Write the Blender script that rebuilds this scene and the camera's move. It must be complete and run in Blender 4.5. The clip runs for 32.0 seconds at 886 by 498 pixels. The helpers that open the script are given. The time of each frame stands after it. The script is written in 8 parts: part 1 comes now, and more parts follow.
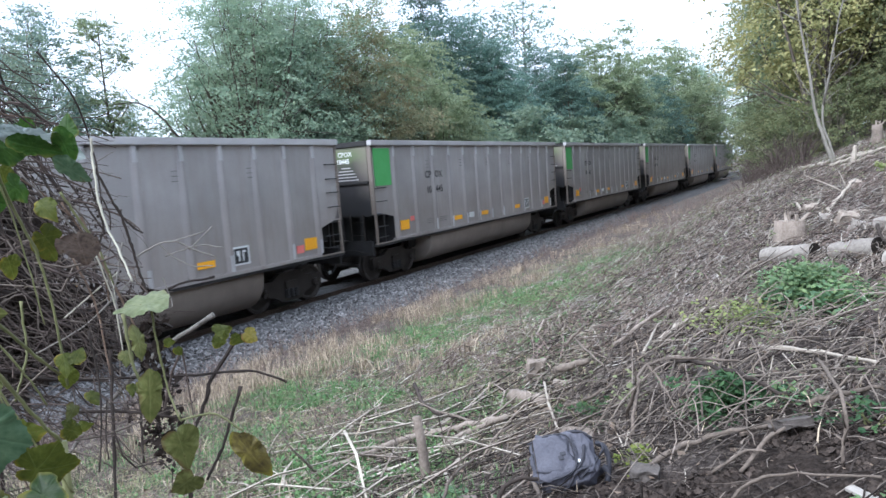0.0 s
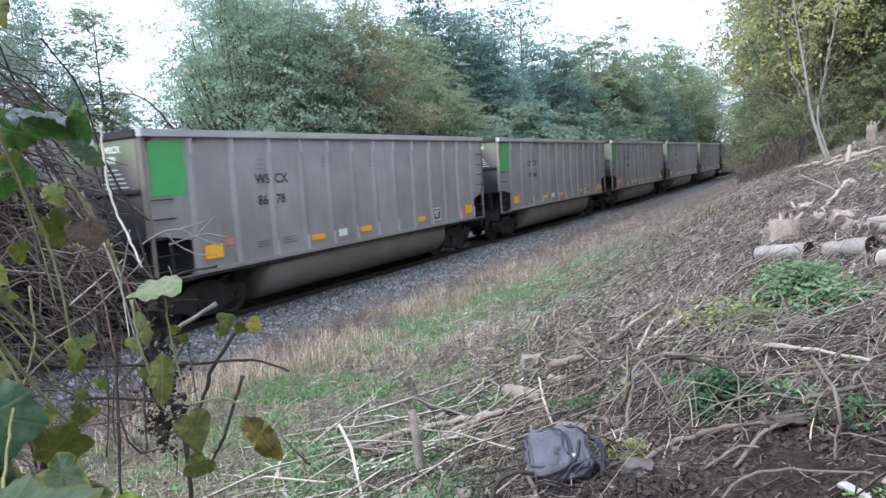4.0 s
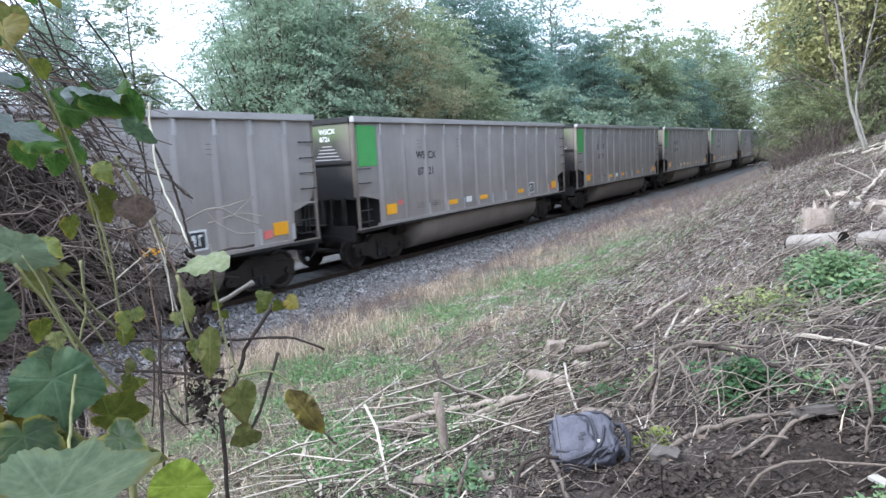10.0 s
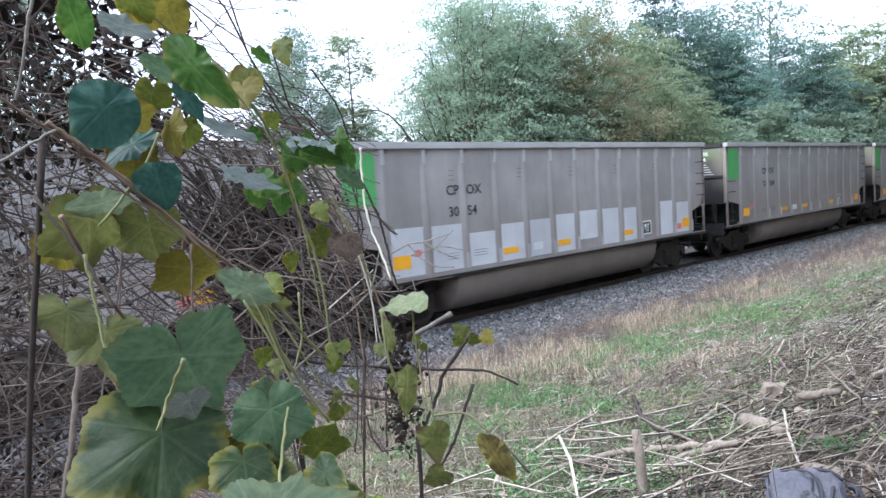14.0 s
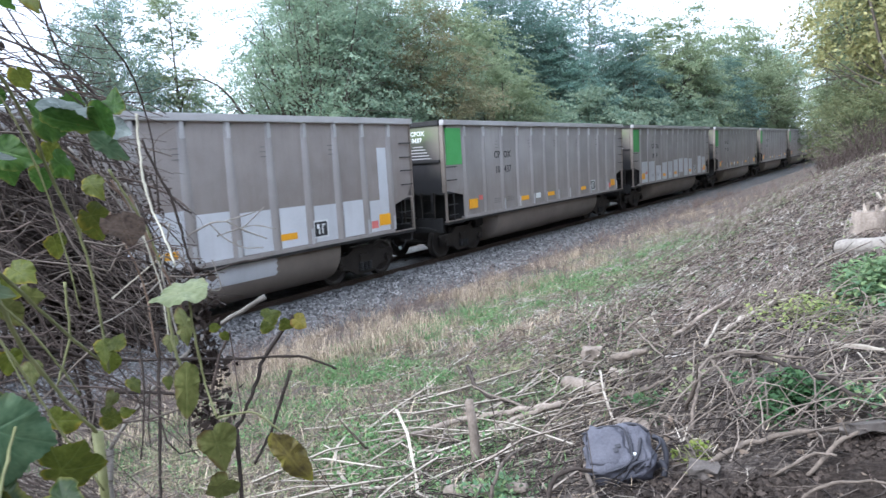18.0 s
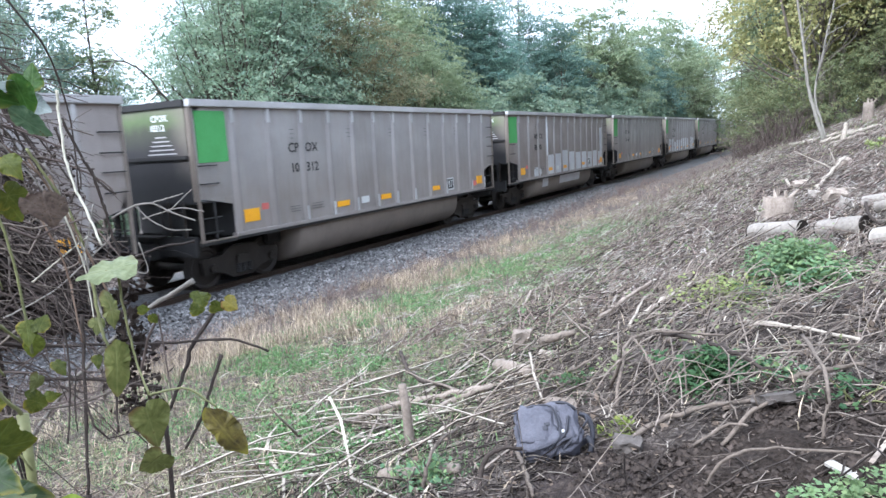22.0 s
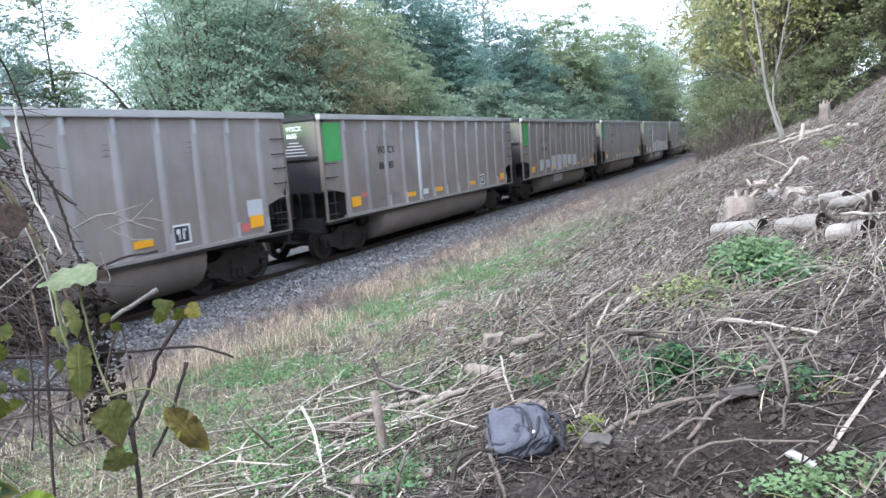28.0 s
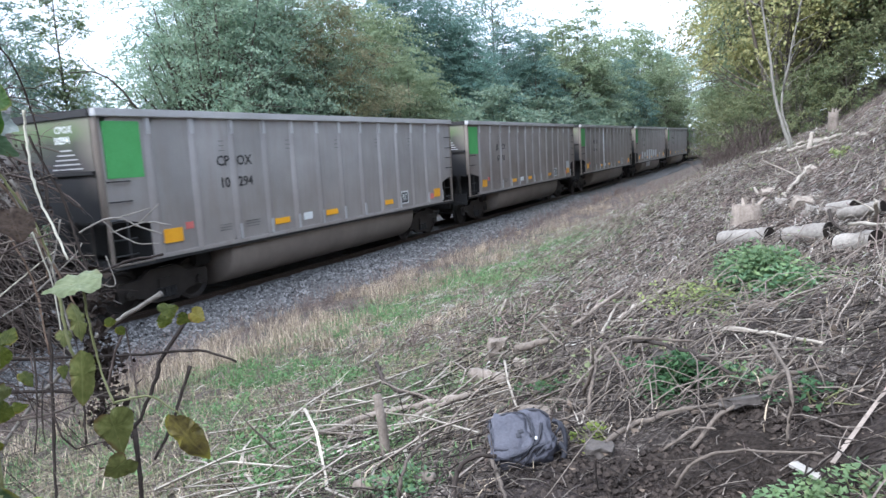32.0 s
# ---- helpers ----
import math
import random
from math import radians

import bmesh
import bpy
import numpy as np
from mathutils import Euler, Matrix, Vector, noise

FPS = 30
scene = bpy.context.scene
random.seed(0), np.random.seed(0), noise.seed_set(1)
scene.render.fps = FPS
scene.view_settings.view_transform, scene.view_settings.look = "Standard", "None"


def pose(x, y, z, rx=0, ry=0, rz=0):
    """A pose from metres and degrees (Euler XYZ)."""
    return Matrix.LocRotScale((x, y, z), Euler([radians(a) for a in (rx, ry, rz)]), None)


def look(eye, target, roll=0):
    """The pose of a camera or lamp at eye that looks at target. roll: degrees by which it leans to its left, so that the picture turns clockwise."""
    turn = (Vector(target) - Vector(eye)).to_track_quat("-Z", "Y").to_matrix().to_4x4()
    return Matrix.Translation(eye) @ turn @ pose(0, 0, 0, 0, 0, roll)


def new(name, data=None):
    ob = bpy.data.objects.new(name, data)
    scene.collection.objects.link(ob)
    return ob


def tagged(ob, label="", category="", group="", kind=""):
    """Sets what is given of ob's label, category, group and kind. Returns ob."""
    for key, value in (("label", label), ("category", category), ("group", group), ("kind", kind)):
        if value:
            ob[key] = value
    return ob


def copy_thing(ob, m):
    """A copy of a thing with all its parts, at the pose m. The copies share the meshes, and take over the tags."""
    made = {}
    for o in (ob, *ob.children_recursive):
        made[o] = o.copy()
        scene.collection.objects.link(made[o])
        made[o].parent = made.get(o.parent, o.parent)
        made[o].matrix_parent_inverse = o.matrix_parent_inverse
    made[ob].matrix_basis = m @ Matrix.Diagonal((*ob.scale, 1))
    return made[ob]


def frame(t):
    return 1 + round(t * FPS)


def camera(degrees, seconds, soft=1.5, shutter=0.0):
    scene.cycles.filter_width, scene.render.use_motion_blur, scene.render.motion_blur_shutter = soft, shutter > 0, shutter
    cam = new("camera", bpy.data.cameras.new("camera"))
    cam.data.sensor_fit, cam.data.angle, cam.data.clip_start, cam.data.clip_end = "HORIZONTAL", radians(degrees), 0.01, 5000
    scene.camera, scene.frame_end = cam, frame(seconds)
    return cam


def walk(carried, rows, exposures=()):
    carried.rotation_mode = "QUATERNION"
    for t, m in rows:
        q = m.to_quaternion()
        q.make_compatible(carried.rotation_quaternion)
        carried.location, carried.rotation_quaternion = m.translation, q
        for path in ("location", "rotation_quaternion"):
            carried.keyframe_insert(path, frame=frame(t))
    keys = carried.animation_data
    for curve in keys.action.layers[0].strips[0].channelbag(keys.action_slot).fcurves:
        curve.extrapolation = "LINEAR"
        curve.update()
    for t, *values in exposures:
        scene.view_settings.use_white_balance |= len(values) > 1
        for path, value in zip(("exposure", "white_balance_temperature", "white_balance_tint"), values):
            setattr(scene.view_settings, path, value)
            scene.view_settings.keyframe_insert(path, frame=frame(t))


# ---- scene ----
cam = camera(66.4, 32.0, soft=1.5, shutter=0.3)

PATH = [
    (0.0, 0.000, 0.000, 2.600, 83.89, 4.46, 29.86),
    (0.5, -0.000, -0.003, 2.597, 83.80, 4.66, 29.70),
    (1.0, -0.003, -0.010, 2.594, 83.62, 4.29, 29.37),
    (1.5, -0.009, -0.012, 2.594, 83.47, 4.32, 29.77),
    (2.0, -0.010, -0.018, 2.597, 84.12, 3.59, 30.11),
    (2.5, -0.009, -0.018, 2.598, 83.79, 3.68, 29.50),
    (3.0, -0.006, -0.018, 2.601, 83.80, 3.60, 29.37),
    (3.5, -0.017, -0.016, 2.595, 83.61, 3.46, 29.04),
    (5.5, 0.018, -0.010, 2.594, 83.31, 5.61, 31.80),
    (6.0, 0.015, -0.016, 2.594, 83.58, 5.80, 31.55),
    (6.5, 0.012, -0.029, 2.596, 83.36, 5.78, 31.56),
    (7.0, -0.009, -0.024, 2.590, 83.26, 4.84, 30.27),
    (7.5, -0.021, -0.034, 2.585, 82.92, 4.32, 30.56),
    (8.0, -0.022, -0.020, 2.588, 82.73, 4.55, 30.24),
    (8.5, -0.032, -0.019, 2.584, 82.44, 4.52, 29.95),
    (9.0, -0.033, -0.022, 2.588, 82.18, 3.66, 30.26),
    (9.5, -0.018, -0.041, 2.595, 82.43, 3.06, 31.93),
    (10.0, -0.022, -0.029, 2.592, 82.31, 3.19, 31.70),
    (10.5, -0.032, -0.015, 2.584, 81.94, 3.48, 33.19),
    (11.0, 0.004, -0.008, 2.595, 83.62, 4.20, 32.42),
    (11.5, 0.008, -0.010, 2.590, 83.17, 4.44, 33.50),
    (12.0, 0.011, -0.010, 2.590, 81.53, 3.88, 35.88),
    (12.5, -0.016, 0.003, 2.595, 82.95, 4.45, 39.28),
    (13.0, -0.033, 0.008, 2.599, 85.15, 5.14, 43.77),
    (13.5, -0.041, -0.007, 2.603, 85.35, 3.63, 46.90),
    (14.0, -0.030, -0.015, 2.609, 85.45, 3.86, 48.35),
    (14.5, -0.026, -0.017, 2.609, 85.43, 3.81, 48.06),
    (16.5, -0.030, -0.011, 2.611, 83.26, 3.69, 47.75),
    (17.0, -0.046, 0.005, 2.600, 82.05, 4.27, 45.67),
    (17.5, -0.041, 0.026, 2.600, 82.00, 4.28, 39.05),
    (18.0, -0.036, 0.055, 2.604, 82.59, 3.41, 34.81),
    (18.5, -0.041, 0.079, 2.598, 81.31, 3.73, 32.75),
    (19.0, -0.044, 0.077, 2.595, 80.28, 3.43, 31.04),
    (19.5, -0.036, 0.071, 2.590, 79.94, 3.52, 30.27),
    (20.0, -0.026, 0.064, 2.587, 80.05, 3.83, 29.01),
    (20.5, -0.022, 0.058, 2.588, 79.94, 3.72, 28.43),
    (21.0, -0.020, 0.048, 2.589, 80.48, 3.28, 28.33),
    (21.5, -0.022, 0.044, 2.591, 80.83, 2.99, 28.23),
    (22.0, -0.023, 0.036, 2.596, 81.18, 3.10, 29.04),
    (22.5, -0.018, 0.028, 2.597, 81.47, 3.26, 28.88),
    (23.0, -0.007, 0.024, 2.598, 81.93, 3.84, 28.71),
    (23.5, 0.010, 0.031, 2.597, 82.70, 3.92, 28.23),
    (24.0, 0.012, 0.037, 2.597, 82.48, 4.39, 28.15),
    (24.5, 0.011, 0.041, 2.595, 82.07, 4.71, 27.82),
    (25.0, 0.003, 0.049, 2.593, 80.20, 4.55, 27.54),
    (25.5, 0.002, 0.044, 2.594, 81.18, 5.12, 27.47),
    (27.5, 0.025, 0.013, 2.592, 81.20, 4.40, 26.55),
    (28.0, 0.014, 0.014, 2.593, 81.60, 4.12, 26.46),
    (28.5, 0.016, 0.023, 2.598, 81.64, 3.50, 26.48),
    (29.0, 0.013, 0.017, 2.603, 82.31, 3.29, 27.13),
    (29.5, 0.016, 0.003, 2.606, 82.29, 3.31, 27.24),
    (30.0, 0.012, 0.003, 2.609, 82.07, 3.05, 26.86),
    (30.5, 0.008, -0.004, 2.609, 82.00, 1.83, 27.07),
    (31.0, 0.008, 0.003, 2.613, 82.07, 2.90, 27.10),
    (31.5, 0.010, 0.010, 2.600, 82.08, 3.10, 27.49),
    (32.0, 0.017, 0.015, 2.602, 81.89, 3.34, 27.05),
]
walk(cam, [(t, pose(x, y, z, rx, ry, rz)) for t, x, y, z, rx, ry, rz in PATH], exposures=[(0, 1.05, 5600, 10.5), (6, 1.16, 5600, 10.5), (9, 1.27, 5600, 10.5), (12, 1.30, 5600, 10.5), (14, 1.30, 5670, 10.5), (17, 1.52, 5670, 10.5), (18, 1.27, 5630, 10.5), (19, 1.37, 5610, 10.5), (20, 1.48, 5610, 10.5), (22, 1.50, 5610, 10.5), (23, 1.44, 5610, 10.5), (24, 1.28, 5570, 10.5), (25, 1.40, 5610, 10.5), (28, 1.40, 5590, 10.5), (29, 1.38, 5590, 10.5), (30, 1.25, 5590, 10.5), (32, 1.16, 5590, 10.5)])

# ---- light: bright overcast sky, soft sun behind thin cloud ----
world = bpy.data.worlds.new("overcast_sky")
scene.world = world
world.use_nodes = True
wn, wl = world.node_tree.nodes, world.node_tree.links
wn.clear()
SUN_EL, SUN_AZ = radians(47), radians(196)
sky = wn.new("ShaderNodeTexSky")
sky.sky_type, sky.sun_disc = "NISHITA", False
sky.sun_elevation, sky.sun_rotation = SUN_EL, SUN_AZ
sky.air_density, sky.dust_density, sky.ozone_density = 1.0, 3.0, 1.0
cloud = wn.new("ShaderNodeMix")
cloud.data_type = "RGBA"
cloud.inputs["Factor"].default_value = 0.72
cloud.inputs["B"].default_value = (7.7, 8.1, 8.8, 1)
bg = wn.new("ShaderNodeBackground")
bg.inputs["Strength"].default_value = 0.14
wout = wn.new("ShaderNodeOutputWorld")
wl.new(sky.outputs[0], cloud.inputs["A"])
wl.new(cloud.outputs["Result"], bg.inputs["Color"])
wl.new(bg.outputs[0], wout.inputs["Surface"])
sun = new("sun", bpy.data.lights.new("sun", "SUN"))
sun.data.energy, sun.data.angle, sun.data.color = 2.0, radians(40), (1.0, 0.98, 0.95)
sun.matrix_basis = look((0, 0, 0), (-math.sin(SUN_AZ) * math.cos(SUN_EL), -math.cos(SUN_AZ) * math.cos(SUN_EL), -math.sin(SUN_EL)))


# ---- materials ----
def ramp(nodes, links, fac, stops):
    r = nodes.new("ShaderNodeValToRGB")
    e = r.color_ramp.elements
    while len(e) < len(stops):
        e.new(0.5)
    for el, (p, c) in zip(e, stops):
        el.position, el.color = p, (*c, 1)
    links.new(fac, r.inputs[0])
    return r.outputs[0]


def mixc(nodes, links, fac, a, b, blend="MIX"):
    m = nodes.new("ShaderNodeMix")
    m.data_type, m.blend_type = "RGBA", blend
    for key, v in (("Factor", fac), ("A", a), ("B", b)):
        if isinstance(v, (int, float)):
            m.inputs[key].default_value = v
        elif isinstance(v, tuple):
            m.inputs[key].default_value = (*v, 1)
        else:
            links.new(v, m.inputs[key])
    return m.outputs["Result"]


def maths(nodes, links, op, a, b=0.0, clamp=False):
    m = nodes.new("ShaderNodeMath")
    m.operation, m.use_clamp = op, clamp
    for i, v in enumerate((a, b)):
        if isinstance(v, (int, float)):
            m.inputs[i].default_value = v
        else:
            links.new(v, m.inputs[i])
    return m.outputs[0]


def noise_tex(nodes, links, co, scale, detail=4.0, rough=0.6):
    n = nodes.new("ShaderNodeTexNoise")
    n.inputs["Scale"].default_value, n.inputs["Detail"].default_value, n.inputs["Roughness"].default_value = scale, detail, rough
    links.new(co, n.inputs["Vector"])
    return n.outputs[0]


def start(name):
    m = bpy.data.materials.new(name)
    m.use_nodes = True
    n, l = m.node_tree.nodes, m.node_tree.links
    co = n.new("ShaderNodeTexCoord")
    return m, n, l, n["Principled BSDF"], co


def surface(name, dark, light, fine=30.0, coarse=3.0, rough=0.7, bump=0.3, metal=0.0, stretch=(1, 1, 1), vary=0.25, island=False):
    """Two scales of grain between two colours, with relief, varied from object to object."""
    m, n, l, b, co = start(name)
    mp = n.new("ShaderNodeMapping")
    mp.inputs["Scale"].default_value = stretch
    l.new(co.outputs["Object"], mp.inputs["Vector"])
    f, c = noise_tex(n, l, mp.outputs[0], fine, 6, 0.65), noise_tex(n, l, mp.outputs[0], coarse, 3, 0.5)
    both = maths(n, l, "ADD", maths(n, l, "MULTIPLY", f, 0.55), maths(n, l, "MULTIPLY", c, 0.45))
    col = ramp(n, l, both, [(0.32, dark), (0.68, light)])
    if island:
        rnd = n.new("ShaderNodeNewGeometry").outputs["Random Per Island"]
    else:
        rnd = n.new("ShaderNodeObjectInfo").outputs["Random"]
    v = maths(n, l, "ADD", maths(n, l, "MULTIPLY", rnd, vary), 1 - vary / 2)
    comb = n.new("ShaderNodeCombineColor")
    for i in range(3):
        l.new(v, comb.inputs[i])
    l.new(mixc(n, l, 1.0, col, comb.outputs[0], "MULTIPLY"), b.inputs["Base Color"])
    b.inputs["Metallic"].default_value = metal
    b.inputs["Specular IOR Level"].default_value = 0.15 if rough >= 0.85 else 0.5
    l.new(maths(n, l, "ADD", maths(n, l, "MULTIPLY", f, 0.3), rough - 0.15, True), b.inputs["Roughness"])
    bp = n.new("ShaderNodeBump")
    bp.inputs["Strength"].default_value, bp.inputs["Distance"].default_value = bump, 0.02
    l.new(both, bp.inputs["Height"])
    l.new(bp.outputs[0], b.inputs["Normal"])
    return m


def foliage(name, a, b2, c2, light=0.35, rough=0.55):
    """Leaves: three hues by leaf and by plant, with some light let through."""
    m, n, l, b, co = start(name)
    rnd = n.new("ShaderNodeNewGeometry").outputs["Random Per Island"]
    col = ramp(n, l, rnd, [(0.0, a), (0.55, b2), (1.0, c2)])
    big = noise_tex(n, l, co.outputs["Object"], 0.55, 2, 0.5)
    col = mixc(n, l, maths(n, l, "MULTIPLY", maths(n, l, "SUBTRACT", big, 0.35, True), 1.6, True), col, c2)
    ob = n.new("ShaderNodeObjectInfo").outputs["Random"]
    v = maths(n, l, "ADD", maths(n, l, "MULTIPLY", ob, 0.4), 0.8)
    comb = n.new("ShaderNodeCombineColor")
    for i in range(3):
        l.new(v, comb.inputs[i])
    col = mixc(n, l, 1.0, col, comb.outputs[0], "MULTIPLY")
    l.new(col, b.inputs["Base Color"])
    b.inputs["Roughness"].default_value = rough
    b.inputs["Specular IOR Level"].default_value = 0.2
    tr = n.new("ShaderNodeBsdfTranslucent")
    l.new(col, tr.inputs["Color"])
    mx = n.new("ShaderNodeMixShader")
    mx.inputs[0].default_value = light
    l.new(b.outputs[0], mx.inputs[1])
    l.new(tr.outputs[0], mx.inputs[2])
    l.new(mx.outputs[0], n["Material Output"].inputs["Surface"])
    return m


def car_paint(name, base_d, base_l, grime=(0.16, 0.13, 0.105), streak=0.55):
    """Weathered sheet: rain streaks down the side, coal dust from below, patchy grime."""
    m, n, l, b, co = start(name)
    mp = n.new("ShaderNodeMapping")
    mp.inputs["Scale"].default_value = (1, 1, 0.12)
    l.new(co.outputs["Object"], mp.inputs["Vector"])
    info = n.new("ShaderNodeObjectInfo")
    shift = n.new("ShaderNodeVectorMath")
    shift.operation = "ADD"
    l.new(mp.outputs[0], shift.inputs[0])
    comb0 = n.new("ShaderNodeCombineXYZ")
    l.new(maths(n, l, "MULTIPLY", info.outputs["Random"], 40.0), comb0.inputs[1])
    l.new(comb0.outputs[0], shift.inputs[1])
    st = noise_tex(n, l, shift.outputs[0], 5.0, 6, 0.7)
    patch = noise_tex(n, l, co.outputs["Object"], 0.9, 4, 0.55)
    fine = noise_tex(n, l, co.outputs["Object"], 45, 5, 0.7)
    col = ramp(n, l, maths(n, l, "ADD", maths(n, l, "MULTIPLY", patch, 0.6), maths(n, l, "MULTIPLY", fine, 0.4)), [(0.35, base_d), (0.65, base_l)])
    sep = n.new("ShaderNodeSeparateXYZ")
    l.new(co.outputs["Object"], sep.inputs[0])
    low = maths(n, l, "MULTIPLY", maths(n, l, "SUBTRACT", 2.6, sep.outputs["Z"], True), 0.36)
    f = maths(n, l, "MULTIPLY", maths(n, l, "ADD", maths(n, l, "SUBTRACT", st, 0.46, True), low, True), streak, True)
    col = mixc(n, l, f, col, grime)
    v = maths(n, l, "ADD", maths(n, l, "MULTIPLY", info.outputs["Random"], 0.16), 0.92)
    comb = n.new("ShaderNodeCombineColor")
    for i in range(3):
        l.new(v, comb.inputs[i])
    col = mixc(n, l, 1.0, col, comb.outputs[0], "MULTIPLY")
    l.new(col, b.inputs["Base Color"])
    l.new(maths(n, l, "ADD", maths(n, l, "MULTIPLY", fine, 0.25), 0.45), b.inputs["Roughness"])
    b.inputs["Metallic"].default_value = 0.15
    bp = n.new("ShaderNodeBump")
    bp.inputs["Strength"].default_value, bp.inputs["Distance"].default_value = 0.25, 0.03
    l.new(patch, bp.inputs["Height"])
    l.new(bp.outputs[0], b.inputs["Normal"])
    return m


def end_paint(name):
    """Green end sheet, darkening to black towards the bottom, paler beige at its rim and corners."""
    m, n, l, b, co = start(name)
    sep = n.new("ShaderNodeSeparateXYZ")
    l.new(co.outputs["Object"], sep.inputs[0])
    nz = noise_tex(n, l, co.outputs["Object"], 1.6, 5, 0.6)
    fine = noise_tex(n, l, co.outputs["Object"], 30, 4, 0.6)
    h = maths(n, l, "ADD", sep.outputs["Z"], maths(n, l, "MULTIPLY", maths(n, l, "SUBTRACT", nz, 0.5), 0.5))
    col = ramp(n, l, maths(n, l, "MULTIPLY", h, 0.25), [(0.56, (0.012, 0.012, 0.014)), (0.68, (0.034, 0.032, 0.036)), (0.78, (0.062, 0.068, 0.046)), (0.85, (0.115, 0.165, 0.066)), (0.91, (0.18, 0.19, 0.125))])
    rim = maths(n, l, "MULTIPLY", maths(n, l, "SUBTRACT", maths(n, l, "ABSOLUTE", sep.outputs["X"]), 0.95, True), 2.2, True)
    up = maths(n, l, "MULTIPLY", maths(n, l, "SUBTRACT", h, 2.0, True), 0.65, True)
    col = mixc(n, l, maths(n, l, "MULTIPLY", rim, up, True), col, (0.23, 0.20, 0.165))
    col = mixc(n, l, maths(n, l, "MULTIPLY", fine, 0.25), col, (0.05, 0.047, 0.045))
    l.new(col, b.inputs["Base Color"])
    b.inputs["Roughness"].default_value = 0.65
    return m


M_GREY = car_paint("weathered_grey_sheet", (0.275, 0.262, 0.252), (0.39, 0.375, 0.360), (0.195, 0.145, 0.110), 0.85)
M_TAUPE = car_paint("dust_browned_grey_sheet", (0.235, 0.208, 0.192), (0.36, 0.326, 0.305), (0.165, 0.124, 0.097), 0.9)
M_RIB = car_paint("grey_rib", (0.29, 0.275, 0.266), (0.39, 0.372, 0.358), (0.195, 0.147, 0.112), 0.8)
M_TUB = car_paint("dusty_tub", (0.17, 0.143, 0.12), (0.27, 0.232, 0.195), (0.10, 0.078, 0.06))
M_MARK = surface("faded_stencil_mark", (0.10, 0.097, 0.095), (0.17, 0.165, 0.16), rough=0.7, bump=0.05)
M_CHORD = car_paint("pale_top_chord", (0.37, 0.365, 0.36), (0.50, 0.495, 0.49), streak=0.2)
M_END = end_paint("green_to_black_end")
# Near-black for the end recesses, the underframe and small fittings.
M_NEARBLACK = surface("near_black_steel", (0.008, 0.008, 0.009), (0.03, 0.028, 0.026), rough=0.75)
M_STEEL = surface("dark_brown_steel", (0.018, 0.016, 0.014), (0.05, 0.042, 0.036), rough=0.6, metal=0.4)
M_RAIL = surface("rusty_rail", (0.03, 0.022, 0.017), (0.07, 0.05, 0.038), rough=0.55, metal=0.5)
M_TIE = surface("creosoted_tie", (0.03, 0.025, 0.02), (0.09, 0.075, 0.06), stretch=(1, 8, 8), rough=0.85)
M_GREEN = surface("green_panel_paint", (0.07, 0.31, 0.08), (0.105, 0.40, 0.125), rough=0.5, bump=0.05, vary=0.1)
M_ORANGE = surface("orange_reflector", (0.75, 0.33, 0.01), (0.9, 0.45, 0.02), rough=0.4, bump=0.05, vary=0.15)
M_PINK = surface("faded_red_tag", (0.55, 0.12, 0.10), (0.65, 0.2, 0.18), rough=0.5, bump=0.05)
M_WHITE = car_paint("white_repair_paint", (0.52, 0.54, 0.565), (0.68, 0.70, 0.725), (0.30, 0.265, 0.24), 0.5)
M_INK = surface("black_lettering", (0.012, 0.012, 0.014), (0.04, 0.04, 0.042), rough=0.6, bump=0.05)
M_INKW = surface("white_lettering", (0.6, 0.62, 0.6), (0.75, 0.76, 0.74), rough=0.6, bump=0.05)
M_BARK = surface("grey_brown_bark", (0.06, 0.05, 0.04), (0.17, 0.145, 0.12), fine=25, coarse=4, stretch=(1, 1, 0.25), rough=0.9, bump=0.8)
M_BIRCH = surface("pale_bark", (0.15, 0.138, 0.115), (0.33, 0.31, 0.265), fine=18, coarse=3, stretch=(1, 1, 0.5), rough=0.85, bump=0.5)
M_DEADWOOD = surface("weathered_dead_wood", (0.14, 0.112, 0.09), (0.34, 0.288, 0.24), fine=40, coarse=5, rough=0.9, bump=0.5, island=True, vary=0.5)
M_CUTWOOD = surface("fresh_cut_wood", (0.20, 0.165, 0.13), (0.42, 0.36, 0.30), fine=50, coarse=6, rough=0.85, bump=0.3)
M_LOG = surface("pale_log_bark", (0.15, 0.13, 0.11), (0.38, 0.345, 0.30), fine=30, coarse=3.5, rough=0.9, bump=0.5)
M_SPLIT = surface("white_split_wood", (0.34, 0.31, 0.265), (0.55, 0.51, 0.45), fine=60, coarse=8, stretch=(0.3, 3, 3), rough=0.85, bump=0.3)
M_LOGEND = surface("hollow_shade_wood", (0.006, 0.005, 0.004), (0.028, 0.022, 0.017), fine=40, coarse=8, rough=0.95)
M_TWIG = surface("brown_twig", (0.085, 0.07, 0.058), (0.27, 0.226, 0.188), fine=40, rough=0.9, island=True, vary=0.7)
M_DARKTWIG = surface("dark_twig", (0.022, 0.018, 0.016), (0.075, 0.06, 0.05), fine=40, rough=0.9, island=True, vary=0.6)
M_PALESTICK = surface("pale_stick", (0.215, 0.185, 0.148), (0.47, 0.418, 0.345), fine=50, rough=0.9, island=True, vary=0.5)
M_CHIP = surface("bleached_chips", (0.23, 0.21, 0.18), (0.54, 0.50, 0.44), fine=40, rough=0.9, island=True, vary=0.9)
M_STRAW = surface("dry_straw", (0.195, 0.152, 0.106), (0.51, 0.425, 0.312), fine=20, rough=0.9, island=True, vary=1.0, bump=0.1)
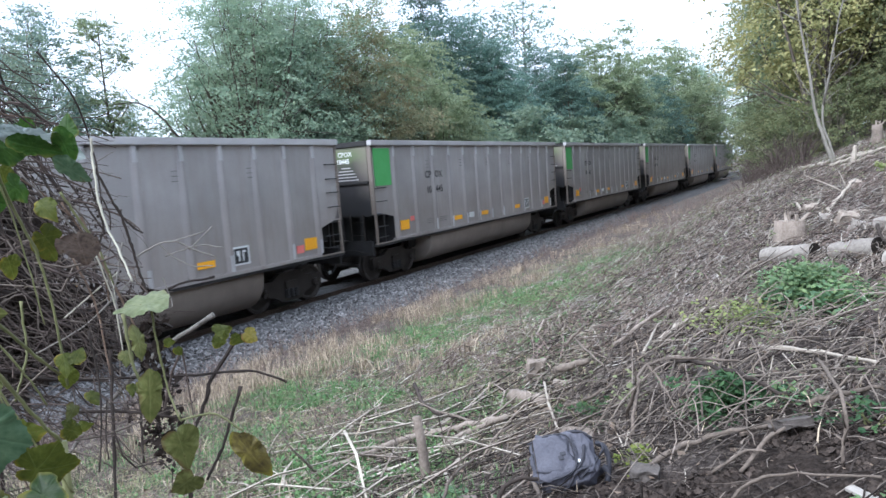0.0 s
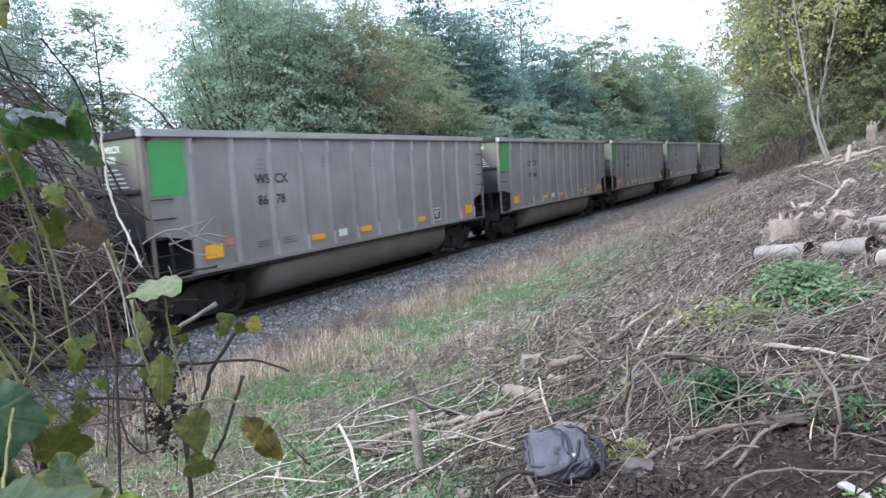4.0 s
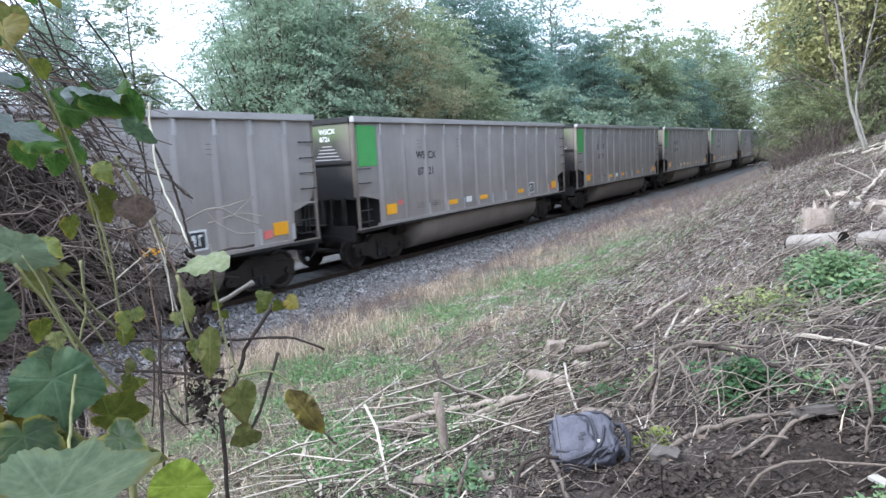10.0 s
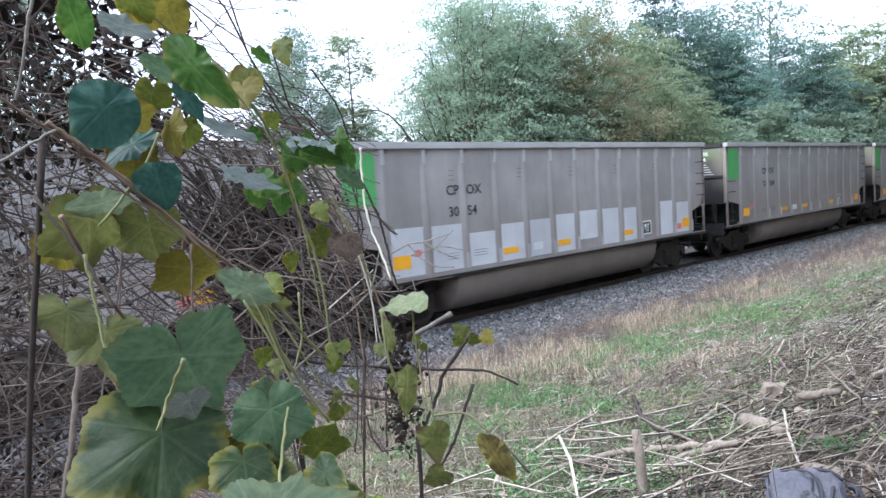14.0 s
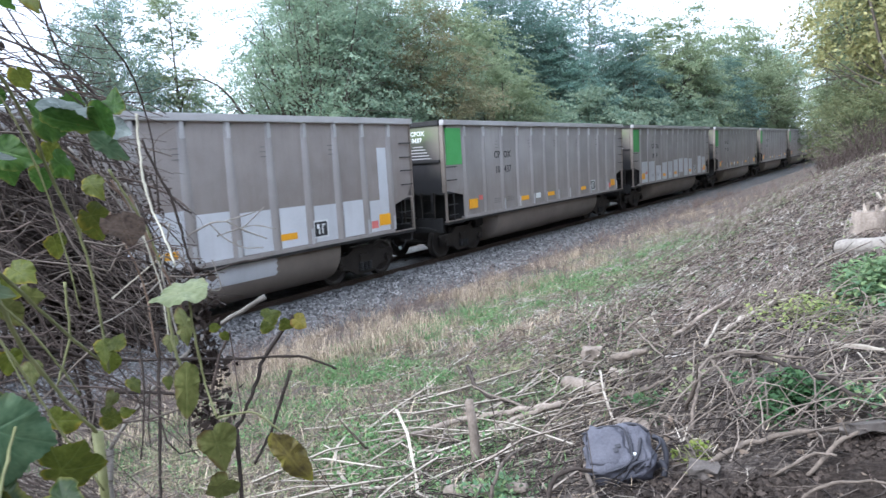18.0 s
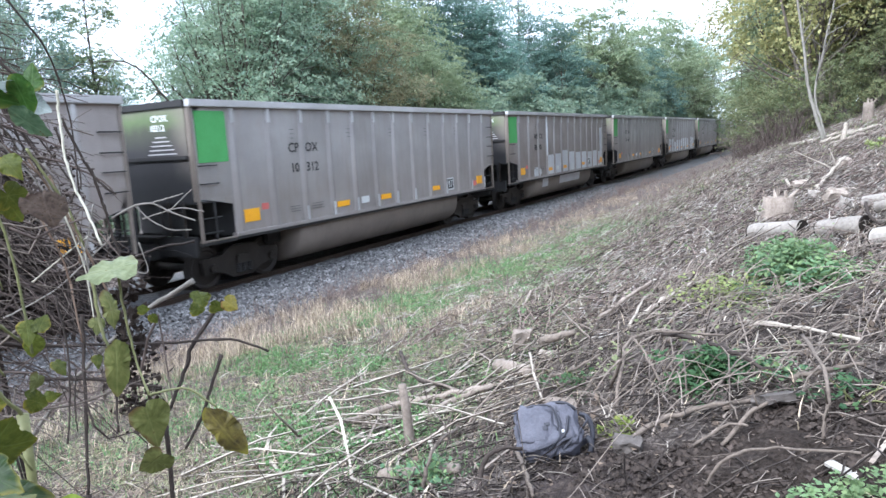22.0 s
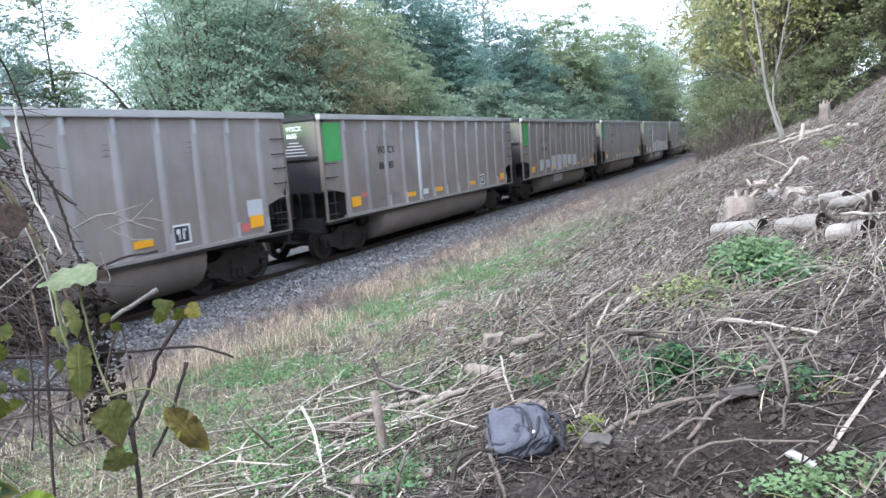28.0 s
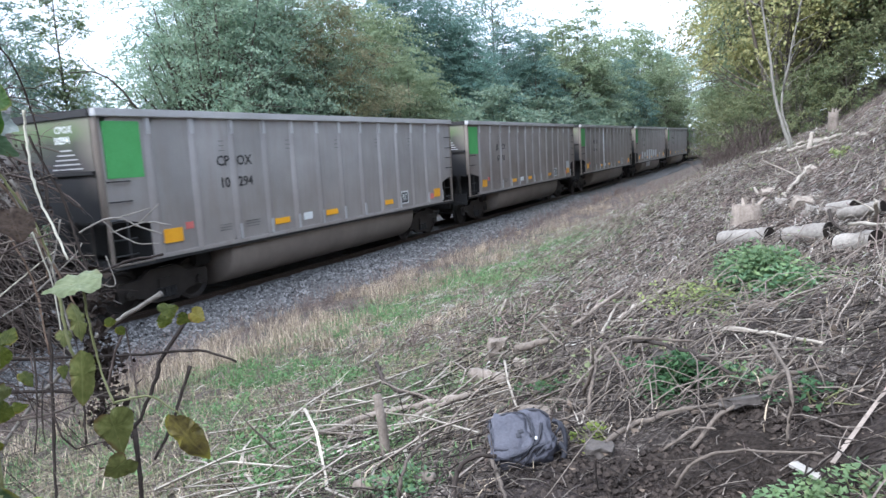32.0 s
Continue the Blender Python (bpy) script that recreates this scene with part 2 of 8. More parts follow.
M_GRASS = foliage("green_grass", (0.06, 0.155, 0.055), (0.115, 0.235, 0.085), (0.22, 0.31, 0.135), 0.25)
M_STONE = surface("grey_ballast_stone", (0.07, 0.068, 0.066), (0.235, 0.23, 0.226), fine=30, rough=0.9, island=True, vary=1.3)
# Far-row greens are lifted and blued: distance haze is put into the colour.
M_FAR_A = foliage("hazed_mid_green_leaves", (0.15, 0.245, 0.175), (0.235, 0.325, 0.235), (0.335, 0.40, 0.27), 0.5)
M_FAR_B = foliage("hazed_blue_green_leaves", (0.10, 0.185, 0.17), (0.15, 0.24, 0.20), (0.21, 0.30, 0.23), 0.5)
M_FAR_C = foliage("yellowing_leaves", (0.19, 0.215, 0.09), (0.31, 0.32, 0.135), (0.45, 0.41, 0.18), 0.4)
M_FAR_D = foliage("hazed_pale_green_leaves", (0.165, 0.235, 0.145), (0.24, 0.305, 0.18), (0.335, 0.375, 0.215), 0.5)
M_FAR_E = foliage("olive_rust_leaves", (0.165, 0.21, 0.12), (0.24, 0.265, 0.145), (0.36, 0.30, 0.18), 0.48)
M_FAR_F = foliage("hazed_thin_grey_green_leaves", (0.13, 0.21, 0.18), (0.185, 0.265, 0.21), (0.27, 0.32, 0.21), 0.5)
M_FAR_G = foliage("dull_green_leaves", (0.11, 0.155, 0.08), (0.18, 0.22, 0.105), (0.27, 0.27, 0.14), 0.4)
M_BRUSH = foliage("green_bramble_leaves", (0.06, 0.145, 0.085), (0.125, 0.23, 0.115), (0.26, 0.34, 0.15))
M_LIME = foliage("yellow_green_leaves", (0.13, 0.19, 0.035), (0.21, 0.27, 0.055), (0.30, 0.33, 0.085))
M_LIMEWEED = foliage("pale_yellow_weed_leaves", (0.15, 0.21, 0.07), (0.25, 0.30, 0.10), (0.34, 0.36, 0.14))
M_DEADLEAF = surface("brown_fallen_leaf", (0.05, 0.036, 0.028), (0.22, 0.17, 0.128), fine=30, rough=0.9, island=True, vary=0.9, bump=0.1)
M_ROCK = surface("grey_brown_stone", (0.055, 0.048, 0.042), (0.15, 0.13, 0.115), fine=35, coarse=6, rough=0.9, bump=0.6)
M_SPROUT = foliage("dull_sprout_leaves", (0.07, 0.11, 0.05), (0.14, 0.18, 0.085), (0.24, 0.25, 0.13))
M_DEEPWEED = foliage("dark_weed_leaves", (0.021, 0.055, 0.026), (0.042, 0.092, 0.04), (0.08, 0.14, 0.057))
M_PACK = surface("grey_blue_nylon", (0.05, 0.05, 0.064), (0.12, 0.119, 0.142), fine=60, coarse=9, rough=0.7, bump=0.5)
M_STRAP = surface("black_webbing", (0.015, 0.015, 0.02), (0.045, 0.045, 0.055), fine=200, rough=0.7, bump=0.2)
M_VINE = surface("green_yellow_stem", (0.09, 0.098, 0.032), (0.21, 0.212, 0.085), fine=60, coarse=12, rough=0.6, bump=0.2)
M_VBROWN = surface("brown_vine_bark", (0.10, 0.065, 0.045), (0.26, 0.19, 0.14), fine=70, coarse=10, rough=0.85, bump=0.5)
M_PALESTEM = surface("bleached_stem", (0.33, 0.31, 0.235), (0.55, 0.52, 0.42), fine=60, coarse=10, rough=0.8, bump=0.3)
M_STUB = surface("grey_dead_stem", (0.15, 0.137, 0.118), (0.34, 0.312, 0.272), fine=70, coarse=10, rough=0.9, bump=0.5)
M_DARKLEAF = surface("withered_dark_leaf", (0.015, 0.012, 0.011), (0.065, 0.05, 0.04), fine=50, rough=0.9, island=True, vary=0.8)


def leaf_skin(name, dark, light, spot, spots=0.5, glow=0.4, rough=0.5, rim=0.6):
    """A near leaf: mottled blade, lighter veins, browned margin and spots, light through it."""
    m, n, l, b, co = start(name)

    def mask(which):
        a = n.new("ShaderNodeAttribute")
        a.attribute_name = which
        return a.outputs["Fac"]

    mid, fine, wide = noise_tex(n, l, co.outputs["Object"], 45, 5, 0.65), noise_tex(n, l, co.outputs["Object"], 190, 4, 0.6), noise_tex(n, l, co.outputs["Object"], 22, 3, 0.5)
    col = ramp(n, l, maths(n, l, "ADD", maths(n, l, "MULTIPLY", mid, 0.6), maths(n, l, "MULTIPLY", fine, 0.4)), [(0.36, dark), (0.62, light)])
    col = mixc(n, l, maths(n, l, "MULTIPLY", mask("vein"), 0.24), col, tuple(min(1, v * 1.7 + 0.04) for v in light))
    worn = maths(n, l, "MULTIPLY", maths(n, l, "SUBTRACT", maths(n, l, "ADD", maths(n, l, "MULTIPLY", mask("margin"), rim * 0.45), maths(n, l, "ADD", maths(n, l, "MULTIPLY", wide, 0.7), maths(n, l, "MULTIPLY", mid, 0.5))), 0.80, True), 5.0, True)
    col = mixc(n, l, worn, col, spot)
    col = mixc(n, l, maths(n, l, "MULTIPLY", maths(n, l, "SUBTRACT", fine, 1 - spots * 0.8, True), 12.0, True), col, (0.09, 0.055, 0.02))
    v = maths(n, l, "ADD", maths(n, l, "MULTIPLY", n.new("ShaderNodeObjectInfo").outputs["Random"], 0.5), 0.75)
    comb = n.new("ShaderNodeCombineColor")
    for i in range(3):
        l.new(v, comb.inputs[i])
    col = mixc(n, l, 1.0, col, comb.outputs[0], "MULTIPLY")
    l.new(col, b.inputs["Base Color"])
    l.new(maths(n, l, "ADD", maths(n, l, "MULTIPLY", mid, 0.3), rough - 0.15), b.inputs["Roughness"])
    bp = n.new("ShaderNodeBump")
    b.inputs["Specular IOR Level"].default_value = 0.25
    bp.inputs["Strength"].default_value, bp.inputs["Distance"].default_value = 0.5, 0.003
    l.new(mid, bp.inputs["Height"])
    l.new(bp.outputs[0], b.inputs["Normal"])
    tr = n.new("ShaderNodeBsdfTranslucent")
    l.new(col, tr.inputs["Color"])
    mx = n.new("ShaderNodeMixShader")
    mx.inputs[0].default_value = glow
    l.new(b.outputs[0], mx.inputs[1])
    l.new(tr.outputs[0], mx.inputs[2])
    l.new(mx.outputs[0], n["Material Output"].inputs["Surface"])
    return m


M_LLEAF = leaf_skin("green_vine_leaf", (0.027, 0.07, 0.013), (0.06, 0.122, 0.022), (0.16, 0.17, 0.038), 0.41, 0.45)
M_LDEEP = leaf_skin("deep_green_vine_leaf", (0.012, 0.028, 0.008), (0.03, 0.052, 0.013), (0.12, 0.115, 0.02), 0.44, 0.3, 0.5, 0.95)
M_LBLUE = leaf_skin("blue_green_vine_leaf", (0.018, 0.054, 0.043), (0.036, 0.090, 0.068), (0.09, 0.14, 0.06), 0.41, 0.3, 0.4, 0.4)
M_LLIME = leaf_skin("yellow_green_vine_leaf", (0.061, 0.079, 0.012), (0.115, 0.133, 0.022), (0.24, 0.20, 0.03), 0.41, 0.45)
M_LYELL = leaf_skin("yellowed_vine_leaf", (0.108, 0.094, 0.014), (0.173, 0.148, 0.025), (0.15, 0.085, 0.025), 0.41, 0.45)
M_LPALE = leaf_skin("pale_leaf_underside", (0.19, 0.23, 0.215), (0.30, 0.345, 0.325), (0.24, 0.27, 0.2), 0.38, 0.3, 0.45, 0.3)
M_LSAGE = leaf_skin("sage_vine_leaf", (0.15, 0.21, 0.125), (0.255, 0.32, 0.195), (0.2, 0.2, 0.08), 0.41, 0.35)
M_LOLIVE = leaf_skin("olive_withering_leaf", (0.085, 0.098, 0.025), (0.153, 0.162, 0.051), (0.11, 0.075, 0.03), 0.41, 0.4)
M_LBROWN = leaf_skin("brown_curled_leaf", (0.045, 0.034, 0.018), (0.15, 0.125, 0.03), (0.22, 0.21, 0.03), 0.47, 0.3)
M_LGREEN = leaf_skin("shaded_green_vine_leaf", (0.022, 0.052, 0.016), (0.05, 0.095, 0.032), (0.11, 0.13, 0.03), 0.4, 0.3, 0.5, 0.3)
M_LGREY = leaf_skin("grey_leaf_underside", (0.16, 0.18, 0.155), (0.26, 0.285, 0.245), (0.2, 0.2, 0.13), 0.4, 0.25)
M_SOIL = surface("dark_soil_crumb", (0.023, 0.018, 0.015), (0.078, 0.061, 0.05), fine=40, rough=0.95, island=True, vary=0.8)
M_REDTWIG = surface("red_brown_twig", (0.09, 0.066, 0.056), (0.26, 0.20, 0.175), fine=40, rough=0.9, island=True, vary=0.7)
M_BACKTWIG = surface("old_brown_cane", (0.045, 0.035, 0.030), (0.155, 0.122, 0.105), fine=40, rough=0.9, island=True, vary=0.7)
M_DRYGRASS = foliage("short_fading_grass", (0.09, 0.13, 0.055), (0.20, 0.225, 0.11), (0.34, 0.32, 0.19), 0.2)
M_BARKLOG = surface("brown_log_bark", (0.11, 0.088, 0.07), (0.31, 0.26, 0.215), fine=35, coarse=5, rough=0.9, bump=0.5)
M_LDEAD = leaf_skin("dry_grey_brown_leaf", (0.08, 0.06, 0.048), (0.25, 0.195, 0.16), (0.10, 0.07, 0.055), 0.5, 0.2)
M_BRANCH = surface("brown_branch_bark", (0.065, 0.052, 0.042), (0.21, 0.172, 0.14), fine=45, rough=0.9, island=True, vary=0.4)
M_LPALEGREEN = leaf_skin("pale_green_drying_leaf", (0.115, 0.14, 0.065), (0.205, 0.23, 0.125), (0.2, 0.19, 0.1), 0.4, 0.35, 0.5, 0.4)
M_LBRIGHT = leaf_skin("bright_lime_leaf", (0.19, 0.27, 0.03), (0.30, 0.39, 0.055), (0.2, 0.2, 0.04), 0.4, 0.5, 0.5, 0.3)
M_LMUTED = leaf_skin("muted_green_vine_leaf", (0.06, 0.115, 0.058), (0.125, 0.19, 0.10), (0.15, 0.17, 0.07), 0.41, 0.35, 0.5, 0.5)


# ---- small builders ----
def link(name, bm, material, parent=None, smooth=False):
    me = bpy.data.meshes.new(name)
    bm.to_mesh(me)
    bm.free()
    return link_mesh(name, me, material, parent, smooth)


def link_mesh(name, me, material, parent=None, smooth=False):
    for m in material if isinstance(material, (list, tuple)) else [material]:
        me.materials.append(m)
    if smooth:
        me.polygons.foreach_set("use_smooth", [True] * len(me.polygons))
    ob = new(name, me)
    ob.parent = parent
    return ob


def part(name, bm, material, parent, label="", smooth=False):
    ob = link(name, bm, material, parent, smooth)
    return tagged(ob, label) if label else ob


def raw(name, verts, faces, material, parent=None, smooth=False):
    me = bpy.data.meshes.new(name)
    me.from_pydata([tuple(v) for v in np.asarray(verts, float).tolist()], [], [tuple(f) for f in np.asarray(faces).tolist()] if isinstance(faces, np.ndarray) else faces)
    me.update()
    return link_mesh(name, me, material, parent, smooth)


def box(bm, x0, x1, y0, y1, z0, z1, bevel=0.0):
    vs = [bm.verts.new((x, y, z)) for x in (x0, x1) for y in (y0, y1) for z in (z0, z1)]
    fs = [bm.faces.new([vs[i] for i in f]) for f in ((0, 1, 3, 2), (4, 6, 7, 5), (0, 4, 5, 1), (2, 3, 7, 6), (0, 2, 6, 4), (1, 5, 7, 3))]
    if bevel:
        edges = {e for f in fs for e in f.edges}
        bmesh.ops.bevel(bm, geom=list(edges), offset=bevel, segments=2, affect="EDGES")
    return bm


def boxes(*rows, bevel=0.0):
    bm = bmesh.new()
    for r in rows:
        box(bm, *r, bevel=bevel)
    return bm


def slab(outline, x0, x1):
    """A flat sheet with that outline in y and z, from x0 to x1."""
    bm = bmesh.new()
    a = [bm.verts.new((x0, y, z)) for y, z in outline]
    b = [bm.verts.new((x1, y, z)) for y, z in outline]
    bm.faces.new(a)
    bm.faces.new(b[::-1])
    n = len(a)
    for i in range(n):
        bm.faces.new((a[i], b[i], b[(i + 1) % n], a[(i + 1) % n]))
    bmesh.ops.recalc_face_normals(bm, faces=bm.faces)
    return bm


def tube_arrays(points, radii, sides=6, caps=True):
    """Vertices and faces of a tapered tube along points."""
    P = np.asarray(points, float)
    n = len(P)
    tan = np.gradient(P, axis=0)
    tan /= np.linalg.norm(tan, axis=1)[:, None] + 1e-9
    ref = np.array([0.31, 0.22, 0.92]) if abs(tan[0] @ [0.31, 0.22, 0.92]) < 0.9 else np.array([1.0, 0, 0])
    u = np.cross(tan, ref)
    u /= np.linalg.norm(u, axis=1)[:, None] + 1e-9
    v = np.cross(tan, u)
    a = np.arange(sides) * 2 * np.pi / sides
    ring = np.cos(a)[None, :, None] * u[:, None, :] + np.sin(a)[None, :, None] * v[:, None, :]
    V = (P[:, None, :] + ring * np.asarray(radii, float)[:, None, None]).reshape(-1, 3)
    F = []
    for i in range(n - 1):
        for j in range(sides):
            k = (j + 1) % sides
            F.append((i * sides + j, i * sides + k, (i + 1) * sides + k, (i + 1) * sides + j))
    if caps:
        F.append(tuple(range(sides - 1, -1, -1)))
        F.append(tuple(range((n - 1) * sides, n * sides)))
    return V, F


class Pile:
    """Gathers vertices and faces of many pieces into one mesh."""

    def __init__(self):
        self.v, self.f, self.n = [], [], 0

    def add(self, V, F):
        self.v.append(np.asarray(V, float))
        self.f.extend([tuple(i + self.n for i in f) for f in F])
        self.n += len(V)

    def tube(self, points, radii, sides=6, caps=True):
        self.add(*tube_arrays(points, radii, sides, caps))

    def done(self, name, material, parent=None, smooth=True):
        return raw(name, np.concatenate(self.v), self.f, material, parent, smooth)


def wander(a, b, n, amount, rng):
    """A crooked line from a to b."""
    a, b = np.asarray(a, float), np.asarray(b, float)
    t = np.linspace(0, 1, n)[:, None]
    P = a + (b - a) * t
    step = rng.normal(0, amount, (n, 3))
    off = np.cumsum(step, axis=0)
    off -= off[0] + (off[-1] - off[0]) * t
    return P + off


# ---- the lie of the land: the track runs along y, the bank rises towards +x ----
def smooth01(v):
    v = np.clip(v, 0, 1)
    return v * v * (3 - 2 * v)


def lie(x, y):
    x, y = np.asarray(x, float), np.asarray(y, float)
    z = np.interp(x, [-400, -60, -17.4, -16, -10.6, -9.7, -8.4, -6, -3, -1.5, 0, 1.2, 14, 40, 400], [9, 3, -0.5, -0.85, -0.8, -0.62, -0.36, -0.1, 0.35, 0.75, 1.15, 1.6, 9.4, 20, 40])
    z = z + 0.06 * np.clip(y - 4, 0, 30) * smooth01((x + 7) / 6)
    z = z + 0.05 * np.sin(1.7 * x + 0.6 * y) * np.sin(1.1 * y - 0.5 * x + 1) * smooth01((x + 9) / 3)
    z = z + np.clip(0.006 * (y - 26), 0, 0.3) * np.exp(-(((x + 8.0) / 1.9) ** 4))
    hollow = np.exp(-(((x + 0.25) / 0.55) ** 2 + ((y - 2.95) / 0.45) ** 2))
    return z - 0.16 * hollow


def lie_at(x, y):
    return float(lie(x, y))


# ---- ground ----
def ground_material():
    m, n, l, b, co = start("bank_soil_and_litter")
    pos = co.outputs["Object"]

    def mask(name):
        a = n.new("ShaderNodeAttribute")
        a.attribute_name = name
        return a.outputs["Fac"]

    fine, mid, big = noise_tex(n, l, pos, 38, 6, 0.7), noise_tex(n, l, pos, 6, 5, 0.65), noise_tex(n, l, pos, 0.8, 3, 0.5)
    litter = ramp(n, l, maths(n, l, "ADD", maths(n, l, "MULTIPLY", fine, 0.6), maths(n, l, "MULTIPLY", mid, 0.4)), [(0.36, (0.028, 0.022, 0.02)), (0.5, (0.105, 0.087, 0.075)), (0.65, (0.38, 0.325, 0.28))])
    grass = ramp(n, l, maths(n, l, "ADD", maths(n, l, "MULTIPLY", fine, 0.6), maths(n, l, "MULTIPLY", mid, 0.4)), [(0.36, (0.03, 0.045, 0.018)), (0.52, (0.12, 0.15, 0.062)), (0.66, (0.27, 0.26, 0.13))])
    straw = ramp(n, l, fine, [(0.36, (0.06, 0.048, 0.036)), (0.66, (0.33, 0.27, 0.205))])
    soil = ramp(n, l, fine, [(0.35, (0.018, 0.014, 0.011)), (0.65, (0.075, 0.058, 0.047))])
    col = mixc(n, l, maths(n, l, "MULTIPLY", mask("straw"), maths(n, l, "MULTIPLY", mid, 1.7, True), True), litter, straw)
    g = maths(n, l, "MULTIPLY", mask("green"), maths(n, l, "MULTIPLY", maths(n, l, "SUBTRACT", mid, 0.30, True), 3.6, True), True)
    col = mixc(n, l, g, col, grass)
    s = maths(n, l, "MULTIPLY", mask("bare"), maths(n, l, "MULTIPLY", maths(n, l, "SUBTRACT", mid, 0.2, True), 3.5, True), True)
    col = mixc(n, l, s, col, soil)
    col = mixc(n, l, maths(n, l, "MULTIPLY", maths(n, l, "SUBTRACT", big, 0.45, True), 1.2, True), col, (0.15, 0.12, 0.118))
    l.new(col, b.inputs["Base Color"])
    b.inputs["Roughness"].default_value = 0.95
    b.inputs["Specular IOR Level"].default_value = 0.1
    bp = n.new("ShaderNodeBump")
    bp.inputs["Strength"].default_value, bp.inputs["Distance"].default_value = 1.0, 0.05
    l.new(maths(n, l, "ADD", fine, mid), bp.inputs["Height"])
    l.new(bp.outputs[0], b.inputs["Normal"])
    return m


def speckle(x, y, scale, seed=0):
    """Smooth value noise between 0 and 1 over the plan."""
    u, v = np.asarray(x, float) * scale + 31.7 * seed, np.asarray(y, float) * scale + 17.3 * seed
    i, j = np.floor(u), np.floor(v)
    f, g = smooth01(u - i), smooth01(v - j)

    def h(a, b):
        s = np.sin(a * 127.1 + b * 311.7 + seed * 7.7) * 43758.5453
        return s - np.floor(s)

    return (h(i, j) * (1 - f) + h(i + 1, j) * f) * (1 - g) + (h(i, j + 1) * (1 - f) + h(i + 1, j + 1) * f) * g


def patchy(x, y, seed):
    return smooth01((0.6 * speckle(x, y, 1.1, seed) + 0.4 * speckle(x, y, 3.7, seed + 3) - 0.32) / 0.3)


GREENS = [(-6.0, 6.4, 0.9, 0.6), (-4.7, 6.15, 0.8, 0.45), (-7.3, 7.6, 0.4, 0.3), (-6.5, 10.2, 0.5, 0.9), (-5.6, 9.0, 0.6, 0.7), (-5.5, 10.6, 0.6, 0.9), (-5.7, 8.1, 0.6, 0.4), (-3.9, 10.8, 0.6, 0.6), (-4.3, 9.7, 0.6, 0.5), (-6.3, 12.9, 0.5, 1.2), (-4.9, 13.2, 0.8, 1.6), (-3.3, 4.3, 0.8, 0.8), (-2.4, 3.4, 0.5, 0.4), (-5.2, 16.5, 0.7, 1.8)]
STRAWS = [(-7.9, 9.0, 1.1, 0.8), (-6.7, 7.9, 0.7, 0.55), (-7.5, 7.0, 0.9, 0.6), (-8.1, 11.7, 0.6, 0.8), (-7.1, 12.1, 0.6, 0.9), (-8.3, 14.2, 0.5, 0.9), (-6.6, 15.2, 0.5, 0.9), (-8.1, 17.6, 0.5, 1.2), (-7.6, 5.0, 0.9, 0.8), (-4.4, 7.7, 0.6, 0.5)]


def blotches(rows, x, y):
    v = 0.0
    for cx, cy, sx, sy in rows:
        v = v + np.exp(-(((x - cx) / sx) ** 2 + ((y - cy) / sy) ** 2))
    return v


def green_mask(x, y):
    """Patches of low green growth on the verge."""
    v = blotches(GREENS, x, y) + 0.42 * np.exp(-(((x + 4.9) / 2.5) ** 4)) * np.clip((y - 2.6) / 1.5, 0, 1) * np.clip((22 - y) / 8, 0.2, 1)
    return np.clip(1.15 * v, 0, 1) * (0.05 + 0.95 * patchy(x * 1.6, y * 1.6, 1))


def straw_mask(x, y):
    """Tufts of dead grass along the ballast."""
    v = blotches(STRAWS, x, y) + 0.16 * np.exp(-(((x + 7.6) / 1.3) ** 4))
    return np.clip(v, 0, 1) * (0.03 + 0.97 * patchy(x * 0.95, y * 0.95, 2))


def bare_mask(x, y):
    """The dug dark soil below the brush pile."""
    v = np.exp(-(((x + 0.62) / 0.66) ** 4 + ((y - 3.2) / 0.42) ** 4)) + 0.9 * np.exp(-(((x - 0.05) / 0.4) ** 4 + ((y - 3.38) / 0.34) ** 4)) + np.exp(-(((x + 0.5) / 0.75) ** 4 + ((y - 2.5) / 0.5) ** 4)) + 0.9 * np.exp(-(((x + 0.02) / 0.46) ** 4 + ((y - 3.68) / 0.40) ** 4))
    v = v * (0.75 + 0.25 * patchy(x * 2.2, y * 2.2, 4))
    return np.clip(1.3 * v, 0, 1)


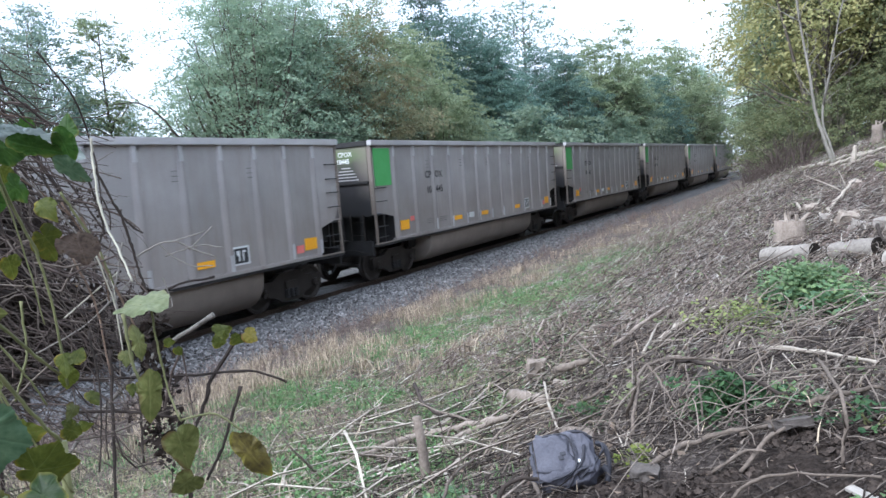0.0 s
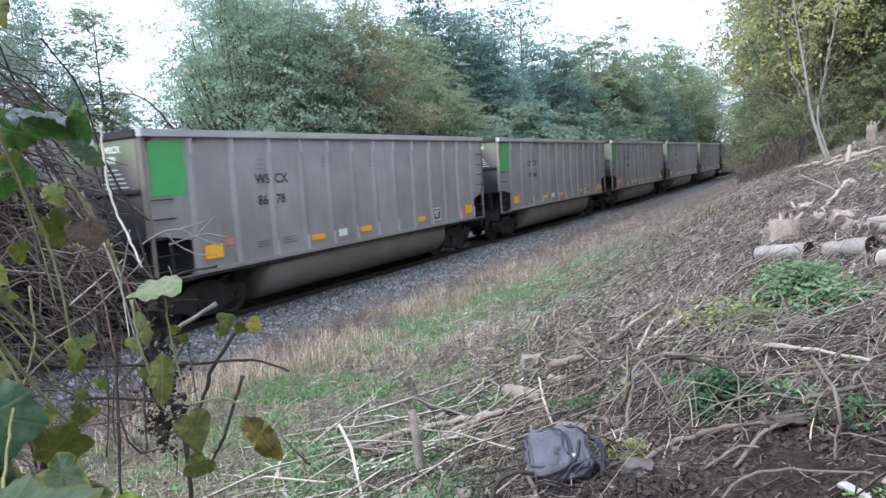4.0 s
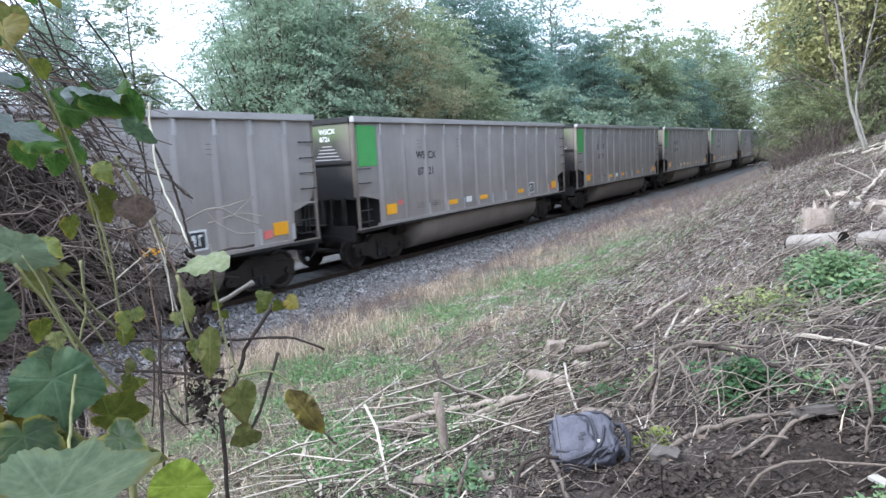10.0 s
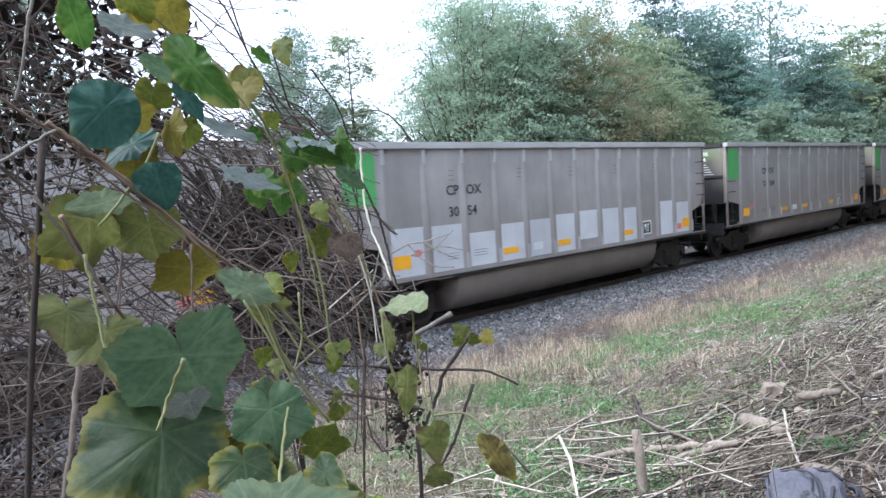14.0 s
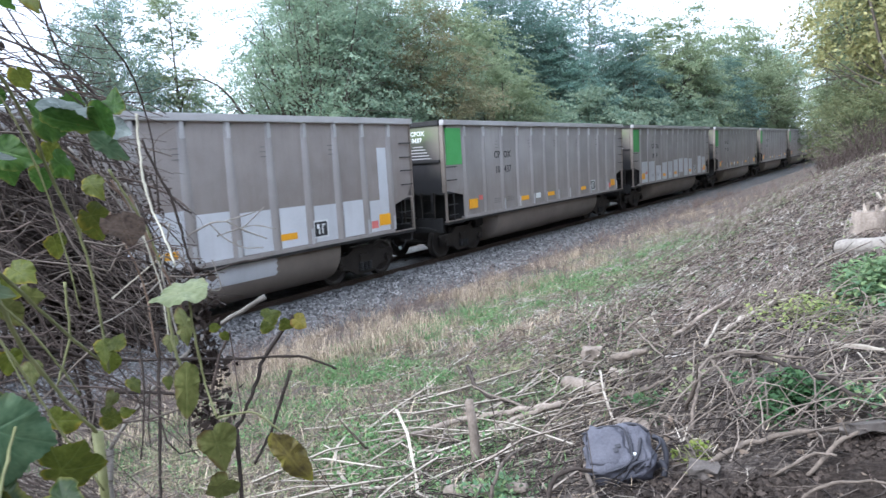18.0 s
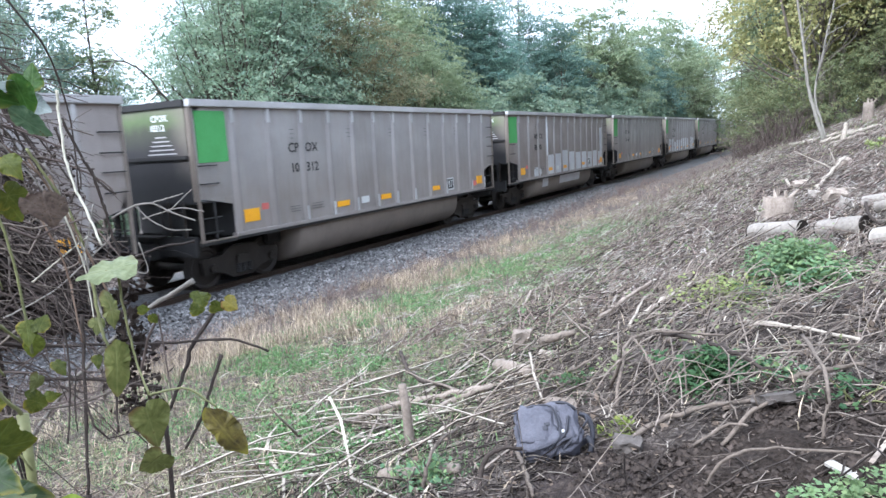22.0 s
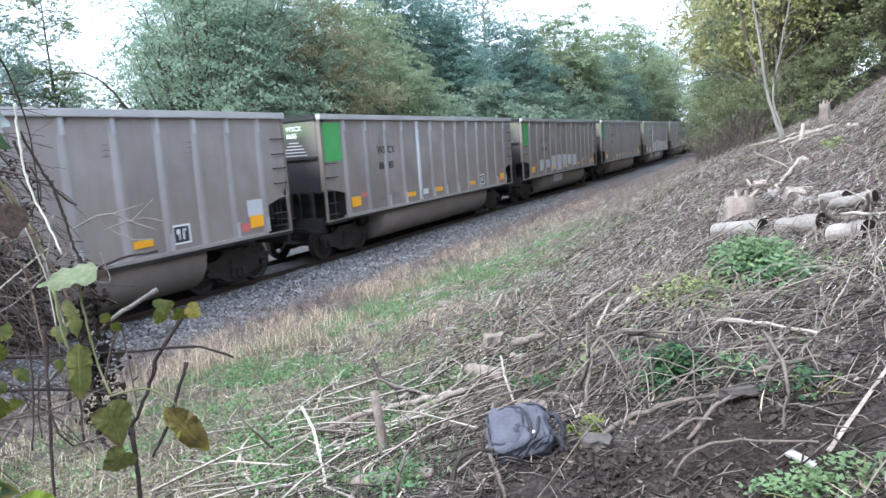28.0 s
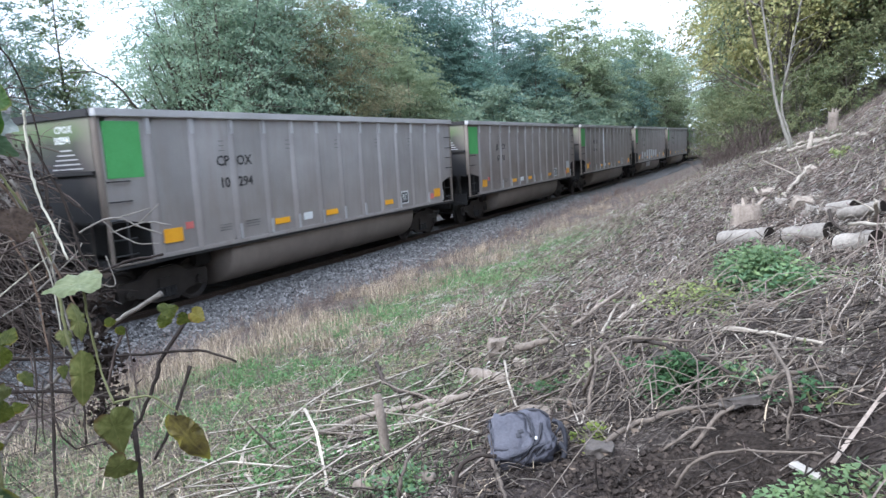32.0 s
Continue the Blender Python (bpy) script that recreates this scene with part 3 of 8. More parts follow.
def ground():
    xs = np.concatenate([[-400, -250, -150, -90, -60, -45, -35, -28, -23, -20, -18, -16.5, -14, -12, -10.5], np.arange(-9.8, 3.0, 0.11), [3.3, 3.8, 4.5, 5.5, 7, 9, 12, 16, 22, 30, 45, 70, 120, 220, 400]])
    ys = np.concatenate([[-300, -150, -80, -40, -20, -10, -5, -2.5, -1.2, -0.5], np.arange(0, 14, 0.11), np.arange(14, 30, 0.3), np.arange(30, 60, 2), [62, 70, 80, 95, 115, 150, 200, 280, 400]])
    X, Y = np.meshgrid(xs, ys, indexing="ij")
    Z = lie(X, Y)
    rng = np.random.default_rng(5)
    near = (X > -9.8) & (X < 3) & (Y > 0) & (Y < 30)
    rough = np.array([noise.fractal(Vector((a * 2.2, b * 2.2, 0.0)), 1.0, 2.0, 4) if k else 0.0 for a, b, k in zip(X.ravel(), Y.ravel(), near.ravel())]).reshape(X.shape)
    Z = Z + near * (0.045 * rough + rng.normal(0, 0.008, Z.shape))
    V = np.stack([X, Y, Z], -1).reshape(-1, 3)
    ny = len(ys)
    i, j = np.meshgrid(np.arange(len(xs) - 1), np.arange(ny - 1), indexing="ij")
    a = (i * ny + j).ravel()
    F = np.stack([a, a + ny, a + ny + 1, a + 1], 1)
    ob = raw("ground", V, F, ground_material(), smooth=True)
    for name, f in (("green", green_mask), ("straw", straw_mask), ("bare", bare_mask)):
        at = ob.data.attributes.new(name, "FLOAT", "POINT")
        v = f(X, Y)
        if name == "straw":
            v = np.clip(v + 0.35 * np.exp(-(((X + 4.4) / 2.0) ** 4)) * patchy(X, Y, 9), 0, 1)
        at.data.foreach_set("value", v.ravel().astype(np.float32))
    tagged(ob, "brown bank of cut brush, litter and patchy grass beside the track", "ground", kind="structure")


ground()


# ---- railway: ballast, sleepers, rails ----
TRACK_X, CAR_SIDE, RAIL_Z = -12.57, 1.57, -0.26


def ballast():
    xs = np.array([-17.4, -16.4, -15.2, -14.4, -13.6, -12.57, -11.8, -11.2, -10.9, -10.5, -10.0, -9.6, -9.2, -8.8, -8.4])
    zs = np.array([-0.95, -0.7, -0.5, -0.4, -0.39, -0.39, -0.39, -0.4, -0.42, -0.46, -0.52, -0.58, -0.65, -0.73, -0.85])
    ys = np.concatenate([np.arange(-40, 2, 2.0), np.arange(2, 45, 0.25), np.arange(45, 400, 6.0)])
    xf = np.interp(np.linspace(0, len(xs) - 1, 70), np.arange(len(xs)), xs)
    zf = np.interp(np.linspace(0, len(xs) - 1, 70), np.arange(len(xs)), zs)
    X, Y = np.meshgrid(xf, ys, indexing="ij")
    rng = np.random.default_rng(8)
    Z = np.repeat(zf[:, None], len(ys), 1) + rng.normal(0, 0.016, X.shape)
    V = np.stack([X, Y, Z], -1).reshape(-1, 3)
    ny = len(ys)
    i, j = np.meshgrid(np.arange(len(xf) - 1), np.arange(ny - 1), indexing="ij")
    a = (i * ny + j).ravel()
    ob = raw("ballast", V, np.stack([a, a + ny, a + ny + 1, a + 1], 1), M_STONE_BED)
    tagged(ob, "grey crushed stone bed under the railway track", "ballast", kind="structure")
    # loose stones on the near shoulder
    n = 24000
    y = 3.5 + 36 * rng.random(n) ** 1.4
    x = -11.6 + 2.9 * rng.random(n) ** 0.95
    z = np.interp(x, xs, zs)
    r = rng.uniform(0.022, 0.055, n)
    base = np.array([(1, 0, 0), (-1, 0, 0), (0, 1, 0), (0, -1, 0), (0, 0, 0.8), (0, 0, -0.8)])
    tri = np.array([(0, 2, 4), (2, 1, 4), (1, 3, 4), (3, 0, 4), (2, 0, 5), (1, 2, 5), (3, 1, 5), (0, 3, 5)])
    ang = rng.uniform(0, 6.28, n)
    P = base[None] * rng.uniform(0.6, 1.3, (n, 6, 3)) * r[:, None, None]
    c, s = np.cos(ang)[:, None], np.sin(ang)[:, None]
    P = np.stack([P[..., 0] * c - P[..., 1] * s, P[..., 0] * s + P[..., 1] * c, P[..., 2] + P[..., 0] * 0.4], -1)
    P += np.stack([x, y, z + 0.01], 1)[:, None, :]
    F = (tri[None] + (np.arange(n) * 6)[:, None, None]).reshape(-1, 3)
    st = raw("ballast_stones", P.reshape(-1, 3), F, M_STONE)
    tagged(st, "loose grey crushed stones on the shoulder of the track", "stones", kind="stuff")


M_STONE_BED = surface("ballast_bed", (0.038, 0.037, 0.037), (0.17, 0.167, 0.165), fine=28, coarse=9, rough=0.95, bump=1.0)
ballast()


def railway():
    track = tagged(new("railway_track"), "rusty steel railway track on dark wooden sleepers in ballast", "track", kind="structure")
    prof = [(-0.07, -0.17), (0.07, -0.17), (0.07, -0.155), (0.012, -0.135), (0.012, -0.045), (0.036, -0.035), (0.036, 0.0), (-0.036, 0.0), (-0.036, -0.035), (-0.012, -0.045), (-0.012, -0.135), (-0.07, -0.155)]
    for side in (-0.7535, 0.7535):
        V = [(TRACK_X + side + px, y, pz + RAIL_Z) for y in (-40, 400) for px, pz in prof]
        n = len(prof)
        F = [(i, (i + 1) % n, n + (i + 1) % n, n + i) for i in range(n)]
        raw("rail", V, F, M_RAIL, track)
    bm = boxes((-1.3, 1.3, -0.115, 0.115, -0.33, -0.16), bevel=0.012)
    me = bpy.data.meshes.new("sleeper")
    bm.to_mesh(me)
    bm.free()
    me.materials.append(M_TIE)
    for i in range(150):
        ob = new("sleeper", me)
        ob.parent = track
        ob.location = (TRACK_X, -12 + i * 0.55, 0.02 + RAIL_Z)


railway()


# ---- coal cars ----
CAR_PITCH, CAR_LEN = 15.6, 14.12
RIBS = [1.10, 2.18, 3.29, 4.33, 5.34, 6.33, 7.32, 8.33, 9.34, 10.33, 11.27, 12.21, 13.2]


def grab(bm, y0, y1, z, x, out=0.07):
    for r in ((x, x + out, y0 - 0.012, y0 + 0.012, z - 0.012, z + 0.012), (x, x + out, y1 - 0.012, y1 + 0.012, z - 0.012, z + 0.012), (x + out - 0.012, x + out + 0.012, y0, y1, z - 0.012, z + 0.012)):
        box(bm, *r)


def revolve(profile, sides=28):
    """A solid of revolution about the x axis from (x, r) pairs."""
    bm = bmesh.new()
    rings = [[bm.verts.new((x, r * math.cos(a), r * math.sin(a))) for a in [k * 2 * math.pi / sides for k in range(sides)]] for x, r in profile]
    for p, q in zip(rings, rings[1:]):
        for k in range(sides):
            bm.faces.new((p[k], p[(k + 1) % sides], q[(k + 1) % sides], q[k]))
    bm.faces.new(rings[0][::-1])
    bm.faces.new(rings[-1])
    bmesh.ops.recalc_face_normals(bm, faces=bm.faces)
    return bm


def bogie(car, y):
    d = RAIL_Z
    b = part("bogie", boxes((-1.1, 1.1, y - 0.2, y + 0.2, 0.42 + d, 0.66 + d), (-0.35, 0.35, y - 0.25, y + 0.25, 0.6 + d, 0.95 + d), bevel=0.02), M_STEEL, car, "dark cast steel bogie bolster")
    for s in (-1, 1):
        out = [(y - 1.15, 0.62), (y - 1.1, 0.68), (y - 0.6, 0.7), (y - 0.35, 0.86), (y + 0.35, 0.86), (y + 0.6, 0.7), (y + 1.1, 0.68), (y + 1.15, 0.62), (y + 1.12, 0.34), (y + 0.72, 0.34), (y + 0.55, 0.3), (y + 0.3, 0.16), (y - 0.3, 0.16), (y - 0.55, 0.3), (y - 0.72, 0.34), (y - 1.12, 0.34)]
        part("side_frame", slab([(p, q + d) for p, q in out], s * 1.0 - 0.06, s * 1.0 + 0.06), M_STEEL, b)
        for k in (-0.16, 0.0, 0.16):
            V, F = tube_arrays([(s * 1.08, y + k, 0.24 + d + h * 0.0215) for h in range(11)], [0.058 + 0.018 * (h % 2) for h in range(11)], 10)
            raw("spring", V, F, M_NEARBLACK, b)
    sets = []
    for k in (-0.89, 0.89):
        w = part("wheelset", revolve([(-1.14, 0.02), (-1.14, 0.1), (-0.98, 0.11), (-0.97, 0.07), (-0.86, 0.08), (-0.85, 0.2), (-0.82, 0.36), (-0.85, 0.40), (-0.85, 0.457), (-0.76, 0.46), (-0.72, 0.485), (-0.69, 0.48), (-0.69, 0.40), (-0.73, 0.3), (-0.68, 0.12), (-0.6, 0.08), (0.6, 0.08), (0.68, 0.12), (0.73, 0.3), (0.69, 0.40), (0.69, 0.48), (0.72, 0.485), (0.76, 0.46), (0.85, 0.457), (0.85, 0.40), (0.82, 0.36), (0.85, 0.2), (0.86, 0.08), (0.97, 0.07), (0.98, 0.11), (1.14, 0.1), (1.14, 0.02)]), M_STEEL, b, "steel wheelset with worn treads")
        w.location = (0, y + k, 0.459 + d)
        # axle-end bolts show the turning
        bm = bmesh.new()
        for a in (0.5, 2.6, 4.7):
            box(bm, 1.135, 1.165, 0.055 * math.cos(a) - 0.016, 0.055 * math.cos(a) + 0.016, 0.055 * math.sin(a) - 0.016, 0.055 * math.sin(a) + 0.016)
        me = bpy.data.meshes.new("bolts")
        bm.to_mesh(me)
        bm.free()
        bm = bmesh.new()
        bm.from_mesh(w.data)
        bm.from_mesh(me)
        bm.to_mesh(w.data)
        bm.free()
        bpy.data.meshes.remove(me)
        sets.append(w)
    return sets


def bowed(y0, y1, s):
    """The sheet between two ribs, pressed out by the load."""
    bm = bmesh.new()
    ny, nz = 6, 8
    z0 = 1.76 if y0 < 0.5 or y1 > CAR_LEN - 0.5 else 0.955
    grid = []
    for i in range(ny + 1):
        for k in range(nz + 1):
            u, v = i / ny, k / nz
            out = 0.004 + 0.013 * math.sin(math.pi * u) * math.sin(math.pi * v) ** 0.7
            grid.append(bm.verts.new((s * (CAR_SIDE - 0.004 + out), y0 + (y1 - y0) * u, z0 + (3.6 - z0) * v)))
    for i in range(ny):
        for k in range(nz):
            a = i * (nz + 1) + k
            f = (grid[a], grid[a + nz + 1], grid[a + nz + 2], grid[a + 1])
            bm.faces.new(f if s > 0 else f[::-1])
    return bm


def pressed_rib(y, s):
    """A stiffener pressed into the side: round in section, widening and sinking into the sheet downwards."""
    bm = bmesh.new()
    rows = []
    for k in range(7):
        z = 3.6 - (3.6 - 0.95) * k / 6
        half = 0.075 + 0.045 * min(1, k / 3)
        out = 0.056 - 0.012 * min(1, k / 4)
        rows.append([bm.verts.new((s * (CAR_SIDE + 0.003 + out * math.cos(math.pi / 2 * q) ** 1.3), y + half * q, z)) for q in (-1, -0.7, -0.4, 0, 0.4, 0.7, 1)])
    for a, b in zip(rows, rows[1:]):
        for k in range(6):
            f = (a[k], b[k], b[k + 1], a[k + 1])
            bm.faces.new(f if s > 0 else f[::-1])
    return bm


def coal_car():
    """An aluminium tub car; its own space starts at the rear end of the body, x across, z from the rail."""
    car = new("coal_car")
    L, W = CAR_LEN, CAR_SIDE
    side = [(0.0, 1.74), (0.0, 3.62), (L, 3.62), (L, 1.72), (L - 0.3, 1.72), (L - 0.95, 1.52), (L - 0.95, 0.92), (0.95, 0.92), (0.95, 1.58), (0.2, 1.74)]
    for s in (-1, 1):
        a, b = (W - 0.02, W) if s > 0 else (-W, -W + 0.02)
        part("side_wall", slab(side, a, b), M_GREY, car, "weathered grey aluminium side sheet")
        for y0, y1 in zip([0.11] + RIBS, RIBS + [L - 0.11]):
            part("bowed_sheet", bowed(y0, y1, s), M_GREY, car, smooth=True)
        part("top_chord", boxes((s * W - 0.07, s * W + 0.09, -0.02, L + 0.02, 3.60, 3.745), bevel=0.012), M_CHORD, car, "pale grey top rail")
        part("side_sill", boxes((s * W - 0.1, s * W + 0.07, 0.93, L - 0.93, 0.875, 0.955), bevel=0.01), M_RIB, car, "grey bottom sill")
        part("sill_flange", boxes((s * W - 0.1, s * W + 0.045, 0.93, L - 0.93, 0.815, 0.875)), M_NEARBLACK, car, "dark strip under the sill")
        for y in RIBS:
            part("rib", pressed_rib(y, s), M_RIB, car, smooth=True)
            part("rib_cap", boxes((s * W, s * (W + 0.062), y - 0.05, y + 0.05, 3.28, 3.6) if s > 0 else (s * (W + 0.062), s * W, y - 0.05, y + 0.05, 3.28, 3.6), bevel=0.012), M_CHORD, car)
        for y0, y1 in ((0.0, 0.11), (L - 0.11, L)):
            part("corner_post", boxes((s * W - 0.11, s * W + 0.03, y0 + (0.0 if y0 == 0 else 0.04), y1 - (0.04 if y0 == 0 else 0.0), 1.7, 3.6), bevel=0.012), M_TUB, car, "dusty brown corner post")
            part("corner_stanchion", boxes((s * W - 0.05, s * W + 0.02, (y0 + y1) / 2 - 0.03, (y0 + y1) / 2 + 0.03, 0.84, 1.72), bevel=0.008), M_TUB, car, "dusty brown corner post")
        for y0, y1 in ((0.14, 0.3), (L - 0.3, L - 0.14)):
            part("step_post", boxes((s * W - 0.05, s * W, (y0 + y1) / 2 + 0.2, (y0 + y1) / 2 + 0.24, 0.84, 1.66)), M_NEARBLACK, car)
        for y0, y1 in ((0.02, 0.95), (L - 0.95, L - 0.02)):
            part("end_sill_rail", boxes((s * W - 0.12, s * W + 0.03, y0, y1, 0.79, 0.86), bevel=0.01), M_NEARBLACK, car)
            part("foot_board", boxes((s * W - 0.1, s * W + 0.04, y0 + 0.02, y1 - 0.02, 0.86, 0.885), bevel=0.004), M_TUB, car)
    for y0, y1, inner in ((-0.02, 0.03, 0.95), (L - 0.03, L + 0.02, L - 0.95)):
        part("end_wall", boxes((-W + 0.1, W - 0.1, y0, y1, 1.7, 3.62)), M_END, car, "green end sheet darkening to black downwards")
        part("end_chord", boxes((-W + 0.07, W - 0.07, y0 - 0.045, y1 + 0.045, 3.60, 3.74), bevel=0.012), M_NEARBLACK, car, "dark end top rail")
        part("end_rib", boxes((-W + 0.1, W - 0.1, y0 - 0.05, y1 + 0.05, 2.56, 2.64), bevel=0.01), M_NEARBLACK, car)
        part("end_slope_sheet", boxes((-W + 0.03, W - 0.03, min(inner, inner + 0.03), max(inner, inner + 0.03), 0.84, 1.72)), M_NEARBLACK, car)
        part("end_roof_sheet", boxes((-W + 0.03, W - 0.03, min(y0, inner), max(y1, inner), 1.66, 1.7)), M_NEARBLACK, car)
        part("end_beam", boxes((-W + 0.13, W - 0.13, y0 - 0.02, y1 + 0.02, 0.56, 0.98), bevel=0.015), M_NEARBLACK, car)
        for x in (-1.1, -0.4, 0.4, 1.1):
            part("end_stanchion", boxes((x - 0.04, x + 0.04, y0, y1, 0.95, 1.7)), M_NEARBLACK, car)
    # bathtub hanging between the bogies
    bm = bmesh.new()
    prof = []
    for q in range(25):
        a = q * math.pi / 24
        prof.append((-1.46 * math.copysign(abs(math.cos(a)) ** 0.62, math.cos(a)), 0.84 - 0.96 * math.sin(a) ** 0.7))
    rings = []
    for y, k in ((3.1, 0.93), (3.16, 1.0), (11.3, 1.0), (11.36, 0.93)):
        rings.append([bm.verts.new((x * (0.98 if k < 1 else 1), y, 0.84 + (z - 0.84) * k)) for x, z in prof])
    for p, q in zip(rings, rings[1:]):
        for k in range(len(prof)):
            bm.faces.new((p[k], p[(k + 1) % len(prof)], q[(k + 1) % len(prof)], q[k]))
    bm.faces.new(rings[0][::-1])
    bm.faces.new(rings[-1])
    bmesh.ops.recalc_face_normals(bm, faces=bm.faces)
    part("tub", bm, M_TUB, car, "dusty brown-grey rounded belly tub", smooth=True)
    part("floor_sheet", boxes((-W + 0.03, W - 0.03, 0.95, L - 0.95, 0.855, 0.9)), M_NEARBLACK, car)
    part("centre_sill", boxes((-0.3, 0.3, -0.3, L + 0.3, 0.5, 0.84), bevel=0.015), M_NEARBLACK, car)
    part("brake_cylinder", boxes((0.5, 0.95, 2.45, 3.0, 0.45, 0.8), bevel=0.05), M_NEARBLACK, car)
    for y, d in ((-0.3, -1), (L + 0.3, 1)):
        a, b = sorted((y, y + d * 0.54))
        part("coupler", boxes((-0.09, 0.09, a, b, 0.53, 0.73), (-0.17, 0.17, y + d * 0.38 - 0.1, y + d * 0.38 + 0.1, 0.48, 0.78), bevel=0.02), M_STEEL, car, "dark steel knuckle coupler")
        hose = bmesh.new()
        V, F = tube_arrays([(0.35, y + d * 0.05, 0.6), (0.42, y + d * 0.2, 0.32), (0.4, y + d * 0.38, 0.16), (0.33, y + d * 0.5, 0.2)], [0.022] * 4, 7)
        vs = [hose.verts.new(v) for v in V]
        for f in F:
            hose.faces.new([vs[i] for i in f])
        h = part("air_hose", hose, M_NEARBLACK, car, "black rubber air hose")
        part("hose_coupling", boxes((0.34, 0.44, y + d * 0.44 - 0.05, y + d * 0.44 + 0.05, 0.15, 0.25), bevel=0.02), M_INKW, h, "white hose coupling")
    # grab irons up the near corners, and across the ends
    for y0, y1, zs in ((0.12, 0.55, (2.42, 2.05)), (L - 0.5, L - 0.1, (3.12, 2.76, 2.42, 2.06))):
        for z in zs:
            bm = bmesh.new()
            grab(bm, y0, y1, z, W)
            part("grab_iron", bm, M_NEARBLACK, car)
    for y in (0.33, L - 0.4):
        for z in (1.05, 1.35):
            bm = bmesh.new()
            grab(bm, y - 0.25, y + 0.25, z, W - 0.05)
            part("ladder_rung", bm, M_NEARBLACK, car)
    # fixed plates of the near side: reflectors, stencil box, small label
    for y0, y1, z0, z1 in ((1.22, 1.68, 1.14, 1.42), (4.48, 5.0, 1.13, 1.27), (6.5, 7.0, 1.13, 1.27), (9.45, 9.9, 1.13, 1.27), (12.65, 13.08, 1.10, 1.38)):
        part("reflector", boxes((W, W + 0.022, y0, y1, z0, z1)), M_ORANGE, car, "orange reflector plate")
    part("warning_tag", boxes((W, W + 0.020, 1.78, 1.98, 1.36, 1.5)), M_PINK, car, "faded red tag")
    part("warning_tag", boxes((W, W + 0.020, 12.35, 12.6, 1.06, 1.24)), M_PINK, car, "faded red tag")
    part("label_plate", boxes((W, W + 0.020, 5.56, 5.9, 1.12, 1.3)), M_INKW, car, "small white label")
    box_ = part("stencil_box", boxes((W, W + 0.020, 10.38, 10.86, 1.06, 1.46)), M_INKW, car, "white framed stencil box")
    part("stencil_field", boxes((W + 0.020, W + 0.023, 10.43, 10.81, 1.10, 1.42)), M_INK, box_)
    for y0, y1, z0, z1 in ((10.49, 10.58, 1.27, 1.37), (10.54, 10.58, 1.15, 1.27), (10.65, 10.75, 1.33, 1.37), (10.65, 10.69, 1.15, 1.33)):
        part("stencil_bar", boxes((W + 0.023, W + 0.026, y0, y1, z0, z1)), M_INKW, box_)
    for y in RIBS[2:8] + [RIBS[9], RIBS[11], RIBS[12]]:
        part("rib_foot", boxes((W + 0.05, W + 0.07, y - 0.045, y + 0.045, 0.955, 1.3), bevel=0.006), M_CHORD, car)
    part("green_panel", boxes((W, W + 0.019, 0.13, 0.92, 2.48, 3.52)), M_GREEN, car, "bright green painted panel")
    for y, z in ((3.0, 3.12), (5.2, 3.12), (7.2, 3.1), (9.2, 3.1), (11.15, 3.1)):
        for k in range(3):
            part("stencil_line", boxes((W, W + 0.018, y - 0.11, y + 0.03, z - k * 0.1, z - k * 0.1 + 0.013)), M_MARK, car)
    for y0, y1 in ((2.7, 3.05), (3.5, 3.95)):
        for k in range(3):
            part("data_line", boxes((W, W + 0.018, y0, y1, 1.32 - k * 0.06, 1.332 - k * 0.06)), M_MARK, car)
    for k, w in enumerate((0.34, 0.5, 0.62, 0.74, 0.86, 0.86)):
        part("end_stencil_line", boxes((0.72 - w / 2, 0.72 + w / 2, -0.026, -0.02, 3.02 - k * 0.085, 3.045 - k * 0.085)), M_CHORD, car)
    for y, d in ((0.0, -1), (L, 1)):
        # ladder on the end sheet, uncoupling rod under it, brake step
        for k in range(2):
            a, b = sorted((y + d * 0.05, y + d * 0.075))
            part("end_rung", boxes((0.75, 1.2, a, b, 1.12 + k * 0.36, 1.145 + k * 0.36)), M_STEEL, car)
        for x in (0.75, 1.2):
            a, b = sorted((y + d * 0.03, y + d * 0.075))
            part("end_ladder_rail", boxes((x - 0.02, x + 0.02, a, b, 0.98, 1.72)), M_STEEL, car)
        V, F = tube_arrays([(1.35, y + d * 0.1, 0.62), (0.9, y + d * 0.14, 0.72), (0.3, y + d * 0.3, 0.74), (0.1, y + d * 0.5, 0.76)], [0.014] * 4, 6)
        raw("uncoupling_rod", V, F, M_STEEL, car)
        a, b = sorted((y + d * 0.03, y + d * 0.3))
        part("end_step", boxes((-0.9, 0.6, a, b, 0.98, 1.01)), M_STEEL, car)
    bogie(car, 1.55)
    bogie(car, L - 1.55)
    return car


def lettering(text, size, material, car, m, label):
    cu = bpy.data.curves.new("lettering", "FONT")
    cu.body, cu.size, cu.extrude, cu.resolution_u, cu.offset = text, size, 0.002, 2, 0.004
    ob = bpy.data.objects.new("tmp", cu)
    me = bpy.data.meshes.new_from_object(ob)
    bpy.data.objects.remove(ob)
    bpy.data.curves.remove(cu)
    o = link_mesh("lettering", me, material, car)
    o.matrix_basis = m
    return tagged(o, label)


def reading(y, z):
    """Pose of writing on the near side, read towards +y."""
    return Matrix.Translation((CAR_SIDE + 0.0185, y, z)) @ Matrix(((0, 0, 1, 0), (1, 0, 0, 0), (0, 1, 0, 0), (0, 0, 0, 1)))


def reading_end(x, z):
    """Pose of writing on the rear end, read towards +x."""
    return Matrix.Translation((x, -0.024, z)) @ Matrix(((1, 0, 0, 0), (0, 0, -1, 0), (0, 1, 0, 0), (0, 0, 0, 1)))


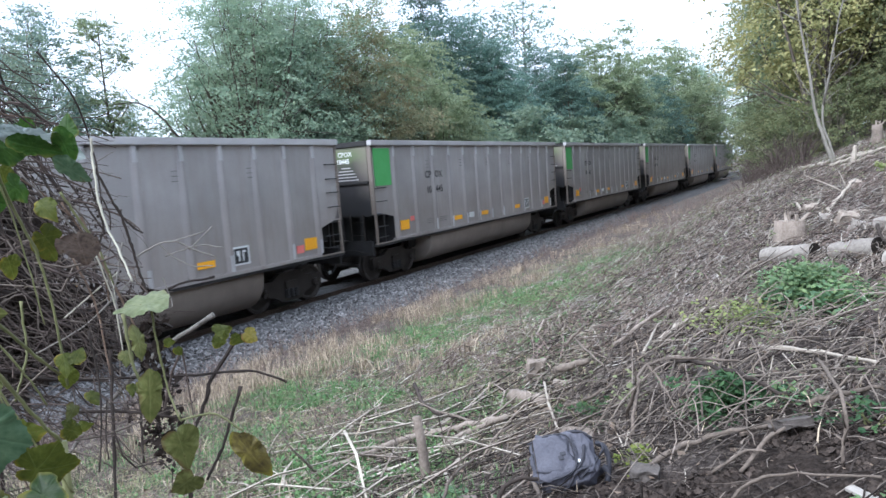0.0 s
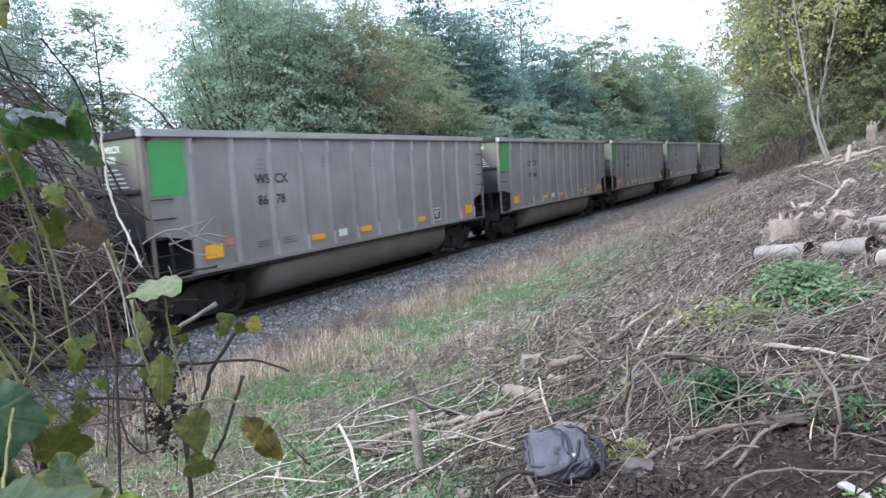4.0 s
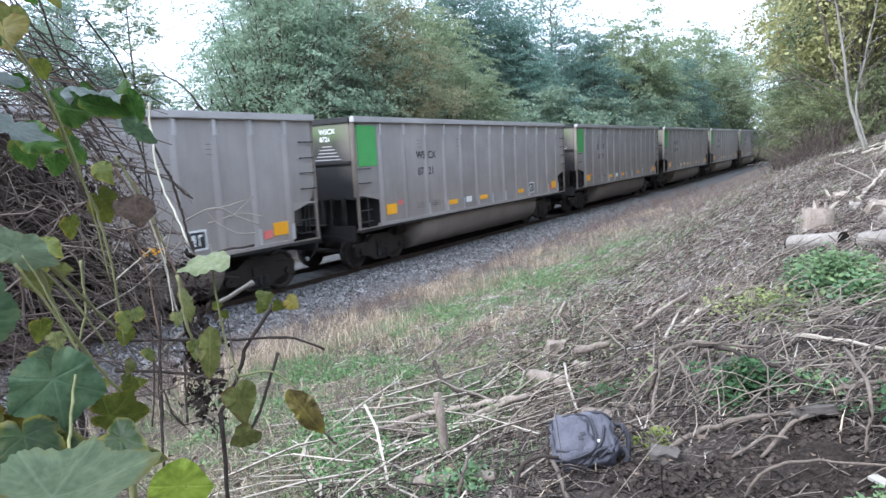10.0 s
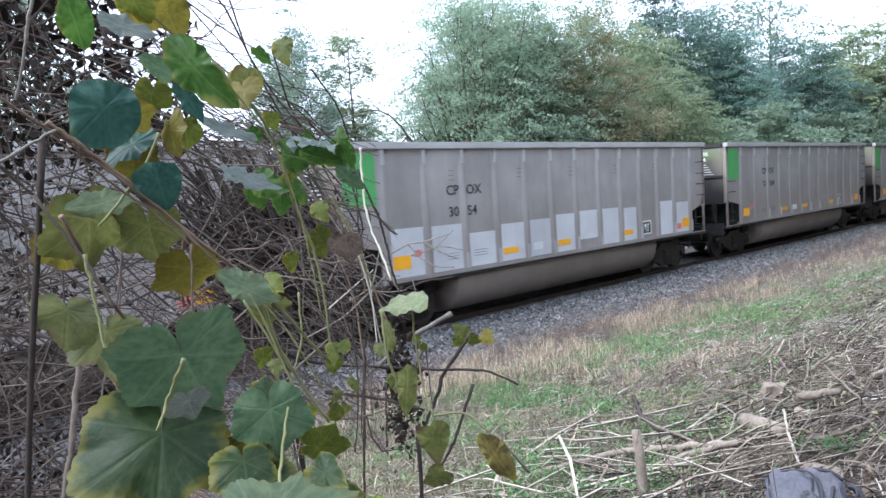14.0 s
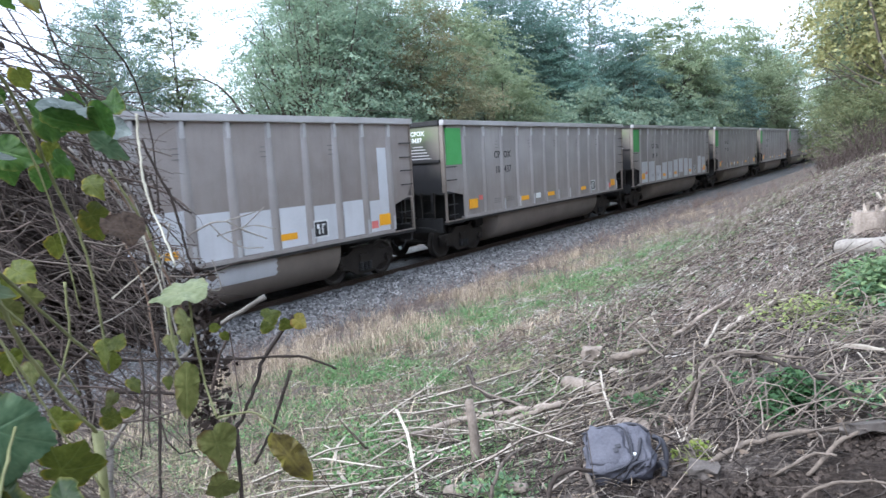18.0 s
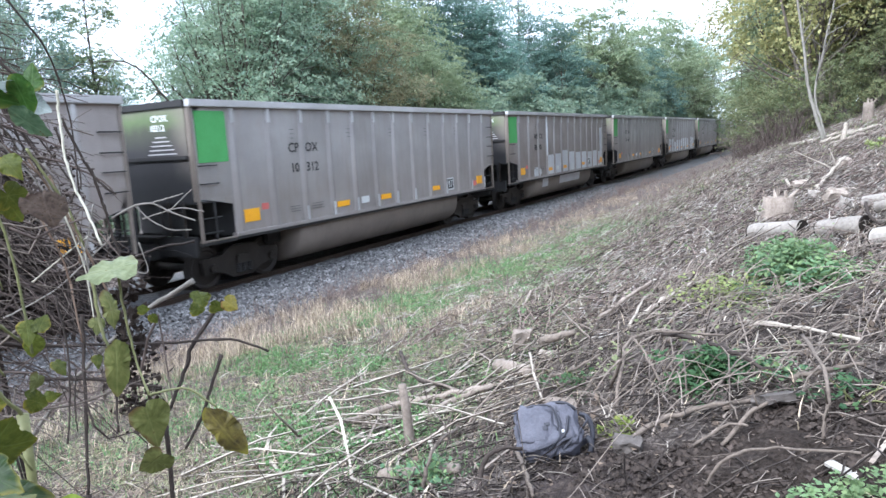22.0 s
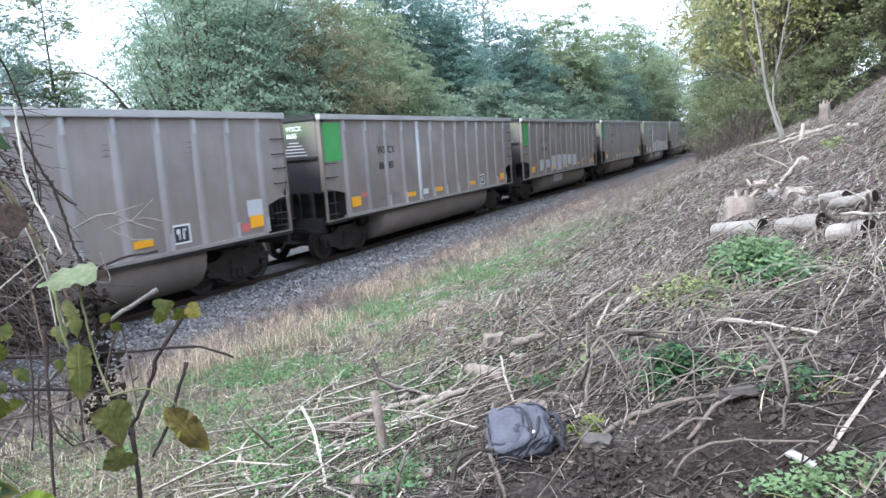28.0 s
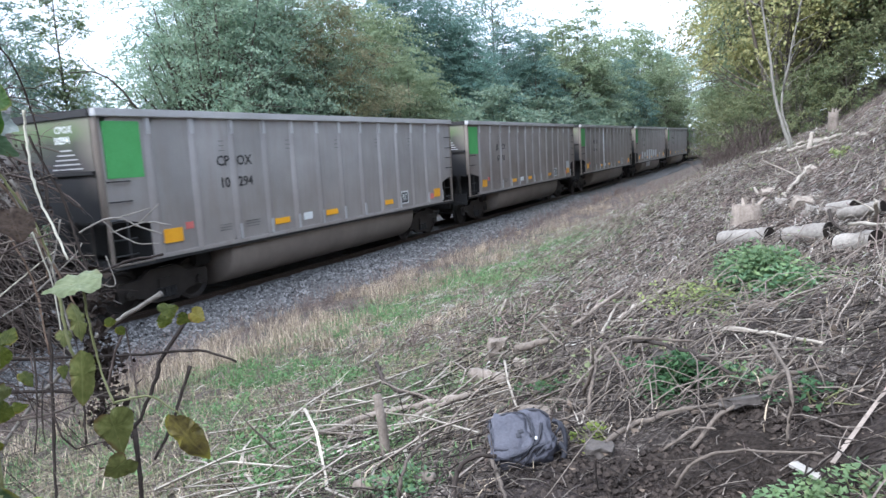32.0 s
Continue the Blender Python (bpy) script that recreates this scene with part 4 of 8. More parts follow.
# number in the train (counted from the car before the lens at the start), marks, white repaired fields (y0, y1, z0, z1)
TRAIN = [
    (5, "CP", "OX", "10", "418", []), (4, "CP", "OX", "10", "377", []), (3, "WS", "CX", "87", "40", []),
    (2, "CP", "OX", "10", "431", []), (1, "CP", "OX", "10", "445", []), (0, "CP", "OX", "10", "460", []),
    (-1, "WS", "CX", "86", "78", []), (-2, "JS", "CX", "67", "21", []), (-3, "WS", "CX", "87", "21", []),
    (-4, "CP", "OX", "10", "334", []),
    (-5, "CP", "OX", "30", "54", [(1.2, 2.06, 0.97, 1.98), (2.3, 3.17, 0.97, 1.96), (3.4, 4.22, 0.97, 1.72), (4.44, 5.23, 0.97, 1.84), (5.46, 6.22, 0.97, 1.86), (6.46, 7.2, 0.97, 1.92), (7.44, 8.2, 1.2, 1.95), (8.46, 9.2, 0.97, 1.94), (9.48, 10.1, 0.97, 1.9), (11.4, 12.08, 0.97, 1.98), (12.33, 13.06, 0.97, 1.9)]),
    (-6, "CP", "OX", "10", "437", []),
    (-7, "WS", "CX", "86", "82", [(4.46, 5.2, 0.97, 1.84), (5.46, 6.2, 0.97, 1.86), (6.46, 7.2, 0.97, 1.98), (7.45, 8.2, 0.97, 1.88), (8.46, 9.22, 0.97, 1.82), (9.46, 10.2, 0.97, 1.82), (10.46, 11.15, 0.97, 1.78), (11.4, 12.08, 0.97, 1.8), (12.33, 12.72, 0.97, 1.74), (12.72, 13.06, 0.97, 3.02), (2.76, 3.2, 0.98, 1.36), (3.43, 3.58, 1.03, 1.24)]),
    (-8, "CP", "OX", "10", "312", []),
    (-9, "JS", "CX", "65", "80", [(2.5, 3.05, 1.16, 1.7), (3.5, 4.1, 1.24, 1.66), (4.48, 5.2, 1.08, 1.84), (5.48, 6.2, 1.02, 1.84), (6.48, 7.2, 1.1, 1.82), (7.5, 8.15, 1.22, 1.78), (8.5, 9.2, 1.14, 1.76)]),
    (-10, "WS", "CX", "86", "85", []),
    (-11, "JS", "CX", "67", "10", [(12.6, 13.1, 1.36, 1.75)]),
    (-12, "CP", "OX", "10", "294", []), (-13, "CP", "OX", "10", "388", []),
]
first = coal_car()
tagged(first, "weathered grey coal car with green panel and black marks", "rail car", "cars of the coal train")
cars = {}
for number, m1, m2, n1, n2, white in TRAIN:
    cars[number] = first if number == 5 else copy_thing(first, Matrix.Identity(4))
for number, m1, m2, n1, n2, white in TRAIN:
    c = cars[number]
    if white:
        tagged(c, "weathered grey coal car with white repainted fields, green panel" if len(white) > 2 else "weathered grey coal car with a white painted streak, green panel")
    for text, y, z in ((m1, 2.78, 2.60), (m2, 3.38, 2.60), (n1, 2.82, 2.13), (n2, 3.38, 2.13)):
        lettering(text, 0.31, M_INK, c, reading(y, z), "black stencilled lettering")
    for text, z in ((m1 + m2, 3.35), (n1 + n2, 3.16)):
        lettering(text, 0.18, M_INKW, c, reading_end(0.72 - 0.06 * len(text), z), "white stencilled lettering")
    for y0, y1, z0, z1 in white:
        part("white_field", boxes((CAR_SIDE - 0.001, CAR_SIDE + 0.0165, y0, y1, z0, z1)), M_WHITE, c, "white repaint patch")
for number, y0, y1, z0, z1, out in ((-10, 5.27, 5.41, 0.97, 3.58, 0.057), (-7, 4.27, 4.39, 1.85, 3.58, 0.057)):
    part("white_streak", boxes((CAR_SIDE + 0.02, CAR_SIDE + out + 0.003, y0, y1, z0, z1)), M_WHITE, cars[number], "white painted rib")
    tagged(cars[number], "weathered grey coal car with one white painted rib, green panel")
def tub_patch(y0, y1, z0, z1):
    """A repainted field that lies on the belly tub."""
    bm = bmesh.new()
    rows = []
    for k in range(7):
        z = z0 + (z1 - z0) * k / 6
        a = math.asin(((0.84 - z) / 0.96) ** (1 / 0.7))
        rows.append([bm.verts.new((1.46 * math.cos(a) ** 0.62 + 0.006, y, z)) for y in (y0 + 0.04 * (k % 2), y1 - 0.05 * ((k + 1) % 2))])
    for a, b in zip(rows, rows[1:]):
        bm.faces.new((a[0], a[1], b[1], b[0]))
    return bm


for number, y0, y1 in ((-7, 6.3, 9.4), (-7, 4.0, 4.75), (-9, 5.0, 6.7)):
    part("tub_field", tub_patch(y0, y1, 0.42, 0.8), M_WHITE, cars[number], "white repaint patch on the tub")

for number in (-7, -9, -10, -11, -13, 3):
    for ob in cars[number].children:
        if ob.name.startswith(("side_wall", "bowed_sheet")):
            ob.material_slots[0].link = "OBJECT"
            ob.material_slots[0].material = M_TAUPE


# ---- trees ----
def leaf_cards(centres, spread, count, size, rng, flat=0.5):
    """Many small folded leaves scattered about the given centres."""
    n = len(centres) * count
    c = np.repeat(centres, count, axis=0)
    s = np.repeat(spread, count)[:, None]
    p = c + rng.normal(0, 1, (n, 3)) * s * np.array([1, 1, 0.75])
    a = rng.uniform(0, 2 * np.pi, n)
    tilt = rng.normal(0, flat, n)
    d = np.stack([np.cos(a) * np.cos(tilt), np.sin(a) * np.cos(tilt), np.sin(tilt)], 1)
    up = np.stack([rng.normal(0, flat, n), rng.normal(0, flat, n), np.ones(n)], 1)
    w = np.cross(d, up)
    w /= np.linalg.norm(w, axis=1)[:, None] + 1e-9
    k = np.cross(w, d)
    ln = size * rng.uniform(0.6, 1.35, n)[:, None]
    wd = ln * rng.uniform(0.28, 0.42, n)[:, None]
    V = np.stack([p, p + d * ln * 0.5 + w * wd - k * ln * 0.12, p + d * ln, p + d * ln * 0.5 - w * wd - k * ln * 0.12], 1).reshape(-1, 3)
    i = np.arange(n)[:, None] * 4
    F = np.concatenate([i + np.array([[0, 1, 2]]), i + np.array([[0, 2, 3]])], 0)
    return V, F


def spray_cards(C, spread, sprays, count, size, rng, heart):
    """Leaves in flat drooping sprays about each clump, one small triangle a leaf."""
    n = len(C) * sprays
    c = np.repeat(C, sprays, axis=0) + rng.normal(0, 1, (n, 3)) * np.repeat(spread, sprays)[:, None] * np.array([1, 1, 0.8])
    out = c - heart
    out /= np.linalg.norm(out, axis=1)[:, None] + 1e-9
    # each spray's plane faces up and outwards, its long axis runs outwards and a little down
    nrm = np.array([0, 0, 1.0]) + 0.55 * out + rng.normal(0, 0.35, (n, 3))
    nrm /= np.linalg.norm(nrm, axis=1)[:, None]
    ax = out + rng.normal(0, 0.5, (n, 3)) - [0, 0, 0.25]
    ax -= nrm * (ax * nrm).sum(1)[:, None]
    ax /= np.linalg.norm(ax, axis=1)[:, None] + 1e-9
    sd = np.cross(nrm, ax)
    r = np.repeat(np.repeat(spread, sprays) * rng.uniform(0.5, 1.1, n), count)[:, None]
    N, A, S = (np.repeat(v, count, axis=0) for v in (nrm, ax, sd))
    m = n * count
    p = np.repeat(c, count, axis=0) + A * rng.normal(0, 0.75, (m, 1)) * r + S * rng.normal(0, 0.5, (m, 1)) * r + N * rng.normal(0, 0.13, (m, 1)) * r
    g = rng.uniform(0, 2 * np.pi, m)[:, None]
    d = A * np.cos(g) + S * np.sin(g) + N * rng.normal(0, 0.5, (m, 1))
    d /= np.linalg.norm(d, axis=1)[:, None]
    w = np.cross(d, N + rng.normal(0, 0.45, (m, 3)))
    w /= np.linalg.norm(w, axis=1)[:, None] + 1e-9
    ln = size * rng.uniform(0.6, 1.4, (m, 1))
    wd = ln * rng.uniform(0.34, 0.5, (m, 1))
    V = np.stack([p + d * ln * 0.6, p - d * ln * 0.4 + w * wd, p - d * ln * 0.4 - w * wd], 1).reshape(-1, 3)
    return V, np.arange(3 * m).reshape(-1, 3)


def tree(name, seed, height, width, leaf, trunk_r, bark, low=0.15, clusters=90, sprays=7, per=90, size=0.11, lean=(0, 0), limbs=16, tagline="", airy=0.55, stems=0, hollow=0.45, fork=0.28):
    """Tapered trunk, limbs and a ragged crown of leaf sprays. Stands at its own origin."""
    rng = np.random.default_rng(seed)
    t = new(name)
    top = np.array([lean[0], lean[1], height * 0.94])
    line = wander((0, 0, -0.3), top, 9, 0.03 * height / 9, rng)
    trunk = Pile()
    trunk.tube(line, np.linspace(trunk_r, trunk_r * 0.12, 9), 8)
    for k in range(stems):
        a = 2 * math.pi * k / stems + rng.uniform(-0.5, 0.5)
        reach = width * fork * rng.uniform(0.6, 1.4)
        e = np.array([math.cos(a) * reach, math.sin(a) * reach, height * rng.uniform(0.58, 0.84)])
        p = wander((math.cos(a) * 0.3, math.sin(a) * 0.3, -0.2), e, 9, 0.02 * height / 9, rng)
        trunk.tube(p, np.linspace(trunk_r * 0.62, trunk_r * 0.1, 9), 7)
    # crown clumps fill an egg, thinned to leave gaps
    u = rng.normal(0, 1, (clusters, 3))
    u /= np.linalg.norm(u, axis=1)[:, None]
    r = rng.uniform(hollow, 1.0, clusters) ** 0.7
    ch = height * (1 - low) * 0.53
    mid = height * low + ch * 0.98
    wob = 1 + 0.28 * np.sin(u[:, 0] * 4 + seed) * np.cos(u[:, 1] * 5 + u[:, 2] * 3 + seed * 2)
    C = np.stack([u[:, 0] * width * 0.5, u[:, 1] * width * 0.5, u[:, 2] * ch], 1) * (r * wob)[:, None]
    C[:, :2] *= (1 - 0.35 * np.clip(C[:, 2:] / ch, 0, 1))
    C += np.array([0, 0, mid]) + np.array([[lean[0], lean[1], 0]]) * (C[:, 2:] + mid) / height * 0.5
    spread = rng.uniform(0.5, 1.0, clusters) * width * 0.12 * airy / 0.55
    for k in rng.permutation(clusters)[:limbs]:
        e = C[k]
        f = np.clip((e[2] - 0.3 * width) / height, 0.06, 0.85)
        a = np.array([np.interp(f * height, line[:, 2], line[:, q]) for q in (0, 1)] + [f * height])
        pts = wander(a, e, 6, 0.05, rng)
        pts[1:-1, 2] -= 0.05 * width * np.sin(np.linspace(0, np.pi, 6))[1:-1]
        rr = trunk_r * (0.42 - 0.28 * f)
        trunk.tube(pts, np.linspace(rr, rr * 0.2, 6), 5)
        for q in range(3):
            tip = e + rng.normal(0, 1, 3) * width * 0.14
            trunk.tube(wander(pts[3 + q % 3], tip, 4, 0.04, rng), np.linspace(rr * 0.35, rr * 0.08, 4), 4)
    trunk.done("trunk", bark, t)
    V, F = spray_cards(C, spread, sprays, per, size, rng, np.array([lean[0] * 0.5, lean[1] * 0.5, mid - 0.15 * height]))
    raw("crown", V, F, leaf, t)
    return tagged(t, tagline, "tree", "trees along the railway")


def plant(proto, x, y, turn, scale, sink=0.1):
    m = Matrix.Translation((x, y, lie_at(x, y) - sink)) @ Matrix.Rotation(turn, 4, "Z") @ Matrix.Scale(scale, 4)
    if proto.get("used"):
        t = copy_thing(proto, m)
        t.matrix_basis = m
    else:
        t = proto
        t["used"] = 1
        t.matrix_basis = m
    return t


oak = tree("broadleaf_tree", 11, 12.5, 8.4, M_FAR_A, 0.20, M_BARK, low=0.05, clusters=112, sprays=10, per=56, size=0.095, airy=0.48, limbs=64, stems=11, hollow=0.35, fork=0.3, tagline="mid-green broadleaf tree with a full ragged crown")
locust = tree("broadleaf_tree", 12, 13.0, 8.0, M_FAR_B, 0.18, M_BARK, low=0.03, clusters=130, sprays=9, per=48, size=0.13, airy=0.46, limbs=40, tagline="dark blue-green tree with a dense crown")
maple = tree("broadleaf_tree", 13, 10.5, 7.4, M_FAR_D, 0.17, M_BARK, low=0.02, clusters=120, sprays=9, per=44, size=0.125, airy=0.46, limbs=40, stems=4, tagline="pale green tree with a rounded ragged crown")
fade = tree("broadleaf_tree", 17, 11.5, 7.4, M_FAR_E, 0.17, M_BARK, low=0.02, clusters=120, sprays=10, per=66, size=0.095, airy=0.46, limbs=44, stems=5, tagline="olive and rust-tinged tree turning in autumn")
cherry = tree("broadleaf_tree", 14, 13.0, 6.4, M_FAR_C, 0.15, M_BARK, low=0.05, clusters=130, sprays=8, per=30, size=0.115, airy=0.52, limbs=60, stems=3, hollow=0.3, tagline="tree with yellowing autumn leaves beside the clearing")
dull = tree("broadleaf_tree", 24, 12.5, 6.0, M_FAR_G, 0.15, M_BARK, low=0.03, clusters=130, sprays=8, per=32, size=0.115, airy=0.52, limbs=60, stems=4, hollow=0.3, tagline="dull green tree with thin upright stems beside the clearing")
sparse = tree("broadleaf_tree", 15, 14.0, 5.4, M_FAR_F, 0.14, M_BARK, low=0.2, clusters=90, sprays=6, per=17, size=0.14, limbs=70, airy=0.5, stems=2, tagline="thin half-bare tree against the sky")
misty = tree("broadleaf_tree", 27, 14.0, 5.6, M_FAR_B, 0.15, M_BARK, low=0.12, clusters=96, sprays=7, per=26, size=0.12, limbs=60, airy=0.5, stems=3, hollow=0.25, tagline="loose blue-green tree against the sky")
gold = tree("broadleaf_tree", 18, 14.0, 3.6, M_FAR_D, 0.13, M_BARK, low=0.12, clusters=90, sprays=7, per=30, size=0.11, limbs=50, airy=0.6, tagline="slender yellow-green tree against the sky")
shrub = tree("shrub", 16, 4.2, 4.6, M_FAR_A, 0.05, M_BARK, low=0.0, clusters=90, sprays=7, per=26, size=0.12, limbs=24, airy=0.5, tagline="dull green shrub at the foot of the trees")
tagged(shrub, category="shrub", group="shrubs along the railway")
scrub = tree("shrub", 19, 4.0, 4.0, M_FAR_G, 0.04, M_BARK, low=0.0, clusters=80, sprays=6, per=20, size=0.09, limbs=44, airy=0.5, tagline="dull green shrub under the trees of the clearing")
tagged(scrub, category="shrub", group="shrubs along the railway")

rng = np.random.default_rng(3)
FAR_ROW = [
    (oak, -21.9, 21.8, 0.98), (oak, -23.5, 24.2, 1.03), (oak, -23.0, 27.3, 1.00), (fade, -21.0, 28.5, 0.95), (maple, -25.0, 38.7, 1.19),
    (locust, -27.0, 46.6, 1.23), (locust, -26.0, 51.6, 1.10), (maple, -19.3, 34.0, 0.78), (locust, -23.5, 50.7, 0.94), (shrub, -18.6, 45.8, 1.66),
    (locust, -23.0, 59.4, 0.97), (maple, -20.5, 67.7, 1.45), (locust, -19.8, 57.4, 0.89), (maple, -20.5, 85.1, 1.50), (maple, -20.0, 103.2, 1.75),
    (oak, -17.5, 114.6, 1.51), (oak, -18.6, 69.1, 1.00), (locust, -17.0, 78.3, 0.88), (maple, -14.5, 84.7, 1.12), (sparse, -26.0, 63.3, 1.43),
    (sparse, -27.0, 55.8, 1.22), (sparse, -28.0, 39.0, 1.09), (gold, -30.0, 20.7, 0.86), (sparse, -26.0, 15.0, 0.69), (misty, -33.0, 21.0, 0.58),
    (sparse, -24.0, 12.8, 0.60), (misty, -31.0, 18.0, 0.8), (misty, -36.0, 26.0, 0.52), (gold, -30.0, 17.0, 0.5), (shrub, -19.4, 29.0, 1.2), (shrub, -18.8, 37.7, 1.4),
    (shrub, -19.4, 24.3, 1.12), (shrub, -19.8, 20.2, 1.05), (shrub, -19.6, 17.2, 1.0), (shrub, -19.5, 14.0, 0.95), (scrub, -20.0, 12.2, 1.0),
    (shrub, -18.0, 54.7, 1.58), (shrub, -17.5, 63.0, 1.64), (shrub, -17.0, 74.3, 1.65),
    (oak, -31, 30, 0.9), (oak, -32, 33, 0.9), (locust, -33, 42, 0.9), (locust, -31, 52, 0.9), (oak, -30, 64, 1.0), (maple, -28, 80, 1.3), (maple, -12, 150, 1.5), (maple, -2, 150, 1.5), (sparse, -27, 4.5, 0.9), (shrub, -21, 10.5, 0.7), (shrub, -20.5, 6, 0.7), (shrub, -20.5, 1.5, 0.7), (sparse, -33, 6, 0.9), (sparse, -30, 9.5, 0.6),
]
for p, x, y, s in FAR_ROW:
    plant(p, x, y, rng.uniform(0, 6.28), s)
NEAR_ROW = [(cherry, -0.2, 27.5, 0.9), (dull, 1.6, 30, 1.1), (dull, 3.4, 27.5, 1.0), (maple, 0.6, 37, 1.2), (cherry, 6.0, 30, 1.05), (oak, 4.5, 38, 1.1), (cherry, -1.2, 35, 1.0), (oak, -0.5, 48, 1.15), (dull, 8.5, 33, 1.0), (oak, 2.5, 46, 1.1), (maple, -2.5, 58, 1.2), (oak, 9, 42, 1.0), (maple, -3, 74, 1.3), (oak, -2, 90, 1.4), (cherry, 10, 29, 0.9), (maple, -3.5, 108, 1.5), (dull, 5.2, 26.5, 0.8)]
for p, x, y, s in NEAR_ROW:
    plant(p, x, y, rng.uniform(0, 6.28), s)
SHRUBS = [(-2.2, 26.5, 0.55), (-1.2, 25.0, 0.5), (0.1, 25.2, 0.55), (1.5, 25.4, 0.6), (3.2, 25.6, 0.65), (-2.6, 32, 0.7), (-3.2, 42, 0.8), (4.9, 26, 0.7), (6.5, 26.5, 0.8)]
for x, y, s in SHRUBS:
    plant(scrub, x, y, rng.uniform(0, 6.28), s)

def bare_bough():
    """The dead bough that reaches out of the first tree over the gap in the row."""
    r = np.random.default_rng(31)
    back = oak.matrix_basis.inverted()
    p = Pile()
    for line, r0 in (
        ([(-22.20, 15.60, 6.06), (-22.10, 16.24, 6.16), (-22.00, 16.85, 6.07), (-21.90, 17.29, 5.68), (-21.90, 18.27, 4.51)], 0.036),
        ([(-22.10, 16.24, 6.16), (-22.10, 15.86, 5.79), (-22.10, 15.60, 5.39)], 0.02), ([(-22.10, 16.58, 6.13), (-22.10, 16.17, 6.43), (-22.10, 15.86, 6.84)], 0.02),
        ([(-22.10, 18.11, 4.95), (-22.10, 17.30, 5.41), (-22.10, 16.64, 5.47)], 0.022), ([(-22.10, 18.22, 4.85), (-22.10, 17.40, 5.25), (-22.10, 16.69, 5.19)], 0.02),
    ):
        P = np.array([back @ Vector(v) for v in line])
        q = np.linspace(0, len(P) - 1, 14)
        P = np.stack([np.interp(q, np.arange(len(P)), P[:, i]) for i in range(3)], 1)
        for _ in range(3):
            P[1:-1] = (P[:-2] + 2 * P[1:-1] + P[2:]) / 4
        P[1:-1] += r.normal(0, 0.02, (12, 3))
        big = len(line) == 5
        p.tube(P, np.linspace(0.5 if big else 1, 1.3 if big else 0.4, 14) * r0, 6)
    p.done("bough", M_BARK, oak)


bare_bough()



def pale_tree():
    """The leaning pale-barked tree in two stems at the edge of the clearing."""
    r = np.random.default_rng(21)
    t = new("pale_tree")
    p = Pile()
    main = [(0.06, 0, -0.3), (0.01, 0, 0.06), (-0.27, 0, 0.97), (-0.43, 0.02, 1.7), (-0.48, 0.05, 2.42), (-0.64, 0.1, 3.42), (-0.85, 0.2, 4.9), (-1.0, 0.3, 7.2)]
    twin = [(0.1, 0.03, -0.3), (-0.02, 0.03, 0.5), (-0.24, 0.03, 1.04), (-0.16, 0.04, 1.67), (0.0, 0.05, 2.63), (0.22, 0.1, 3.7), (0.5, 0.2, 5.2), (0.7, 0.2, 7.0)]
    for line, r0 in ((main, 0.052), (twin, 0.036)):
        q = np.linspace(0, 7, 24)
        P = np.stack([np.interp(q, np.arange(8), np.array(line)[:, i]) for i in range(3)], 1)
        for _ in range(2):
            P[1:-1] = (P[:-2] + 2 * P[1:-1] + P[2:]) / 4
        P[1:-1] += r.normal(0, 0.008, (22, 3))
        p.tube(P, np.linspace(r0, r0 * 0.3, 24), 9)
        for _ in range(14):
            a = P[r.integers(9, 23)]
            p.tube(wander(a, a + [r.normal(0, 0.5), r.normal(0, 0.6), r.uniform(0.1, 0.9)], 5, 0.03, r), np.linspace(0.013, 0.004, 5), 5)
    p.done("trunk", M_BIRCH, t)
    C = np.stack([r.normal(-0.4, 1.3, 34), r.normal(0.4, 1.4, 34), r.uniform(2.6, 8.5, 34)], 1)
    V, F = leaf_cards(C, np.full(34, 0.4), 26, 0.1, r, 0.8)
    raw("crown", V, F, M_FAR_C, t)
    t.matrix_basis = Matrix.Translation((-0.05, 20.0, lie_at(-0.05, 20.0)))
    tagged(t, "leaning pale-barked tree in two stems, thin yellow leaves", "tree", "trees along the railway")


pale_tree()


# ---- cut brush and litter on the bank ----
def scatter(n, rng, x0, x1, y0, y1, near=1.6):
    """Random places on the bank, closer together near the lens."""
    y = y0 + (y1 - y0) * rng.random(n) ** near
    x = rng.uniform(x0, x1, n)
    return x, y


